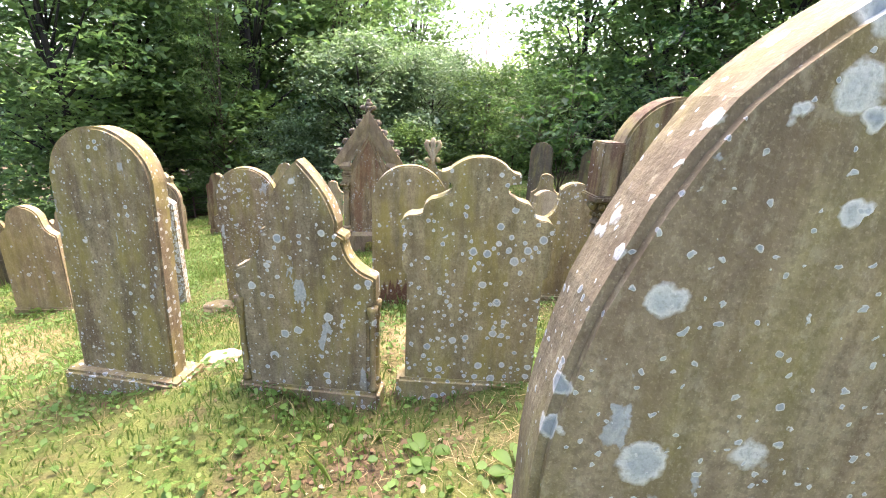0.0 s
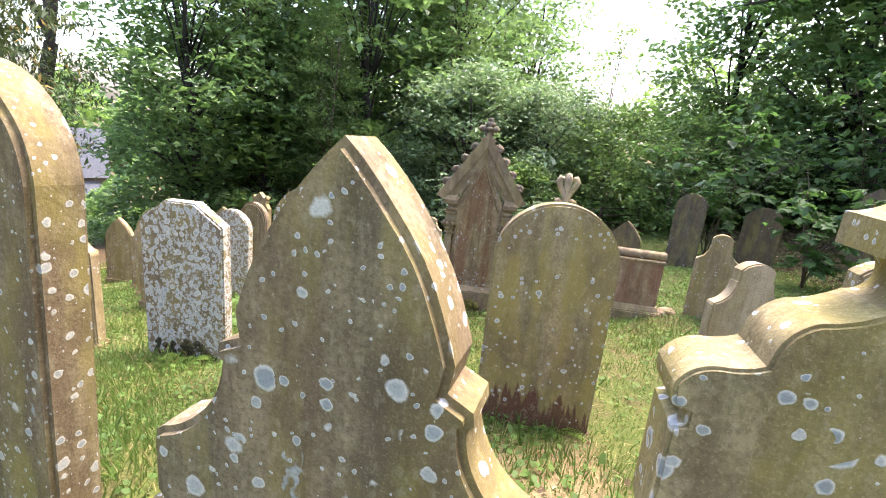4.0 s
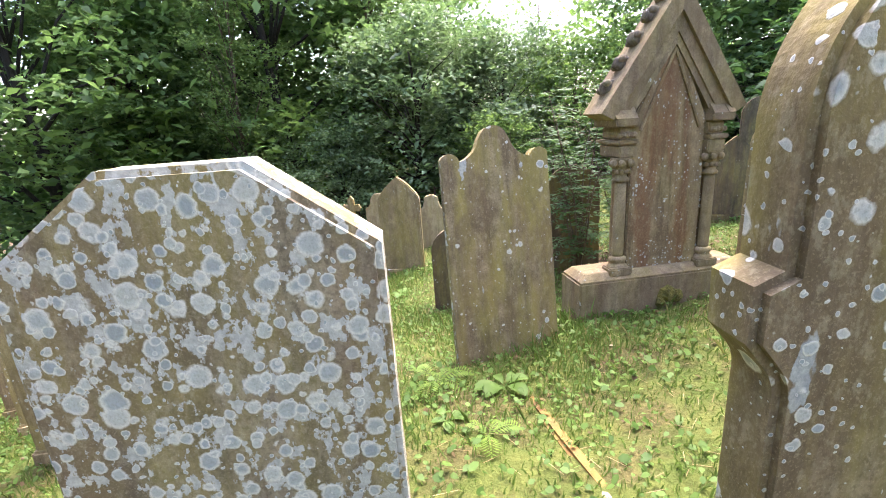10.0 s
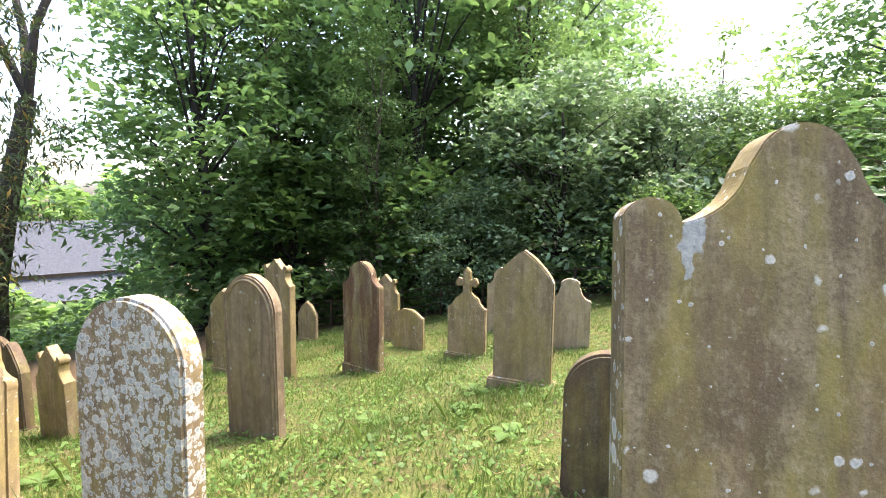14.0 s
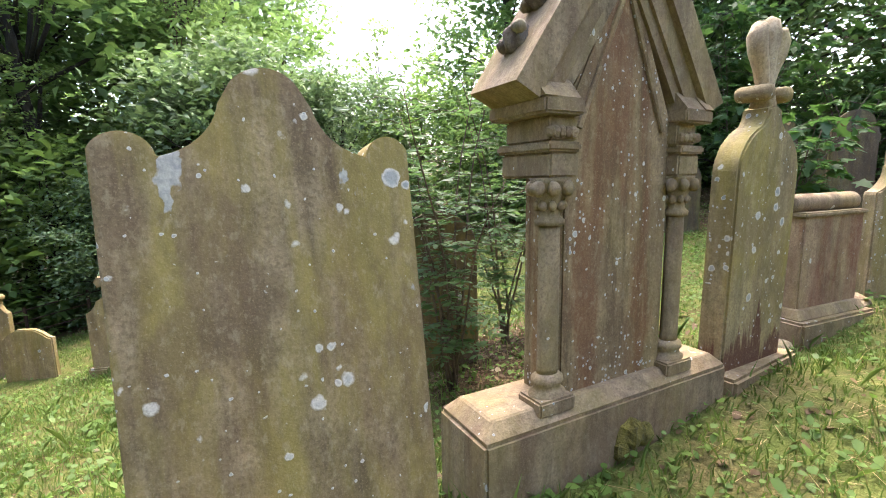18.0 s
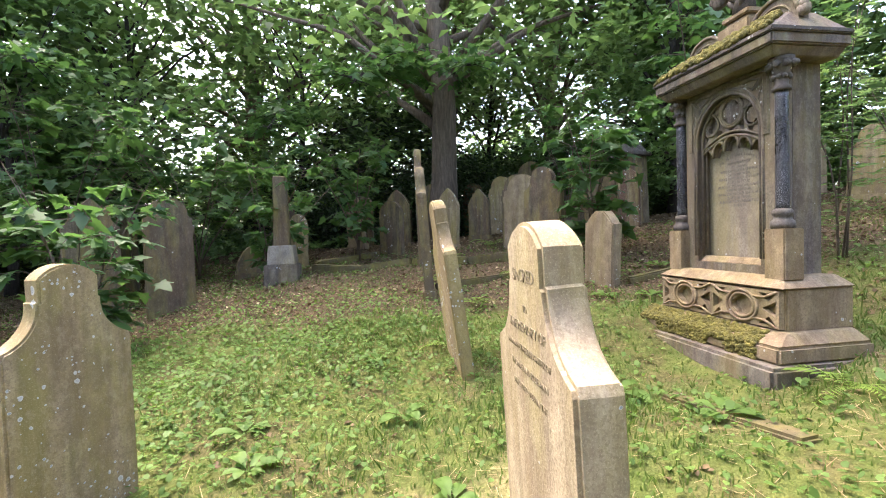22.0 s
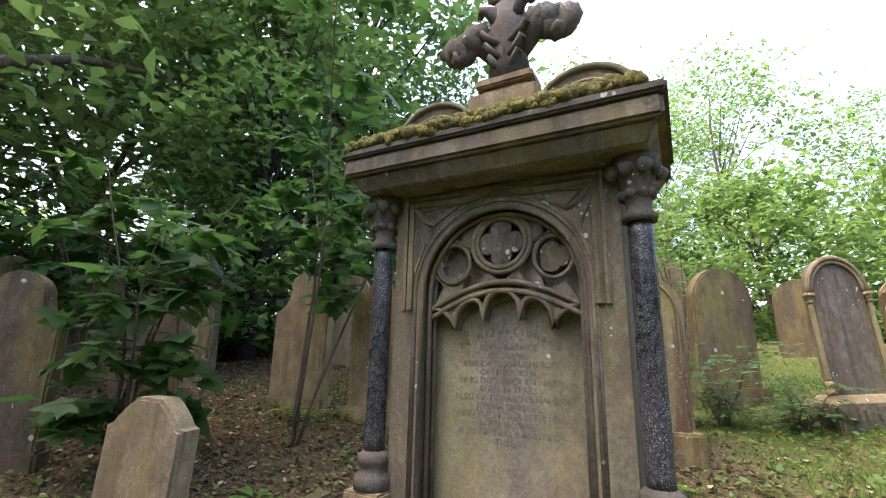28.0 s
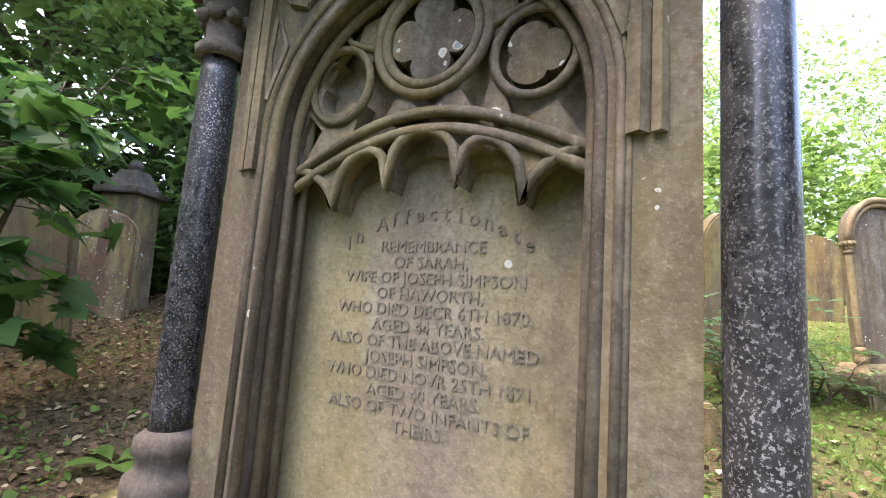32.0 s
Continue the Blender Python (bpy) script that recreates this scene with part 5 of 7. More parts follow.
# lettering on two of the headstones, colonnettes on another
for ob in list(scene.objects):
    if ob.get("label", "").startswith("small pale headstone with a carved name panel"):
        letters("SACRED", 0.05, ob, 0, 0.0555, 0.965, LETTER_PALE, 180)
        for i, (line, size) in enumerate((("TO", 0.03), ("THE MEMORY OF", 0.042), ("HANNAH, THE DAUGHTER OF", 0.028), ("THOMAS AND ROSE ANN", 0.028), ("WHO DIED 1859 IN THE", 0.028))):
            letters(line, size * 0.92, ob, 0, 0.0555, 0.885 - 0.055 * i, LETTER_PALE, 180)
    if ob.get("label", "").startswith("round-topped inscribed headstone"):
        for i, (line, size) in enumerate((("MARY", 0.05), ("THE BELOVED DAUGHTER OF", 0.036), ("GEORGE & BESSEY BOOCOCK", 0.036), ("OF BOCKING, WHO", 0.034), ("DIED MAY 1ST 1853 IN THE", 0.036),
                                          ("YEAR OF HER AGE", 0.034))):
            letters(line, size * 0.86, ob, 0, 0.0555, 1.10 - 0.062 * i, LETTER_PALE, 180)
        rngl = np.random.RandomState(2)
        for i in range(7):
            xs = -0.24
            while xs < 0.2:
                wl = rngl.uniform(0.04, 0.10)
                part("worn_word", box_bm(xs, min(xs + wl, 0.24), 0.0548, 0.0562, 0.70 - 0.058 * i, 0.712 - 0.058 * i, 0), LETTER_PALE, ob, "worn unreadable word")
                xs += wl + 0.02
    if ob.get("label", "").startswith("pointed sandstone headstone with concave shoulders"):
        for s in (-1, 1):
            for dy in (-0.045, 0.045):
                part("colonnette", lathe_bm([(0.026, 0.09), (0.028, 0.11), (0.017, 0.13), (0.016, 0.49), (0.024, 0.51), (0.018, 0.53), (0.028, 0.57), (0.030, 0.60)], 12, s * 0.362, dy), STONE_SPOTTED, ob, "slim corner colonnette", smooth=True)
    if ob.get("label", "").startswith("clipped-corner headstone"):
        rngm = np.random.RandomState(8)
        lumps = []
        for q in range(90):
            x = rngm.uniform(-0.27, 0.27)
            top_z = 0.20 - 0.30 * abs(x + 0.08) + 0.04 * math.sin(17 * x)
            lumps.append((x, -0.062, rngm.uniform(0.0, max(0.03, top_z)), rngm.uniform(0.012, 0.026)))
        tagged(part("moss_cushion", knob_bm(lumps, 4, 7, 5), MOSS_DARK, ob, "dark moss cushion at the foot", smooth=True), kind="stuff")


# ---- trees and plants ----
def leaf_cards(name, centres, size, seed, flat=0.35, ratio=0.55):
    """Many folded leaf blades, one at every centre."""
    rng = np.random.RandomState(seed)
    n = len(centres)
    d = rng.normal(size=(n, 3))
    d[:, 2] = d[:, 2] * flat - 0.2
    d /= np.linalg.norm(d, axis=1)[:, None]
    s = np.cross(d, rng.normal(size=(n, 3)) * (0.5, 0.5, 0.2) + (0, 0, 1.0))
    s /= np.linalg.norm(s, axis=1)[:, None] + 1e-9
    up = np.cross(s, d)
    L = size * rng.uniform(0.65, 1.3, (n, 1))
    c = np.asarray(centres)
    v = np.stack([c - d * L * 0.5, c + s * L * ratio * 0.5 + up * L * 0.12, c + d * L * 0.5 - up * L * 0.08, c - s * L * ratio * 0.5 + up * L * 0.12], 1)
    return mesh_np(name, v.reshape(-1, 3), np.arange(4 * n).reshape(n, 4))


def clump_points(rng, clumps, per, spread):
    """Leaf places round every clump, thinner downwards."""
    c = np.repeat(clumps, per, 0)
    o = rng.normal(size=c.shape) * spread * (1.15, 1.15, 0.42)
    return c + o


def crown_clumps(rng, n, r, z0, z1, hollow=0.45, lumps=7):
    """Clump centres in a lumpy crown between two heights."""
    th, u = rng.uniform(0, 6.283, n), rng.uniform(0, 1, n)
    ph = rng.uniform(0, 6.283, lumps)
    k = rng.uniform(1, 4, lumps)
    lump = 1 + 0.22 * sum(np.sin(k[i] * th + 6 * u + ph[i]) for i in range(lumps)) / math.sqrt(lumps)
    prof = np.sqrt(np.clip(1 - (2 * u - 0.85) ** 2 / 1.35, 0.02, 1))
    rr = r * prof * lump * np.sqrt(rng.uniform(hollow ** 2, 1, n))
    return np.stack([rr * np.cos(th), rr * np.sin(th), z0 + (z1 - z0) * u + rng.normal(size=n) * 0.2], -1)


TREE = 1.18


def tree(name, x, y, height, r, z0, leaf, mat, label, bark=BARK, clumps=150, per=46, spread=0.33, trunk=0.22, seed=1, ratio=0.55, lean=(0, 0), flat=0.35, category="tree", limbs=26, group=""):
    rng = np.random.RandomState(seed)
    top = thing(name, pose(x, y, gz(x, y)), label, category, group)
    top.scale = (UNIT * TREE, UNIT * TREE, UNIT * TREE)
    cl = crown_clumps(rng, clumps, r, z0, height)
    cl[:, 0] += lean[0] * cl[:, 2]
    cl[:, 1] += lean[1] * cl[:, 2]
    bm = bmesh.new()
    hh = height * 0.86
    path = [(lean[0] * z + 0.10 * math.sin(z * 0.9 + seed), lean[1] * z + 0.10 * math.cos(z * 0.7 + seed), z) for z in np.linspace(-0.3, hh, 9)]
    radii = [trunk * (1.35 if i == 0 else 1.0) * (1 - 0.85 * i / 8) for i in range(9)]
    add_tube(bm, path, radii, 10)
    part("trunk", bm, bark, top, smooth=True)
    bm = bmesh.new()
    for i in rng.permutation(clumps)[:limbs]:
        e = Vector(cl[i])
        zb = max(min(e.z * rng.uniform(0.45, 0.8), hh), 0.15 * height)
        b = Vector((lean[0] * zb, lean[1] * zb, zb))
        m1 = b.lerp(e, 0.5) + Vector((0, 0, 0.12 * (e - b).length)) + Vector(rng.normal(size=3) * 0.12)
        r0 = trunk * (0.42 * (1 - zb / height) + 0.06)
        add_tube(bm, [b, b.lerp(m1, 0.5), m1, e], [r0, r0 * 0.75, r0 * 0.5, r0 * 0.15], 5)
    tagged(part("branchwork", bm, bark, top, smooth=True), kind="stuff")
    me = leaf_cards("crown", clump_points(rng, cl, per, spread), leaf, seed + 7, flat, ratio)
    put_mesh("crown", me, mat, top)
    return top


def again(src, x, y, turn, s, label=""):
    ob = copy_thing(src, pose(x * UNIT, y * UNIT, gz(x, y) * UNIT, 0, 0, turn))
    ob.scale = (s * UNIT * TREE, s * UNIT * TREE, s * UNIT * TREE)
    if label:
        ob["label"] = label
    return ob


def needle_tufts(name, hubs, out, length, per, seed):
    """Small rosettes of thin needles, one round every hub, opening outwards."""
    rng = np.random.RandomState(seed)
    c = np.repeat(hubs, per, 0)
    d = rng.normal(size=c.shape) + 0.9 * np.repeat(out, per, 0)
    d /= np.linalg.norm(d, axis=1)[:, None]
    w = np.cross(d, rng.normal(size=c.shape))
    w /= np.linalg.norm(w, axis=1)[:, None] + 1e-9
    L = length * rng.uniform(0.7, 1.25, (len(c), 1))
    v = np.stack([c + w * 0.003, c + d * L * 0.6 + w * L * 0.10, c + d * L, c + d * L * 0.6 - w * L * 0.10], 1)
    return mesh_np(name, v.reshape(-1, 3), np.arange(4 * len(c)).reshape(-1, 4))


def hanging_hubs(seed, n, r, z0, z1, per):
    """Tuft places in short hanging columns on the skin of a lumpy crown."""
    rng = np.random.RandomState(seed)
    cl = crown_clumps(rng, n, r, z0, z1, 0.86)
    a = np.repeat(cl, per, 0)
    out = a * (1, 1, 0) / (np.linalg.norm(a[:, :2], axis=1)[:, None] + 1e-6) + (0, 0, 0.45)
    drop = rng.uniform(-0.32, 0.32, len(a))
    off = rng.normal(size=a.shape) * (0.085, 0.085, 0.02)
    hubs = a + off
    hubs[:, 2] += drop
    hubs[:, :2] *= (1 - 0.16 * np.abs(drop))[:, None]
    hubs[:, 2] = np.maximum(hubs[:, 2], 0.12)
    return hubs, out


WOOD = "wood round the churchyard"
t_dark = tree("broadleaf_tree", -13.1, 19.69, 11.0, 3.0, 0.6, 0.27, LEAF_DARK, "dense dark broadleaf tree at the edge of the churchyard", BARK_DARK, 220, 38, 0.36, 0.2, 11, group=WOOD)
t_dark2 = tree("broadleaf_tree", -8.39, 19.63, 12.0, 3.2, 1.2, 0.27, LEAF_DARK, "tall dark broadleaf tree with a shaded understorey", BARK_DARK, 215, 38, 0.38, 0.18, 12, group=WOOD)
for i, (tx, ty, ts, src) in enumerate(((-5.38, 22.27, 0.95, 0), (-10.98, 24.29, 1.2, 1), (-14.99, 23.7, 1.1, 0), (-7.44, 27.24, 1.15, 1), (-11.92, 29.6, 1.3, 0),
                                      (-3.19, 29.6, 0.9, 1))):
    again((t_dark, t_dark2)[src], tx, ty, 67 * i, ts)
again(t_dark, 6.6, 17.4, 300, 0.95)
again(t_dark2, 4.7, 20.8, 15, 0.8)
again(t_dark, -13.4, 15.9, 25, 0.85)
again(t_dark2, -16.6, 18.8, 140, 0.9)
t_mid = tree("sycamore_branchy_tree", -11.14, 16.95, 4.2, 1.7, 0.5, 0.26, LEAF_MID, "low bright-leaved branch spreading from the wood", BARK_DARK, 70, 34, 0.3, 0.08, 21, group=WOOD)
again(t_mid, -7.37, 17.41, 220, 0.8)
holly = tree("holly_bush", -3.8, 17.8, 4.6, 2.1, -0.1, 0.15, LEAF_GLOSSY, "large rounded dark glossy evergreen bush", BARK_DARK, 230, 60, 0.26, 0.1, 31, category="bush", group=WOOD)
again(holly, -1.13, 18.6, 80, 0.85)
again(holly, -5.78, 16.81, 170, 0.55)
again(holly, -1.83, 23.08, 10, 0.95)
birch = tree("birch_tree", -6.26, 25.47, 11.0, 1.9, 1.0, 0.13, LEAF_LIGHT, "tall slender light green birch", BARK, 210, 46, 0.30, 0.1, 41, group=WOOD)
again(birch, -4.37, 27.24, 90, 0.93)
again(birch, -2.72, 29.01, 200, 0.68, "pale feathery birch against the sky")
again(birch, -7.91, 29.01, 40, 1.05)
again(birch, -5.23, 20.1, 310, 0.72)
again(birch, -9.88, 18.53, 250, 0.62)
again(birch, -8.46, 17.07, 130, 0.62)
again(birch, -12.3, 17.54, 20, 0.8)
sapling = tree("sapling", 1, 25.23, 7.0, 0.75, 2.2, 0.15, LEAF_LIGHT, "thin young tree with sparse leaves against the sky", BARK, 42, 26, 0.16, 0.05, 51, group=WOOD)
again(sapling, 4.13, 23.7, 130, 0.72)
bush = tree("hazel_bush", 0.97, 18.35, 3.0, 1.6, -0.2, 0.15, LEAF_MID, "light green hazel bush at the foot of the slope", BARK, 130, 46, 0.28, 0.06, 61, category="bush", group=WOOD)
for i, (bx, by, bs) in enumerate(((2.73, 16.53, 0.85), (3.9, 19.73, 1.0), (0.21, 22.18, 1.0), (6.14, 17.97, 0.9), (-1.52, 15.99, 0.6), (6.49, 22.28, 1.15), (8.21, 15.7, 0.75), (10.44, 12.81, 0.7),
                                  (12.08, 10.71, 0.7), (13.14, 7.63, 0.6))):
    again(bush, bx, by, 55 * i, bs)
big = tree("big_sycamore", 8.5, 19, 13.0, 4.4, 3.0, 0.24, LEAF_DARK, "big sycamore with a stout ruddy trunk and low dark boughs", BARK, 210, 36, 0.42, 0.27, 71, group=WOOD, limbs=40)
for i, (tx, ty, ts) in enumerate(((9.46, 7.93, 0.95), (15.98, 8.95, 0.95), (13.2, 14.63, 0.9), (17.11, 5.29, 1.0), (11.21, 22.28, 1.1), (19.35, 12.49, 1.1))):
    again(big, tx, ty, 80 * i + 30, ts)
dim = tree("shade_tree", 11.59, 12.09, 6.5, 2.6, 0.9, 0.22, LEAF_DARK, "dark understorey tree with drooping leaves", BARK_DARK, 100, 36, 0.36, 0.11, 81, group=WOOD)
for i, (tx, ty, ts) in enumerate(((9.03, 14.94, 1.0), (15.46, 7.3, 1.0), (13.77, 2.93, 0.95), (16.99, 9.07, 1.1), (6.19, 14.57, 0.7), (12.49, 0.06, 0.9))):
    again(dim, tx, ty, 70 * i, ts)
# filler bushes, added to cover bright gaps below the crowns with shade-dark leaves
gap_bush = tree("laurel_bush", 13.2, 10.6, 3.2, 2.1, -0.1, 0.17, LEAF_SHADE, "added bush with shade-dark leaves filling bright gaps under the trees", BARK_DARK, 190, 46, 0.34, 0.1, 85, category="bush", group=WOOD)
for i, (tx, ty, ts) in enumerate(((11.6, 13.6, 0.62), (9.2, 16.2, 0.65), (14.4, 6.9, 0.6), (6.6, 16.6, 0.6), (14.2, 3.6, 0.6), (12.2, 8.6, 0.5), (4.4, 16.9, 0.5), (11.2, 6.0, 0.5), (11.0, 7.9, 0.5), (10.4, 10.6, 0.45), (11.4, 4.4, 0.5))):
    again(gap_bush, tx, ty, 50 * i, ts)
again(big, 12.1, 2.6, 200, 0.8)
again(t_dark2, 11.2, 1.0, 75, 0.85)
again(t_dark, 9.6, 3.4, 190, 0.5)
ash = tree("ash_tree", 10.09, -6.39, 7.5, 2.0, 1.0, 0.14, LEAF_LIGHT, "light airy ash tree beyond the stones", BARK, 150, 36, 0.30, 0.09, 91, group=WOOD)
for i, (tx, ty, ts) in enumerate(((6.33, -8.03, 0.95), (13.57, -4.15, 0.9), (3.42, -11.23, 0.8), (9.32, -11.7, 1.1), (14.63, -9.34, 1.1), (-0.12, -12.29, 0.9), (9.95, -1.57, 0.75))):
    again(ash, tx, ty, 77 * i, ts)
for i, (bx, by, bs) in enumerate(((4.87, -4.23, 0.9), (7.25, -3.48, 0.9), (2.39, -6.31, 1.0), (9.71, -2.61, 1.0), (11.26, 1.2, 0.9), (-2, -7.59, 1.0), (-5.33, -7.64, 1.1))):
    again(bush, bx, by, 40 * i, bs)
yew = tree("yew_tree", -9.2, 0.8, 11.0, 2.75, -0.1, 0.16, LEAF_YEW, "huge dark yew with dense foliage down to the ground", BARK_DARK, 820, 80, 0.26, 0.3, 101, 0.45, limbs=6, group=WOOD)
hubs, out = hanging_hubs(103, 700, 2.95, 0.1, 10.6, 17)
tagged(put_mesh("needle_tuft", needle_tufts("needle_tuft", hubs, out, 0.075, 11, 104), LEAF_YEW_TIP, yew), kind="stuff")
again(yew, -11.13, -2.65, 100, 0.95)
cyp = tree("cypress_tree", -12.4, 6.7, 8.5, 2.6, 0.2, 0.19, LEAF_CYPRESS, "drooping conifer with yellow-brown tips among the green", BARK_DARK, 400, 92, 0.28, 0.18, 111, 0.22, flat=1.4, limbs=6, group=WOOD)
again(cyp, -14.99, 9.66, 120, 0.85)
again(cyp, -16.16, 6.74, 200, 1.0)


def build_backwood():
    """Distant woods as one mass of foliage all round, lower to the north and south-east where the sky shows."""
    rng = np.random.RandomState(5)
    n = 46000
    a = rng.uniform(0, 6.2832, n)
    deg = np.degrees(a)
    gap = np.maximum(np.exp(-((deg - 95) / 14) ** 2), 0.75 * np.exp(-((deg - 318) / 20) ** 2))
    gap = np.maximum(gap, 0.99 * np.exp(-((deg - 151) / 11) ** 2))
    gap = np.maximum(gap, 0.7 * np.exp(-((deg - 25) / 28) ** 2))
    gap = np.maximum(gap, 0.7 * np.exp(-((deg - 345) / 20) ** 2))
    h = (10.5 + 1.6 * np.sin(a * 23) + 1.2 * np.sin(a * 51 + 1)) * (1 - gap) + 1.4 * gap
    r = rng.uniform(30, 38, n)
    x, y = r * np.cos(a), 6 + r * np.sin(a)
    z = ground_z(x, y) - 0.4 + h * rng.uniform(0, 1, n) ** 0.8
    me = leaf_cards("backwood", np.stack([x, y, z], -1), 0.62, 6)
    tagged(put_mesh("backwood", me, LEAF_MID), "distant woodland closing the view all round", "woodland", kind="stuff")


build_backwood()


def build_far_wood():
    """Wooded hillside beyond the church."""
    rng = np.random.RandomState(16)
    n = 9000
    a = np.radians(rng.uniform(112, 172, n))
    r = rng.uniform(105, 140, n)
    x, y = r * np.cos(a), 6 + r * np.sin(a)
    z = -13.5 + (16.5 + 2.2 * np.sin(a * 60) + 1.4 * np.sin(a * 131)) * rng.uniform(0, 1, n) ** 0.8
    me = leaf_cards("far_wood", np.stack([x, y, z], -1), 2.4, 17)
    tagged(put_mesh("far_wood", me, LEAF_MID), "wooded hillside far beyond the church", "woodland", kind="stuff")


build_far_wood()


def build_grass():
    rng = np.random.RandomState(8)
    n = 760000
    x, y = rng.uniform(-10.5, 8, n), rng.uniform(-1.5, 16.0, n)
    near = np.maximum(np.exp(-(((x + 1.5) / 5.5) ** 2 + ((y - 5.2) / 4.5) ** 2)), np.exp(-(((x - 2.4) / 3.0) ** 2 + ((y - 6.2) / 2.5) ** 2)))
    tuft = 0.5 + 0.5 * np.sin(2.1 * x + 1.3 * np.sin(1.7 * y)) * np.sin(1.9 * y + 1.1 * np.sin(2.3 * x))
    ok = rng.uniform(0, 1, n) < (0.35 + 0.65 * near) * (1 - 0.72 * litter_at(x, y)) * (1 - 0.55 * dry_at(x, y)) * (0.35 + 0.65 * tuft)
    x, y, tuft = x[ok], y[ok], tuft[ok]
    n = len(x)
    z = ground_z(x, y)
    h = rng.uniform(0.025, 0.085, n) * np.where(x > 0.5, 0.75, 1.0) * (0.55 + 0.9 * tuft ** 2) * (1 + (rng.uniform(0, 1, n) > 0.96) * 1.4)
    a = rng.uniform(0, 6.2832, n)
    w = rng.uniform(0.0022, 0.0052, n)
    lean = rng.uniform(0.1, 0.9, n) * h
    b = rng.uniform(0, 6.2832, n)
    base = np.stack([x, y, z - 0.005], -1)
    side = np.stack([np.cos(a) * w, np.sin(a) * w, np.zeros(n)], -1)
    mid = base + np.stack([np.cos(b) * lean * 0.35, np.sin(b) * lean * 0.35, h * 0.6], -1)
    tip = base + np.stack([np.cos(b) * lean, np.sin(b) * lean, h], -1)
    v = np.stack([base - side, base + side, mid + side * 0.7, tip, mid - side * 0.7], 1).reshape(-1, 3)
    me = mesh_np("grass", v, np.arange(5 * n).reshape(n, 5))
    tagged(put_mesh("grass", me, GRASS), "rough uncut churchyard grass", "grass", kind="stuff")


build_grass()


def flat_leaves(name, n, box, keep, size, height, mat, label, category, seed, tilt=0.35):
    """Small leaves that lie or float low over the ground."""
    rng = np.random.RandomState(seed)
    x, y = rng.uniform(box[0], box[1], n), rng.uniform(box[2], box[3], n)
    ok = rng.uniform(0, 1, n) < keep(x, y)
    x, y = x[ok], y[ok]
    n = len(x)
    z = ground_z(x, y) + rng.uniform(0.2, 1.0, n) * height
    a = rng.uniform(0, 6.2832, n)
    d = np.stack([np.cos(a), np.sin(a), rng.normal(size=n) * tilt], -1)
    s = np.stack([-np.sin(a), np.cos(a), rng.normal(size=n) * tilt], -1)
    L = size * rng.uniform(0.5, 1.3, (n, 1))
    c = np.stack([x, y, z], -1)
    up = np.array([0, 0, 1.0]) * L * 0.12
    v = np.stack([c - d * L * 0.5, c - d * L * 0.2 + s * L * 0.34 + up, c + d * L * 0.2 + s * L * 0.3 + up, c + d * L * 0.52, c + d * L * 0.2 - s * L * 0.3 + up, c - d * L * 0.2 - s * L * 0.34 + up], 1)
    me = mesh_np(name, v.reshape(-1, 3), np.arange(6 * n).reshape(n, 6))
    tagged(put_mesh(name, me, mat), label, category, kind="stuff")


def patchy(x, y, k=1.0, ph=0.0):
    return np.clip(0.5 + 0.9 * np.sin(1.7 * k * x + 2 * np.sin(1.1 * k * y + ph)) * np.sin(1.5 * k * y + 1.5 * np.sin(1.9 * k * x)), 0, 1)


flat_leaves("ground_ivy", 150000, (-10.5, 8, -1, 15.8), lambda x, y: (0.15 + 0.85 * patchy(x, y)) * (1 - 0.45 * litter_at(x, y)) * (1 - 0.7 * dry_at(x, y)), 0.030, 0.05, CLOVER, "low carpet of small round weed leaves", "weeds", 12)
flat_leaves("creeping_weeds", 36000, (-7, 8, 0.5, 13), lambda x, y: (0.08 + patchy(x, y, 1.3, 2.0) ** 2) * (1 - 0.35 * litter_at(x, y)), 0.042, 0.06, CLOVER, "broader weed leaves in the turf", "weeds", 13)
flat_leaves("lush_weeds", 20000, (1.6, 5.2, 5.4, 10.5), lambda x, y: np.clip(1.2 * blob_at(x, y, 3.2, 7.9, 1.3, 1.7), 0, 1) * (0.25 + 0.75 * patchy(x, y, 1.6, 1.0)), 0.034, 0.06, CLOVER, "lush patch of broad weed leaves at the edge of the shade", "weeds", 19)
flat_leaves("leaf_litter", 190000, (-10, 12, -1, 16), lambda x, y: litter_at(x, y) * 0.95 + 0.02, 0.036, 0.012, LITTER, "fallen brown and tan leaves under the trees", "leaf litter", 14)


def build_straw():
    rng = np.random.RandomState(15)
    n = 90000
    x, y = rng.uniform(-8, 5, n), rng.uniform(-0.5, 9, n)
    ok = rng.uniform(0, 1, n) < np.clip(dry_at(x, y) * 1.1 + 0.05, 0, 1) * 0.9
    x, y = x[ok], y[ok]
    n = len(x)
    a = rng.uniform(0, 6.2832, n)
    L = rng.uniform(0.03, 0.11, (n, 1))
    d = np.stack([np.cos(a), np.sin(a), rng.normal(size=n) * 0.15], -1)
    s = np.stack([-np.sin(a), np.cos(a), np.zeros(n)], -1) * 0.0016
    c = np.stack([x, y, ground_z(x, y) + rng.uniform(0.002, 0.02, n)], -1)
    v = np.stack([c - d * L / 2 - s, c - d * L / 2 + s, c + d * L / 2 + s, c + d * L / 2 - s], 1).reshape(-1, 3)
    tagged(put_mesh("cut_straw", mesh_np("cut_straw", v, np.arange(4 * n).reshape(n, 4)), STRAW), "dry cut grass lying in pale swathes", "cut grass", kind="stuff")


build_straw()


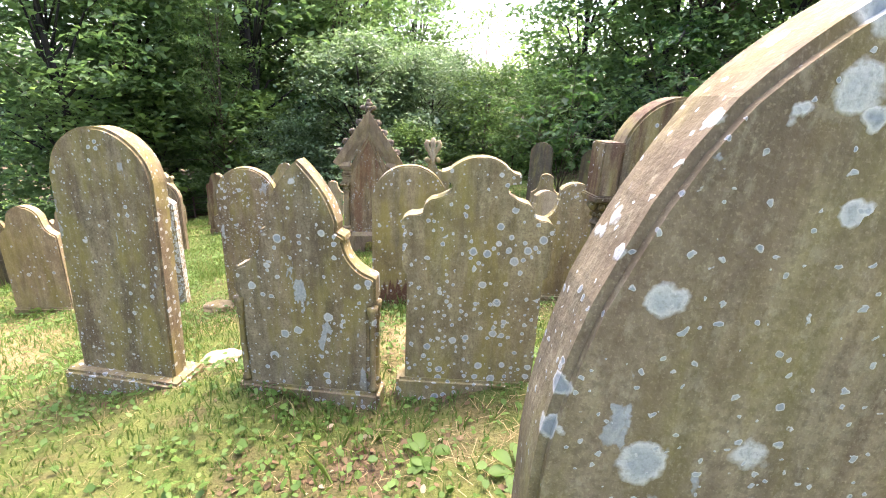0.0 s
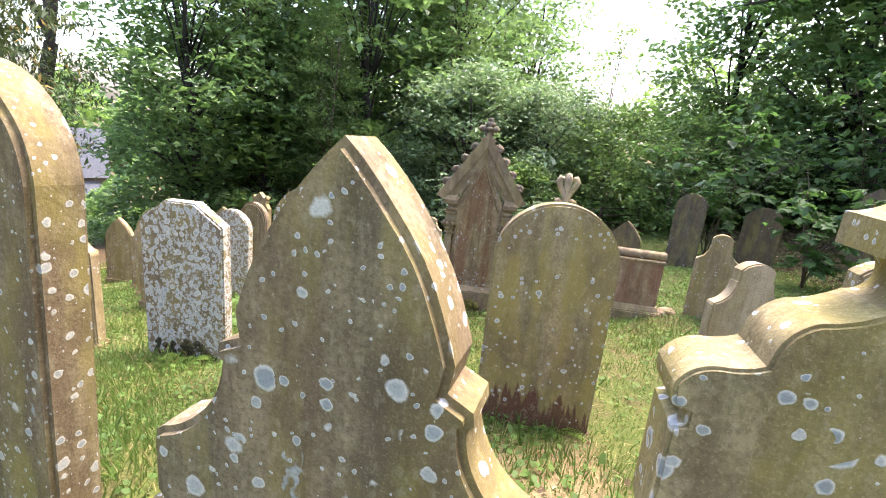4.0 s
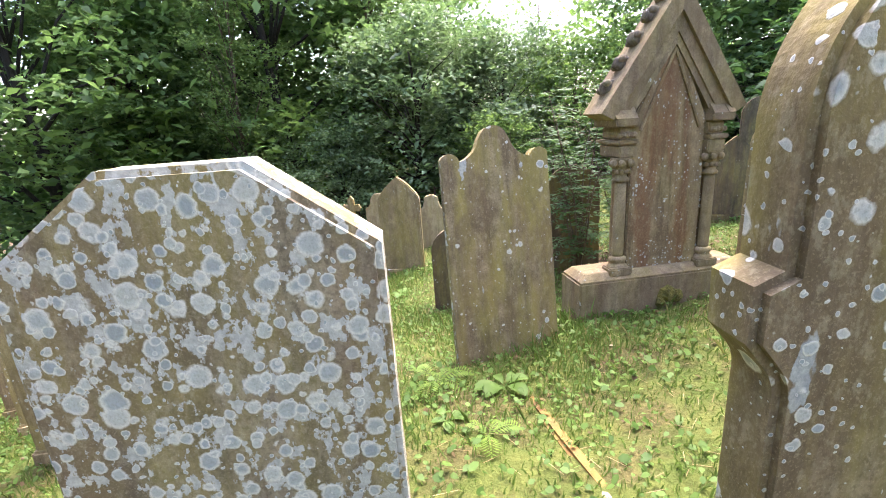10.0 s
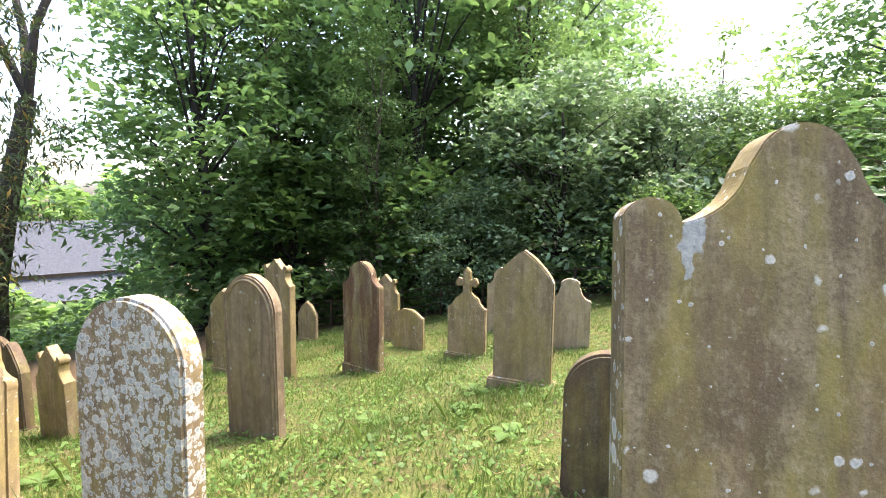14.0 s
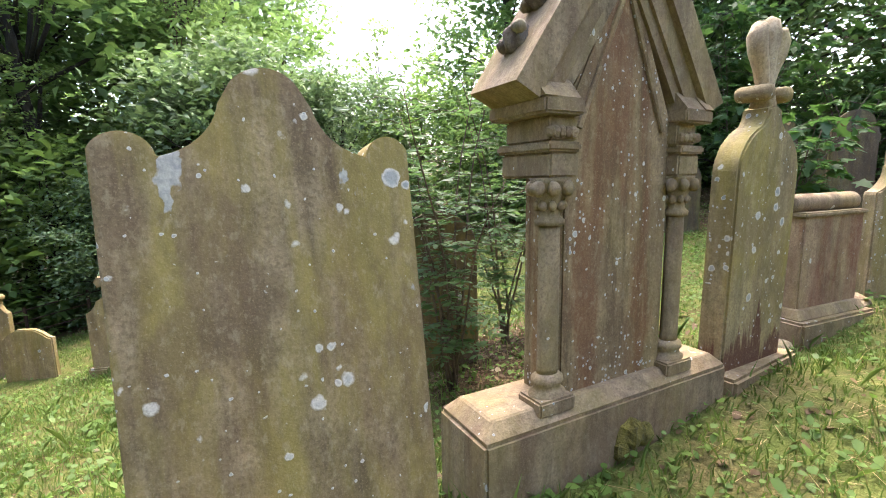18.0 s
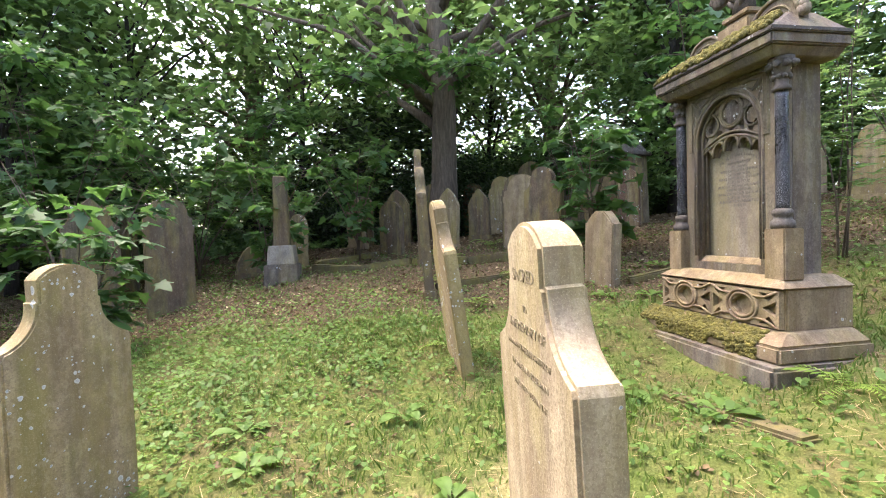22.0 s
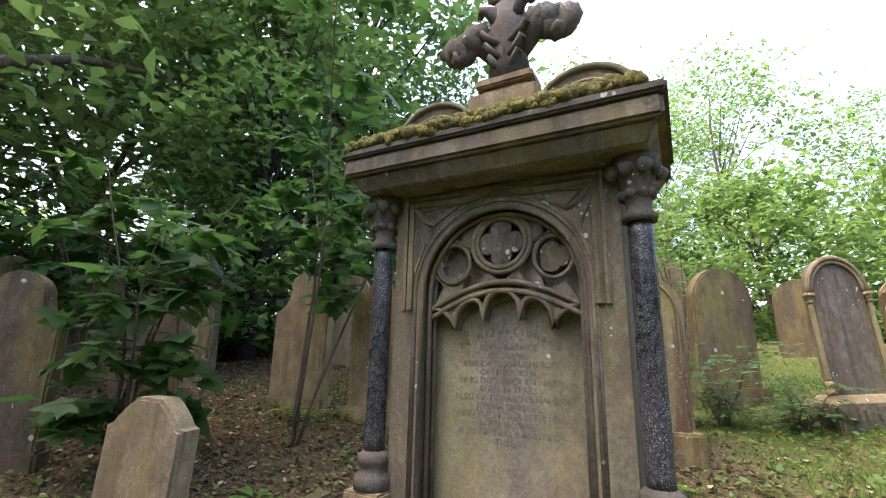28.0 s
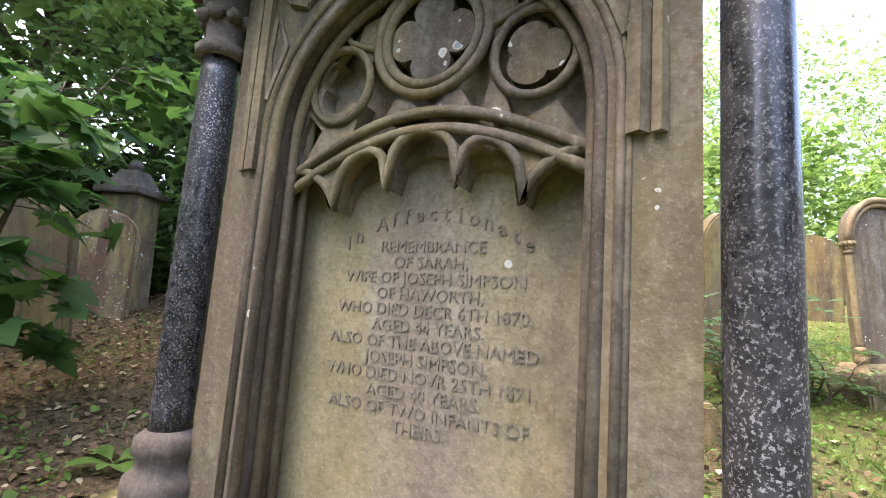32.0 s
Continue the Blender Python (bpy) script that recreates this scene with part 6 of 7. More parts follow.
# ---- saplings, shrubs and low plants near the path ----
LOBES = ((0.0, 0.0), (0.16, -0.10), (0.42, -0.16), (0.30, 0.12), (0.56, 0.34), (0.28, 0.38), (0.22, 0.60), (0.0, 1.0), (-0.22, 0.60), (-0.28, 0.38), (-0.56, 0.34), (-0.30, 0.12), (-0.42, -0.16), (-0.16, -0.10))


def shaped_leaves(name, pts, dirs, size, shape, rng, droop=0.35):
    """Leaf blades of one outline, each fixed by its stalk end and pointing outwards, face up and a little drooping."""
    n = len(pts)
    d = np.asarray(dirs, float) + rng.normal(size=(n, 3)) * 0.35
    d[:, 2] -= droop
    d /= np.linalg.norm(d, axis=1)[:, None]
    s = np.cross(d, np.array([0, 0, 1.0]) + rng.normal(size=(n, 3)) * 0.35)
    s /= np.linalg.norm(s, axis=1)[:, None] + 1e-9
    up = np.cross(s, d)
    L = size * rng.uniform(0.6, 1.25, (n, 1))
    c = np.asarray(pts)
    vs = [c + s * L * u + d * L * v - up * L * (0.10 * v * v + 0.35 * u * u) for u, v in shape]
    return mesh_np(name, np.stack(vs, 1).reshape(-1, 3), np.arange(len(shape) * n).reshape(n, len(shape)))


def stem_paths(rng, height, spread, stems, lean=(0, 0)):
    """Arching shoots from one root."""
    out = []
    for i in range(stems):
        a = 6.2832 * i / stems + rng.uniform(-0.5, 0.5)
        h = height * rng.uniform(0.65, 1.0)
        r = spread * rng.uniform(0.4, 1.0)
        f = np.linspace(0, 1, 8)
        x = lean[0] * f + r * np.cos(a) * f ** 1.5 + 0.03 * np.sin(7 * f + i)
        y = lean[1] * f + r * np.sin(a) * f ** 1.5 + 0.03 * np.cos(6 * f + i)
        out.append(np.stack([x, y, h * (f - 0.12 * f * f) - 0.03], -1))
    return out


def sapling_thing(name, x, y, height, spread, stems, per, size, mat, label, shape, seed, low=0.25, lean=(0, 0), twig=0.35, category="sapling", radius=0.014, z=None):
    rng = np.random.RandomState(seed)
    top = thing(name, pose(x, y, gz(x, y) if z is None else z), label, category)
    pts, dirs = [], []
    twigs = bmesh.new()
    for path in stem_paths(rng, height, spread, stems, lean):
        bm = bmesh.new()
        add_tube(bm, [tuple(p) for p in path], [radius * (1 - 0.8 * i / 7) for i in range(8)], 6)
        for _ in range(per // 6 + 1):
            f = rng.uniform(low, 1.0)
            base = np.array([np.interp(f * 7, range(8), path[:, k]) for k in range(3)])
            a = rng.uniform(0, 6.2832)
            d = np.array([math.cos(a), math.sin(a), rng.uniform(-0.15, 0.5)])
            L = twig * rng.uniform(0.5, 1.2)
            tip = base + d * L + np.array([0, 0, -0.25 * L])
            add_tube(twigs, [tuple(base), tuple(base + d * L * 0.5), tuple(tip)], [radius * 0.35, radius * 0.25, radius * 0.12], 4)
            for q in range(6):
                g = rng.uniform(0.25, 1.0)
                pts.append(base + d * L * g + np.array([0, 0, -0.25 * L * g * g]) + rng.normal(size=3) * 0.015)
                b = a + rng.choice([-1, 1]) * rng.uniform(0.2, 1.5)
                dirs.append((math.cos(b), math.sin(b), 0.0))
        part("stem", bm, BARK, top, smooth=True)
    tagged(part("twiggery", twigs, BARK, top, smooth=True), kind="stuff")
    put_mesh("foliage", shaped_leaves("foliage", np.array(pts), dirs, size, shape, rng), mat, top)
    return top


sapling_thing("sycamore_sapling", 5.86, 5.43, 2.3, 0.75, 4, 100, 0.165, LEAF_SYC, "young sycamore with big drooping lobed leaves beside the monument", LOBES, 201, 0.15, (-0.1, -0.1), 0.42)
sapling_thing("sycamore_sapling", 5.7, 4.37, 3.6, 1.0, 3, 150, 0.155, LEAF_SYC, "tall young sycamore with bright backlit lobed leaves", LOBES, 202, 0.45, (-0.3, 0.0), 0.5)
sapling_thing("sycamore_sapling", 5.95, 9.79, 2.0, 0.9, 5, 70, 0.15, LEAF_SYC, "young sycamore with broad leaves behind the pillar", LOBES, 203, 0.2, (0.0, -0.3), 0.42)
sapling_thing("sycamore_sapling", 3.45, 10.01, 2.1, 0.9, 5, 70, 0.15, LEAF_SYC, "young sycamore in the shade of the wood", LOBES, 204, 0.2, (0, -0.2), 0.42)
sapling_thing("sycamore_sapling", 2.73, 12.47, 3.6, 1.7, 6, 110, 0.17, LEAF_SYC, "spreading young sycamore hanging low over dark stones", LOBES, 207, 0.35, (0, -0.5), 0.6)
sapling_thing("sycamore_sapling", 5.27, 12.6, 3.8, 1.8, 6, 110, 0.17, LEAF_SYC, "spreading young sycamore hanging low over dark stones", LOBES, 208, 0.35, (0, -0.6), 0.6)
sapling_thing("sycamore_sapling", 6.8, 11.52, 3.4, 1.6, 6, 100, 0.17, LEAF_SYC, "spreading young sycamore hanging low over dark stones", LOBES, 209, 0.35, (-0.3, -0.4), 0.6)
sapling_thing("sycamore_sapling", 7.57, 9.02, 2.6, 1.0, 5, 80, 0.16, LEAF_SYC, "young sycamore under the big trees", LOBES, 205, 0.2, (0, 0), 0.5)
sapling_thing("sycamore_sapling", 8.65, 5.45, 2.8, 1.0, 5, 80, 0.16, LEAF_SYC, "young sycamore among the crowded stones", LOBES, 206, 0.3, (0, 0), 0.5)


def bough(x0, x1, thick, per, seed, label):
    """A leafy bough that reaches out of the wood over the stones."""
    rng = np.random.RandomState(seed)
    a, b = Vector(x0), Vector(x1)
    top = thing("overhanging_bough", pose(a.x, a.y, a.z), label, "bough")
    path = [Vector((0, 0, 0)).lerp(b - a, f) + Vector((0, 0, 0.35 * math.sin(3.1 * f))) for f in np.linspace(0, 1, 8)]
    bm = bmesh.new()
    add_tube(bm, path, [thick * (1 - 0.85 * i / 7) for i in range(8)], 7)
    pts, dirs = [], []
    twigs = bmesh.new()
    for _ in range(per):
        f = rng.uniform(0.25, 1.0)
        k = min(int(f * 7), 6)
        base = path[k].lerp(path[k + 1], f * 7 - k)
        an = rng.uniform(0, 6.2832)
        d = Vector((math.cos(an), math.sin(an), rng.uniform(-0.35, 0.25)))
        L = rng.uniform(0.3, 0.8)
        add_tube(twigs, [base, base + d * L * 0.5, base + d * L + Vector((0, 0, -0.12))], [0.007, 0.005, 0.002], 4)
        for q in range(9):
            g = rng.uniform(0.3, 1.05)
            p = base + d * L * g + Vector(rng.normal(size=3) * 0.05)
            pts.append((p.x, p.y, p.z))
            bb = an + rng.uniform(-1.5, 1.5)
            dirs.append((math.cos(bb), math.sin(bb), 0.0))
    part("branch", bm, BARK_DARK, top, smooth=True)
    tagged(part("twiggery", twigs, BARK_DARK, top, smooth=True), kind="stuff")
    put_mesh("foliage", shaped_leaves("foliage", np.array(pts), dirs, 0.14, LOBES, rng), LEAF_SYC, top)


bough((14.22, 9.39, 5.2), (7.13, 6.87, 3.4), 0.10, 90, 211, "leafy sycamore bough hanging out of a big tree")
bough((9.8, 8.12, 4.4), (6.28, 8.53, 3.0), 0.08, 80, 212, "leafy sycamore bough over the shaded stones")
bough((8.1, 18.57, 4.6), (4.95, 12.23, 3.2), 0.12, 110, 213, "long dark bough of a big sycamore")
bough((11.59, 12.09, 4.0), (7.16, 10.39, 2.7), 0.08, 90, 214, "dark drooping bough in the shade of the wood")
bough((8.1, 18.57, 6.0), (2.59, 13.39, 4.6), 0.12, 110, 215, "long dark bough of a big sycamore")

PINNATE = ((0.0, 0.0), (0.17, 0.25), (0.16, 0.62), (0.0, 1.0), (-0.16, 0.62), (-0.17, 0.25))


def rowan_thing(x, y, height, spread, stems, leaves, seed, label, lean=(0, 0), leaf=0.24, light=False):
    """Shoots with feathered leaves: paired leaflets along a stalk."""
    rng = np.random.RandomState(seed)
    top = thing("rowan_shoot", pose(x, y, gz(x, y)), label, "shrub")
    pts, dirs = [], []
    twigs = bmesh.new()
    for path in stem_paths(rng, height, spread, stems, lean):
        bm = bmesh.new()
        add_tube(bm, [tuple(p) for p in path], [0.010 * (1 - 0.8 * i / 7) for i in range(8)], 5)
        for _ in range(leaves):
            f = rng.uniform(0.15, 1.0)
            base = np.array([np.interp(f * 7, range(8), path[:, k]) for k in range(3)])
            a = rng.uniform(0, 6.2832)
            d = np.array([math.cos(a), math.sin(a), rng.uniform(0.0, 0.5)])
            L = leaf * rng.uniform(0.7, 1.2)
            side = np.array([-math.sin(a), math.cos(a), 0])
            add_tube(twigs, [tuple(base), tuple(base + d * L * 0.5), tuple(base + d * L + np.array([0, 0, -0.3 * L]))], [0.002, 0.002, 0.001], 3)
            for q in range(6):
                g = 0.25 + 0.14 * q
                at = base + d * L * g + np.array([0, 0, -0.3 * L * g * g])
                for s in (-1, 1):
                    pts.append(at)
                    dirs.append(tuple(side * s + d * 0.35))
            pts.append(base + d * L + np.array([0, 0, -0.3 * L]))
            dirs.append(tuple(d))
        part("stem", bm, BARK, top, smooth=True)
    tagged(part("twiggery", twigs, BARK, top, smooth=True), kind="stuff")
    me = shaped_leaves("foliage", np.array(pts), np.array(dirs) * 3.0, 0.062, PINNATE, rng, 0.2)
    put_mesh("foliage", me, LEAF_LIGHT if light else LEAF_ROWAN, top)


rowan_thing(-1.39, 8.38, 2.2, 0.7, 7, 26, 221, "rowan bush with feathered blue-green leaves behind the gabled monument")
rowan_thing(-0.79, 8.95, 2.3, 0.7, 6, 24, 222, "rowan bush with feathered leaves by the gabled monument")
rowan_thing(3.8, 1.88, 0.75, 0.45, 5, 12, 223, "ash shoots springing in front of a dark headstone")
rowan_thing(3.38, 1.57, 0.55, 0.4, 4, 10, 224, "low ash shoots among dead leaves")
rowan_thing(4.66, 0.29, 2.6, 0.6, 5, 26, 225, "slender ash sapling behind the stones", light=True)
rowan_thing(6.12, 2.04, 3.0, 0.8, 5, 30, 226, "slender ash sapling behind the stones", light=True)
rowan_thing(4.54, 3.56, 2.9, 0.5, 4, 28, 227, "tall ash sapling rising behind the monument", light=True)


def fern_thing(x, y, n, length, seed):
    rng = np.random.RandomState(seed)
    top = thing("fern", pose(x, y, gz(x, y)), "bright green fern with arching fronds", "fern", "ferns among the stones")
    for i in range(n):
        a = 6.2832 * i / n + rng.uniform(-0.4, 0.4)
        L = length * rng.uniform(0.6, 1.1)
        rise = rng.uniform(0.5, 0.95)
        f = np.linspace(0, 1, 15)
        r, z = L * f * 0.85, L * (rise * f - 0.75 * f ** 2.2)
        d, s = np.array([math.cos(a), math.sin(a)]), np.array([-math.sin(a), math.cos(a)])
        quads = []
        for j in range(1, 15):
            w = L * 0.26 * math.sin(3.0 * (1 - f[j]) ** 0.75 + 0.12) * (0.4 if j < 3 else 1)
            c0 = np.array([*(d * r[j]), z[j]])
            fw = np.array([*d, 0.2]) * L * 0.024
            for sg in (-1, 1):
                tip = c0 + np.array([*(s * sg * w + d * w * 0.35), -0.12 * w])
                mid = c0 * 0.5 + tip * 0.5
                quads.append([c0 - fw, mid - fw * 1.15, tip, mid + fw * 1.15])
            quads.append([c0 - np.array([*(d * L * 0.07), 0]) - np.array([*(s * 0.003), 0]), c0 - np.array([*(s * 0.003), 0]), c0 + np.array([*(s * 0.003), 0.001]), c0 - np.array([*(d * L * 0.07), 0]) + np.array([*(s * 0.003), 0])])
        v = np.array(quads).reshape(-1, 3)
        put_mesh("frond", mesh_np("frond", v, np.arange(len(v)).reshape(-1, 4)), FERN, top)


for i, (fx, fy, fn, fl) in enumerate(((-2.76, 4.73, 6, 0.30), (-4.06, 4.72, 5, 0.20), (0.04, 4.69, 6, 0.24), (4.51, 6.63, 6, 0.34), (5.12, 6.22, 6, 0.30), (6.22, 4.15, 6, 0.36), (3.72, 3.22, 6, 0.30),
                                      (3.5, 6.76, 5, 0.26), (6.14, 3.85, 6, 0.34), (-2.66, 6.54, 7, 0.26), (-4.97, 6.99, 6, 0.28), (-6.44, 6.4, 6, 0.26), (2.63, 4.64, 6, 0.34), (5.41, 7.18, 6, 0.3), (6.99, 7.34, 7, 0.4), (7.81, 6.78, 7, 0.4), (-2.39, 5.9, 5, 0.2))):
    fern_thing(fx, fy, fn, fl, 300 + i)


def dock_thing(x, y, n, size, seed, mat=None):
    rng = np.random.RandomState(seed)
    top = thing("dock_plant", pose(x, y, gz(x, y)), "broad-leaved green dock plant in the turf", "weed", "dock plants among the stones")
    for i in range(n):
        a = 6.2832 * i / n + rng.uniform(-0.5, 0.5)
        L = size * rng.uniform(0.6, 1.15)
        lift = rng.uniform(0.25, 0.9)
        f = np.linspace(0, 1, 8)
        d, s = np.array([math.cos(a), math.sin(a), 0]), np.array([-math.sin(a), math.cos(a), 0])
        v = []
        for q in f:
            c = d * L * q + np.array([0, 0, L * (lift * q - 0.55 * lift * q * q * 1.4) + 0.01])
            w = L * 0.24 * (0.08 + math.sin(math.pi * max(q - 0.2, 0) / 0.85) ** 0.8 if 0.2 < q < 1 else 0.05)
            fold = np.array([0, 0, 0.35 * w])
            v += [c - s * w + fold, c, c + s * w + fold]
        faces = [[3 * j + k, 3 * j + k + 1, 3 * j + k + 4, 3 * j + k + 3] for j in range(7) for k in range(2)]
        put_mesh("leaf", mesh_np("leaf", np.array(v), np.array(faces)), CLOVER, top, smooth=True)


docks = ((2.76, 6.08, 0.20), (2.26, 7.6, 0.14), (2.57, 6.82, 0.14), (2.47, 5.25, 0.18), (-2.27, 6.41, 0.18), (-2.57, 6.05, 0.13), (1.89, 2.71, 0.15), (-3.22, 9.05, 0.16), (-3.66, 9.52, 0.16), (-4.37, 9.15, 0.16),
         (-3.26, 5.77, 0.17), (-3.62, 6.03, 0.2), (-3.5, 6.35, 0.18), (-3.25, 6.06, 0.16), (-3.88, 5.69, 0.18), (4.36, 6.18, 0.18), (4.47, 5.45, 0.15), (4.38, 5.1, 0.17), (3.51, 3.6, 0.2), (3.12, 5.96, 0.14), (1.94, 6.44, 0.14),
         (0.29, 2.23, 0.13), (0.69, 2.07, 0.13), (1.95, 7.37, 0.13), (1.15, 7.1, 0.12), (3.74, 5.99, 0.15), (-3.87, 6.55, 0.2), (-3.74, 7.69, 0.16), (2.83, 5.66, 0.2), (3.26, 7.24, 0.13), (-3.77, 10.07, 0.18), (-6.19, 7.77, 0.17), (5.15, 4.83, 0.15))
for i, (dx, dy, ds) in enumerate(docks):
    dock_thing(dx, dy, 6, ds, 400 + i)


def undergrowth(name, n, box, keep, size, height, mat, label, seed):
    """Taller leafy growth along the edge of the wood."""
    rng = np.random.RandomState(seed)
    x, y = rng.uniform(box[0], box[1], n), rng.uniform(box[2], box[3], n)
    ok = rng.uniform(0, 1, n) < keep(x, y)
    x, y = x[ok], y[ok]
    h = height * (0.35 + 0.65 * patchy(x, y, 0.8, 1.0))
    z = ground_z(x, y) + h * rng.uniform(0, 1, len(x)) ** 0.7
    me = leaf_cards(name, np.stack([x, y, z], -1), size, seed)
    tagged(put_mesh(name, me, mat), label, "undergrowth", kind="stuff")


undergrowth("woodland_undergrowth", 34000, (7.5, 18, 5.5, 19), lambda x, y: soft_step(x + 0.75 * (y - 8), 10.4, 12.2), 0.13, 0.55, LEAF_DARK, "dark brambles and nettles at the edge of the wood", 501)
undergrowth("slope_undergrowth", 22000, (8.5, 15, -5, 5.6), lambda x, y: soft_step(x, 9.0, 10.4), 0.15, 0.8, LEAF_MID, "leafy undergrowth behind the crowded stones", 502)
undergrowth("hedge_growth", 26000, (-11, 7, 16.2, 19), lambda x, y: soft_step(y, 16.2, 17.0), 0.14, 0.9, LEAF_MID, "nettles and brambles along the fence", 503)
undergrowth("far_slope_growth", 16000, (-26, -15, 10, 24), lambda x, y: 0.25 + 0.75 * patchy(x, y, 0.5), 0.22, 0.8, LEAF_MID, "bushes on the slope down to the church", 505)
undergrowth("south_growth", 12000, (-1, 9, -6.5, -2.6), lambda x, y: soft_step(-y, 2.8, 4.0), 0.14, 0.7, LEAF_LIGHT, "light green growth below the ash trees", 504)


# ---- kerbs, ledger, rocks ----
def kerb(x0, y0, x1, y1, w, h, mat, label, seed=0, bow=0.02):
    """A grave kerb: worn blocks laid end to end, each slightly out of line."""
    rng = np.random.RandomState(seed)
    top = thing("grave_kerb", pose(x0, y0, gz(x0, y0)), label, "kerb")
    d = Vector((x1 - x0, y1 - y0, 0))
    n = max(1, int(d.length / 0.7))
    for i in range(n):
        a, b = d * (i / n), d * ((i + 1) / n)
        za, zb = gz(x0 + a.x, y0 + a.y) - gz(x0, y0), gz(x0 + b.x, y0 + b.y) - gz(x0, y0)
        L = (b - a).length - 0.012
        bm = box_bm(-L / 2, L / 2, -w / 2, w / 2, -0.12, h, 0.015, 2)
        for v in bm.verts:
            v.co += noise.noise_vector(v.co * 5 + Vector((seed, i, 0))) * bow
        m = pose((a.x + b.x) / 2, (a.y + b.y) / 2, (za + zb) / 2, 0, -math.degrees(math.atan2(zb - za, L)), math.degrees(math.atan2(d.y, d.x)) + rng.uniform(-1, 1))
        part("kerb_block", bm, mat, top, m=m)


MOSSY = stone_mat("moss_grown_kerb_stone", (0.12, 0.10, 0.045), (0.06, 0.05, 0.024), 0.7, 0.1, 0.05, 0.8, 0.3, 0.3, algae_col=(0.14, 0.13, 0.025))
ORANGE = stone_mat("orange_algae_kerb_stone", (0.21, 0.12, 0.04), (0.12, 0.07, 0.03), 0.5, 0.4, 0.05, 0.8, 0.3, 0.1, (0.30, 0.13, 0.03))
KERB = "mossy stone kerb edging a grave under the trees"
kerb(6.44, 9.3, 6.14, 6.15, 0.14, 0.10, MOSSY, KERB, 1)
kerb(5.16, 7.18, 5.28, 5.87, 0.14, 0.07, MOSSY, KERB, 2)
kerb(4.84, 5.2, 4.93, 4.51, 0.13, 0.06, MOSSY, KERB, 3)
kerb(6.13, 6.05, 7.05, 6.24, 0.14, 0.08, MOSSY, KERB, 4)
kerb(2.16, 5.03, 2.81, 5.39, 0.12, 0.03, MOSSY, "low mossy kerb half sunk in the turf", 6)
kerb(-2.17, 6.39, -1.91, 5.15, 0.06, -0.012, ORANGE, "narrow orange-stained kerb stone sunk in the grass", 7)
kerb(-0.05, 4.44, 0.1, 3.2, 0.07, 0.008, ORANGE, "narrow orange-stained kerb stone sunk in the grass", 8)
kerb(-0.45, 7.39, 0.21, 7.62, 0.16, 0.08, STONE_TAN, "rough stone kerb at the foot of the monuments", 9)
kerb(-2.68, 1.9, -1.72, 1.84, 0.08, 0.02, ORANGE, "narrow kerb stone sunk in the grass", 10)
kerb(1.96, 3.34, 2.47, 3.28, 0.20, 0.12, STONE_TAN, "broken stone kerb beside a columned headstone", 11)
kerb(7.01, 9.53, 7.95, 8.79, 0.14, 0.10, MOSSY, KERB, 12)


def rock(x, y, r, flat, mat, label, seed, turn=0, sink=0.3):
    bm = bmesh.new()
    bmesh.ops.create_icosphere(bm, subdivisions=3, radius=r)
    for v in bm.verts:
        n = noise.noise(v.co * (1.6 / r) + Vector((seed, 0, 0)))
        q = noise.noise(v.co * (5 / r) + Vector((0, seed, 0)))
        v.co *= 1 + 0.28 * n + 0.06 * q
        v.co.z *= flat
        v.co.x *= 1.35
    ob = part("boulder", bm, mat, None, "", pose(x, y, gz(x, y) + r * flat * (1 - 2 * sink), 0, 0, turn))
    tagged(ob, label, "stone")


rock(-2.03, 4.6, 0.11, 0.6, STONE_BUFF, "rough tan stone lying at a headstone foot", 1, 20)
rock(-1.19, 3.17, 0.10, 0.45, STONE_PALE, "pale broken stone lying in the grass", 2, 60)
rock(-6.5, 4.39, 0.12, 0.9, STONE_DARK, "small boulder in the sunlit grass", 3, 10)
rock(0.31, 7.75, 0.11, 0.6, STONE_GREY, "grey stone beside a low monument", 4)
rock(1.23, 7.91, 0.09, 0.5, STONE_TAN, "broken stone at a headstone foot", 5, 40)
rock(2.97, 5.73, 0.065, 0.6, STONE_DARK, "half-buried stone in the turf", 6, 30)
rock(4.14, 5.72, 0.06, 0.5, STONE_RED, "small red stone among dead leaves", 7)
rock(2.4, 3.38, 0.13, 0.6, STONE_TAN, "broken stone at the end of a plinth", 8, 20)
rock(-0.24, 7.66, 0.09, 0.6, STONE_TAN, "loose stone between two monuments", 9, 10)


MOSSY_TAN = stone_mat("straw_and_moss_slab", (0.24, 0.17, 0.075), (0.13, 0.09, 0.04), 0.6, 0.3, 0.05, 0.8, 0.3, 0.2)


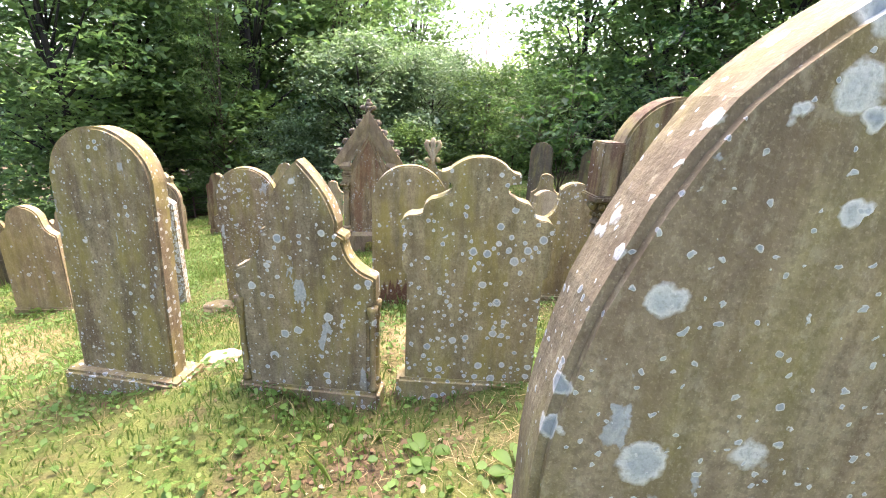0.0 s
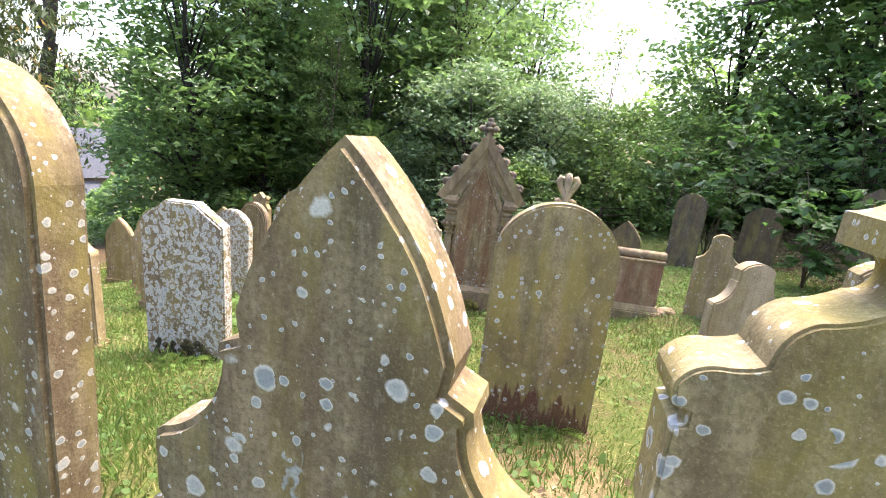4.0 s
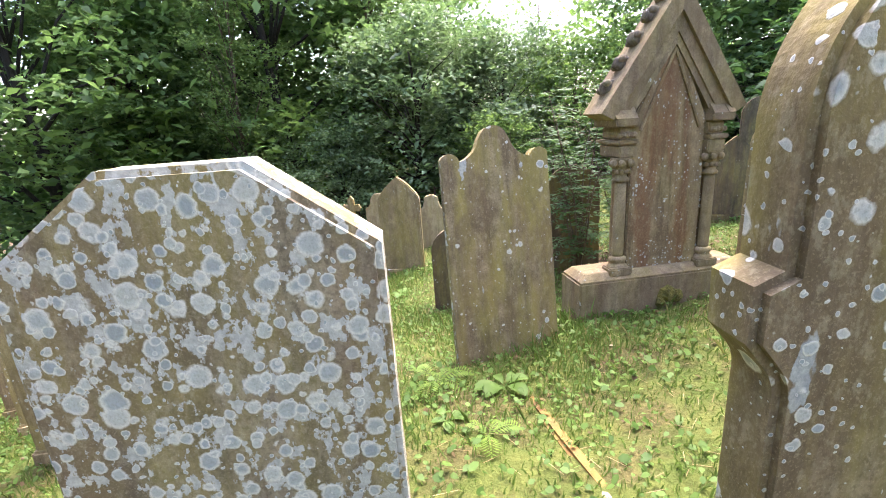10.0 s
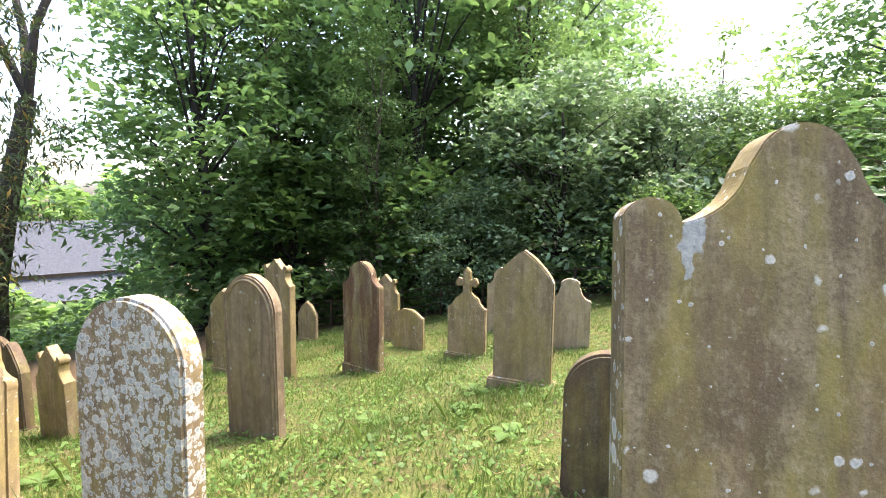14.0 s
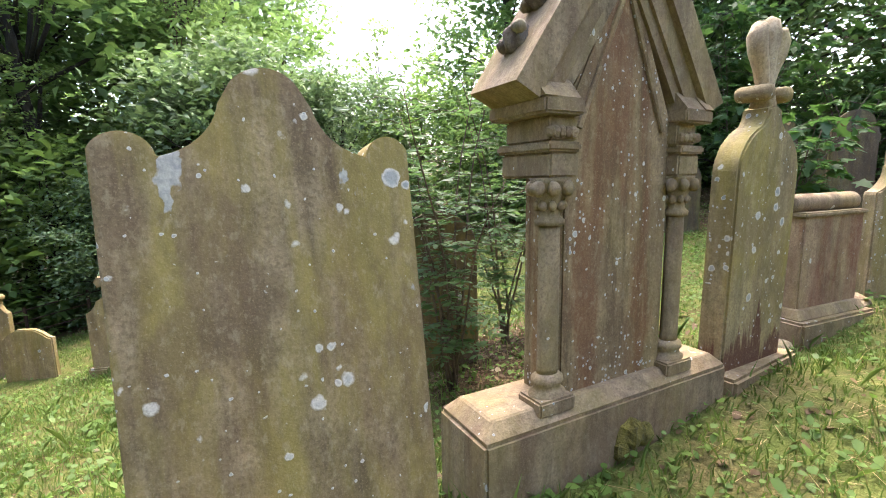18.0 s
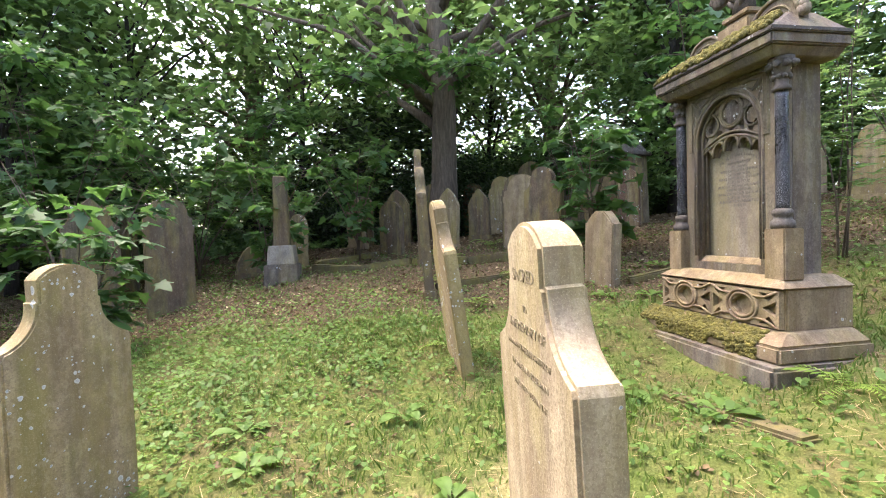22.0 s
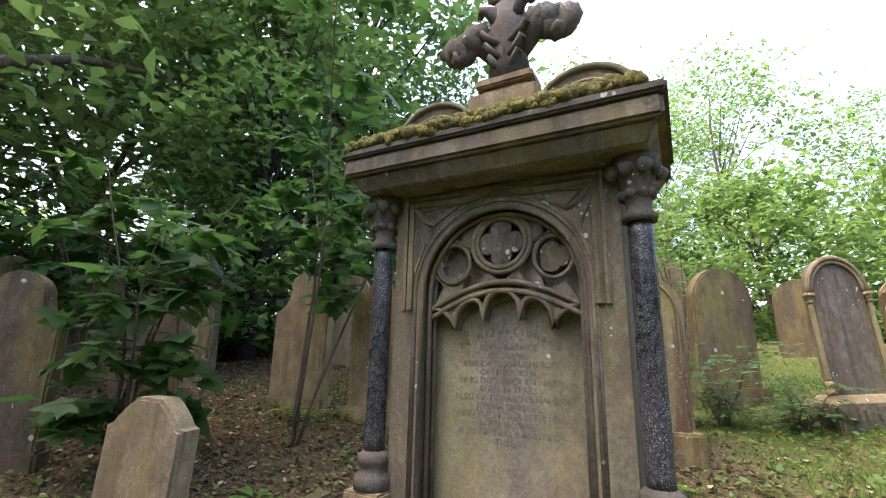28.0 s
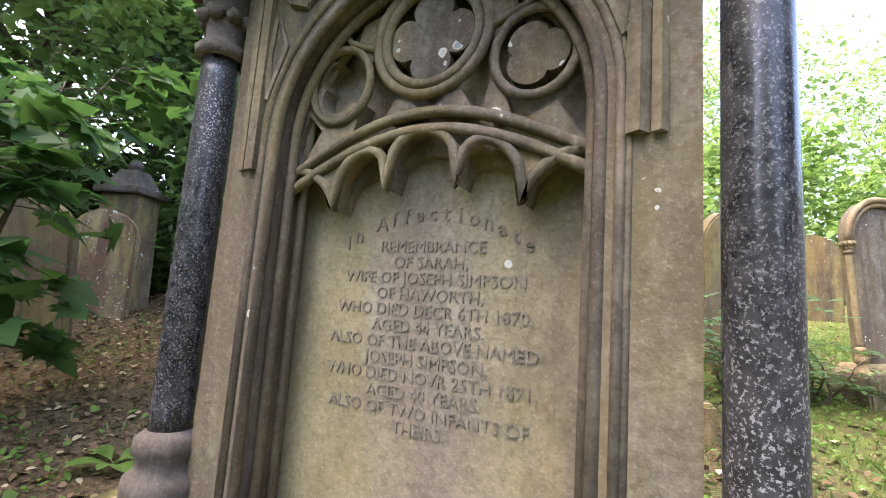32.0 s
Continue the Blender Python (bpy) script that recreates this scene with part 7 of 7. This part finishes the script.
def ledger():
    """A flat grave slab inside a low kerb, with a leaning foot stone."""
    x, y = -4.1, 2.12
    top = thing("ledger_slab", pose(x, y, gz(x, y) + 0.02, 4, 3, 28), "flat coffin-shaped grave slab grown over with moss and straw", "grave slab")
    bm = bmesh.new()
    pts = [(-0.9, -0.22), (-0.3, -0.34), (0.75, -0.26), (0.86, -0.12), (0.86, 0.12), (0.75, 0.26), (-0.3, 0.34), (-0.9, 0.22)]
    f = bm.faces.new([bm.verts.new((a, b, 0.0)) for a, b in pts])
    out = bmesh.ops.extrude_face_region(bm, geom=[f])
    bmesh.ops.translate(bm, verts=[v for v in out["geom"] if isinstance(v, bmesh.types.BMVert)], vec=(0, 0, 0.10))
    bmesh.ops.bevel(bm, geom=bm.edges[:], offset=0.02, segments=2, affect='EDGES', clamp_overlap=True)
    part("slab", bm, MOSSY_TAN, top, "straw-coloured mossy slab").scale = (0.72, 0.72, 0.4)
    headstone("round", -4.07, 2.38, 0.22, 0.36, STONE_PALE, "small pale foot stone beside a grave slab", -25, 0.07)
    kerb(-5.6, 1.89, -4.85, 1.88, 0.14, 0.10, MOSSY, "mossy kerb of a grave beside the yew", 21)
    kerb(-5.33, 1.42, -4.54, 1.4, 0.14, 0.08, MOSSY, "mossy kerb of a grave beside the yew", 22)


ledger()


# ---- fence along the north edge ----
def fence():
    top = thing("wire_fence", pose(-4.2, 15.8, 0), "low dark iron fence along the churchyard edge", "fence")
    xs = np.linspace(-6.0, 6.0, 13)
    for x in xs:
        g = gz(-4.2 + x, 15.8)
        part("post", box_bm(x - 0.022, x + 0.022, -0.022, 0.022, g - 0.2, g + 0.78, 0.004), IRON, top)
    for a, b in zip(xs, xs[1:]):
        ga, gb = gz(-4.2 + a, 15.8), gz(-4.2 + b, 15.8)
        for h in (0.30, 0.52, 0.72):
            part("rail", tube_between((a, 0, ga + h), (b, 0, gb + h), 0.011), IRON, top)


fence()


# ---- column monument and urn in the far rows ----
def ringed_pillar(x, y):
    top = thing("columned_narrow_headstone", stone_pose(x, y, 40, 5, -6), "narrow pointed headstone with a ringed corner column on an orange-stained base", "headstone")
    part("base", box_bm(-0.27, 0.27, -0.15, 0.15, -0.2, 0.10, 0.015), ORANGE, top, "orange-stained base")
    part("slab", slab_bm(outline([(0.20, 0.08), (0.20, 0.62), (0.225, 0.66), (0.225, 0.80), (0.12, 1.02, -0.12), (0.11, 1.06), (0, 1.20, 0.12)]), 0.12, 0.012), STONE_BUFF, top)
    for s in (-1, 1):
        part("corner_column", lathe_bm([(0.042, 0.10), (0.046, 0.14), (0.030, 0.17), (0.028, 0.34), (0.040, 0.36), (0.030, 0.39), (0.027, 0.58), (0.044, 0.62), (0.048, 0.67)], 14, s * 0.215, 0.0), STONE_DARK, top, smooth=True)


ringed_pillar(-7.0, 9.05)


def urn(x, y, z):
    ob = part("urn_finial", lathe_bm([(0.06, 0), (0.07, 0.02), (0.03, 0.05), (0.04, 0.09), (0.085, 0.17), (0.095, 0.24), (0.06, 0.29), (0.07, 0.31), (0.03, 0.36), (0.01, 0.40)], 16), STONE_DARK, None, "", pose(x, y, z), smooth=True)
    tagged(ob, "carved stone urn on a round headstone", "urn")


urn(-8.9, 7.05, gz(-8.9, 7.05) + 1.18)
pr = thing("round_pillar", stone_pose(-9.6, 8.0, 0), "plain round stone post with a flat cap beside the conifer", "pillar")
part("shaft", lathe_bm([(0.09, -0.2), (0.09, 0.1), (0.075, 0.14), (0.07, 1.05), (0.09, 1.08)], 14), STONE_GREY, pr, smooth=True)
part("cap", lathe_bm([(0.14, 1.08), (0.16, 1.10), (0.16, 1.14), (0.10, 1.16)], 14), STONE_PALE, pr, smooth=True)


# ---- obelisk with a dark cap among the crowded stones ----
def capped_monument(x, y, turn):
    top = thing("capped_monument", stone_pose(x, y, turn), "dark square monument with a stepped cap among crowded stones", "monument")
    part("body", frustum_bm(-0.22, 0.22, -0.2, 0.2, -0.2, 1.15, 0.03, 0.03), STONE_DARK, top)
    part("cornice", box_bm(-0.25, 0.25, -0.23, 0.23, 1.15, 1.22, 0.012), STONE_SOOT, top)
    part("cap", frustum_bm(-0.2, 0.2, -0.18, 0.18, 1.22, 1.42, 0.1, 0.09), STONE_SOOT, top)
    part("knob", knob_bm([(0, 0, 1.47, 0.07)], 3), STONE_SOOT, top, smooth=True)


capped_monument(8.6, 4.4, -140)
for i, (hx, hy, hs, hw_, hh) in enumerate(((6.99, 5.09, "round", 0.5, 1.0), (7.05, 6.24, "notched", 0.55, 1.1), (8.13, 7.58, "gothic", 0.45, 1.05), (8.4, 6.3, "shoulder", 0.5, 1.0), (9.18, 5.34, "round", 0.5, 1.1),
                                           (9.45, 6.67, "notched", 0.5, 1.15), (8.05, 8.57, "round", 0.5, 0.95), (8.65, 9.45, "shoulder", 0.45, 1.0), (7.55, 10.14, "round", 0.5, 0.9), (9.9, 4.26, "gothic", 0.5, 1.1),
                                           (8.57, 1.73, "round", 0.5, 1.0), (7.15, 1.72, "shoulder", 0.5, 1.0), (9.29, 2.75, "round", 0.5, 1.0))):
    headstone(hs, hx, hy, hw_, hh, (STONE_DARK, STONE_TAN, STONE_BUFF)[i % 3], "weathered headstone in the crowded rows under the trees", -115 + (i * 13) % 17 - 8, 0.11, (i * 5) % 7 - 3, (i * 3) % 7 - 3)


# ---- bare-branched tree by the church ----
def bare_tree(x, y, seed):
    rng = np.random.RandomState(seed)
    top = thing("bare_tree", pose(x, y, gz(x, y)), "dark twin-trunked tree with bare forking branches", "tree")
    pts = []

    def grow(bm, p, d, r, L, depth):
        path, radii = [p], [r]
        for i in range(3):
            d = (d + Vector(rng.normal(size=3) * 0.16) + Vector((0, 0, 0.05))).normalized()
            p = p + d * (L / 3)
            path.append(p)
            radii.append(r * (1 - 0.13 * (i + 1)))
        add_tube(bm, path, radii, 7 if depth < 2 else 4, False)
        if depth >= 3:
            pts.append(p)
        if depth < 5:
            for _ in range(3):
                side = Vector(rng.normal(size=3) * (1, 1, 0.4))
                grow(bm, p, (d + side * (0.28 if depth < 1 else 0.55)).normalized(), radii[-1] * 0.60, L * rng.uniform(0.5, 0.8), depth + 1)

    for s in (-1, 1):
        bm = bmesh.new()
        grow(bm, Vector((s * 0.35, 0, -0.3)), Vector((s * 0.10, 0, 1)), 0.30, 7.0, 0)
        part("trunk", bm, BARK_DARK, top, "dark trunk with forking limbs", smooth=True)
    cl = np.array([tuple(q) for q in pts])
    me = leaf_cards("thin_foliage", clump_points(rng, cl[rng.permutation(len(cl))[:170]], 26, 0.5), 0.2, seed)
    put_mesh("thin_foliage", me, LEAF_MID, top)


bare_tree(-17.0, 12.4, 601)


# ---- the church beyond the trees ----
def church():
    walls = plain_mat("church_gritstone", (0.075, 0.057, 0.037), (0.16, 0.125, 0.085), 3.0, 0.9, 0, 0.5, 0.02)
    slate = plain_mat("church_slate", (0.035, 0.038, 0.040), (0.075, 0.08, 0.083), 5.0, 0.95, 0, 0.4, 0.02)
    glass = plain_mat("dark_leaded_glass", (0.02, 0.022, 0.026), (0.05, 0.05, 0.055), 20.0, 0.2)
    top = thing("church", pose(-56, 32, gz(-56, 32) - 0.2, 0, 0, 54), "stone church with a pale slate roof and pointed windows", "church")
    part("nave_wall", box_bm(-11, 11, -5, 5, 0, 5.2, 0.03), walls, top)
    bm = bmesh.new()
    a = [bm.verts.new(v) for v in ((-11.3, -5.4, 5.1), (11.3, -5.4, 5.1), (11.3, 0, 9.6), (-11.3, 0, 9.6), (-11.3, 5.4, 5.1), (11.3, 5.4, 5.1))]
    for q in ((0, 1, 2, 3), (3, 2, 5, 4), (0, 3, 4), (1, 5, 2), (0, 4, 5, 1)):
        bm.faces.new([a[i] for i in q])
    part("roof", bm, slate, top, "pale slate roof")
    part("aisle_wall", box_bm(-10, 10, -8, -5, 0, 3.2, 0.03), walls, top)
    bm = bmesh.new()
    a = [bm.verts.new(v) for v in ((-10.3, -8.4, 3.1), (10.3, -8.4, 3.1), (10.3, -4.98, 4.7), (-10.3, -4.98, 4.7), (-10.3, -4.98, 3.1), (10.3, -4.98, 3.1))]
    for q in ((0, 1, 2, 3), (0, 3, 4), (1, 5, 2), (3, 2, 5, 4), (0, 4, 5, 1)):
        bm.faces.new([a[i] for i in q])
    part("aisle_roof", bm, slate, top, "pale slate lean-to roof")
    for i in range(6):
        x = -8.2 + 3.3 * i
        bm = plate_bm([(px * 0.55 + x, pz * 1.0) for px, pz in arch_loop(1.0, 0.9, 2.0)], [], 0.14, -8.06)
        part("window", bm, glass, top, "pointed window with dark glass")
        part("buttress", frustum_bm(x + 1.35, x + 1.95, -8.7, -8.0, 0, 2.7, 0.0, 0.25, 0.02), walls, top)
    part("tower", box_bm(-16, -11.02, -3, 3, 0, 13, 0.04), walls, top, "square stone tower")
    part("tower_parapet", box_bm(-16.2, -10.9, -3.2, 3.2, 13, 13.6, 0.04), walls, top)
    part("porch", box_bm(8.2, 10.8, -10.6, -8.4, 0, 2.6, 0.03), walls, top)
    bm = bmesh.new()
    a = [bm.verts.new(v) for v in ((8.0, -10.8, 2.55), (11, -10.8, 2.55), (9.5, -10.8, 3.9), (8.0, -8.3, 2.55), (11, -8.3, 2.55), (9.5, -8.3, 3.9))]
    for q in ((0, 1, 2), (3, 5, 4), (0, 2, 5, 3), (1, 4, 5, 2), (0, 3, 4, 1)):
        bm.faces.new([a[i] for i in q])
    part("porch_roof", bm, slate, top)


church()
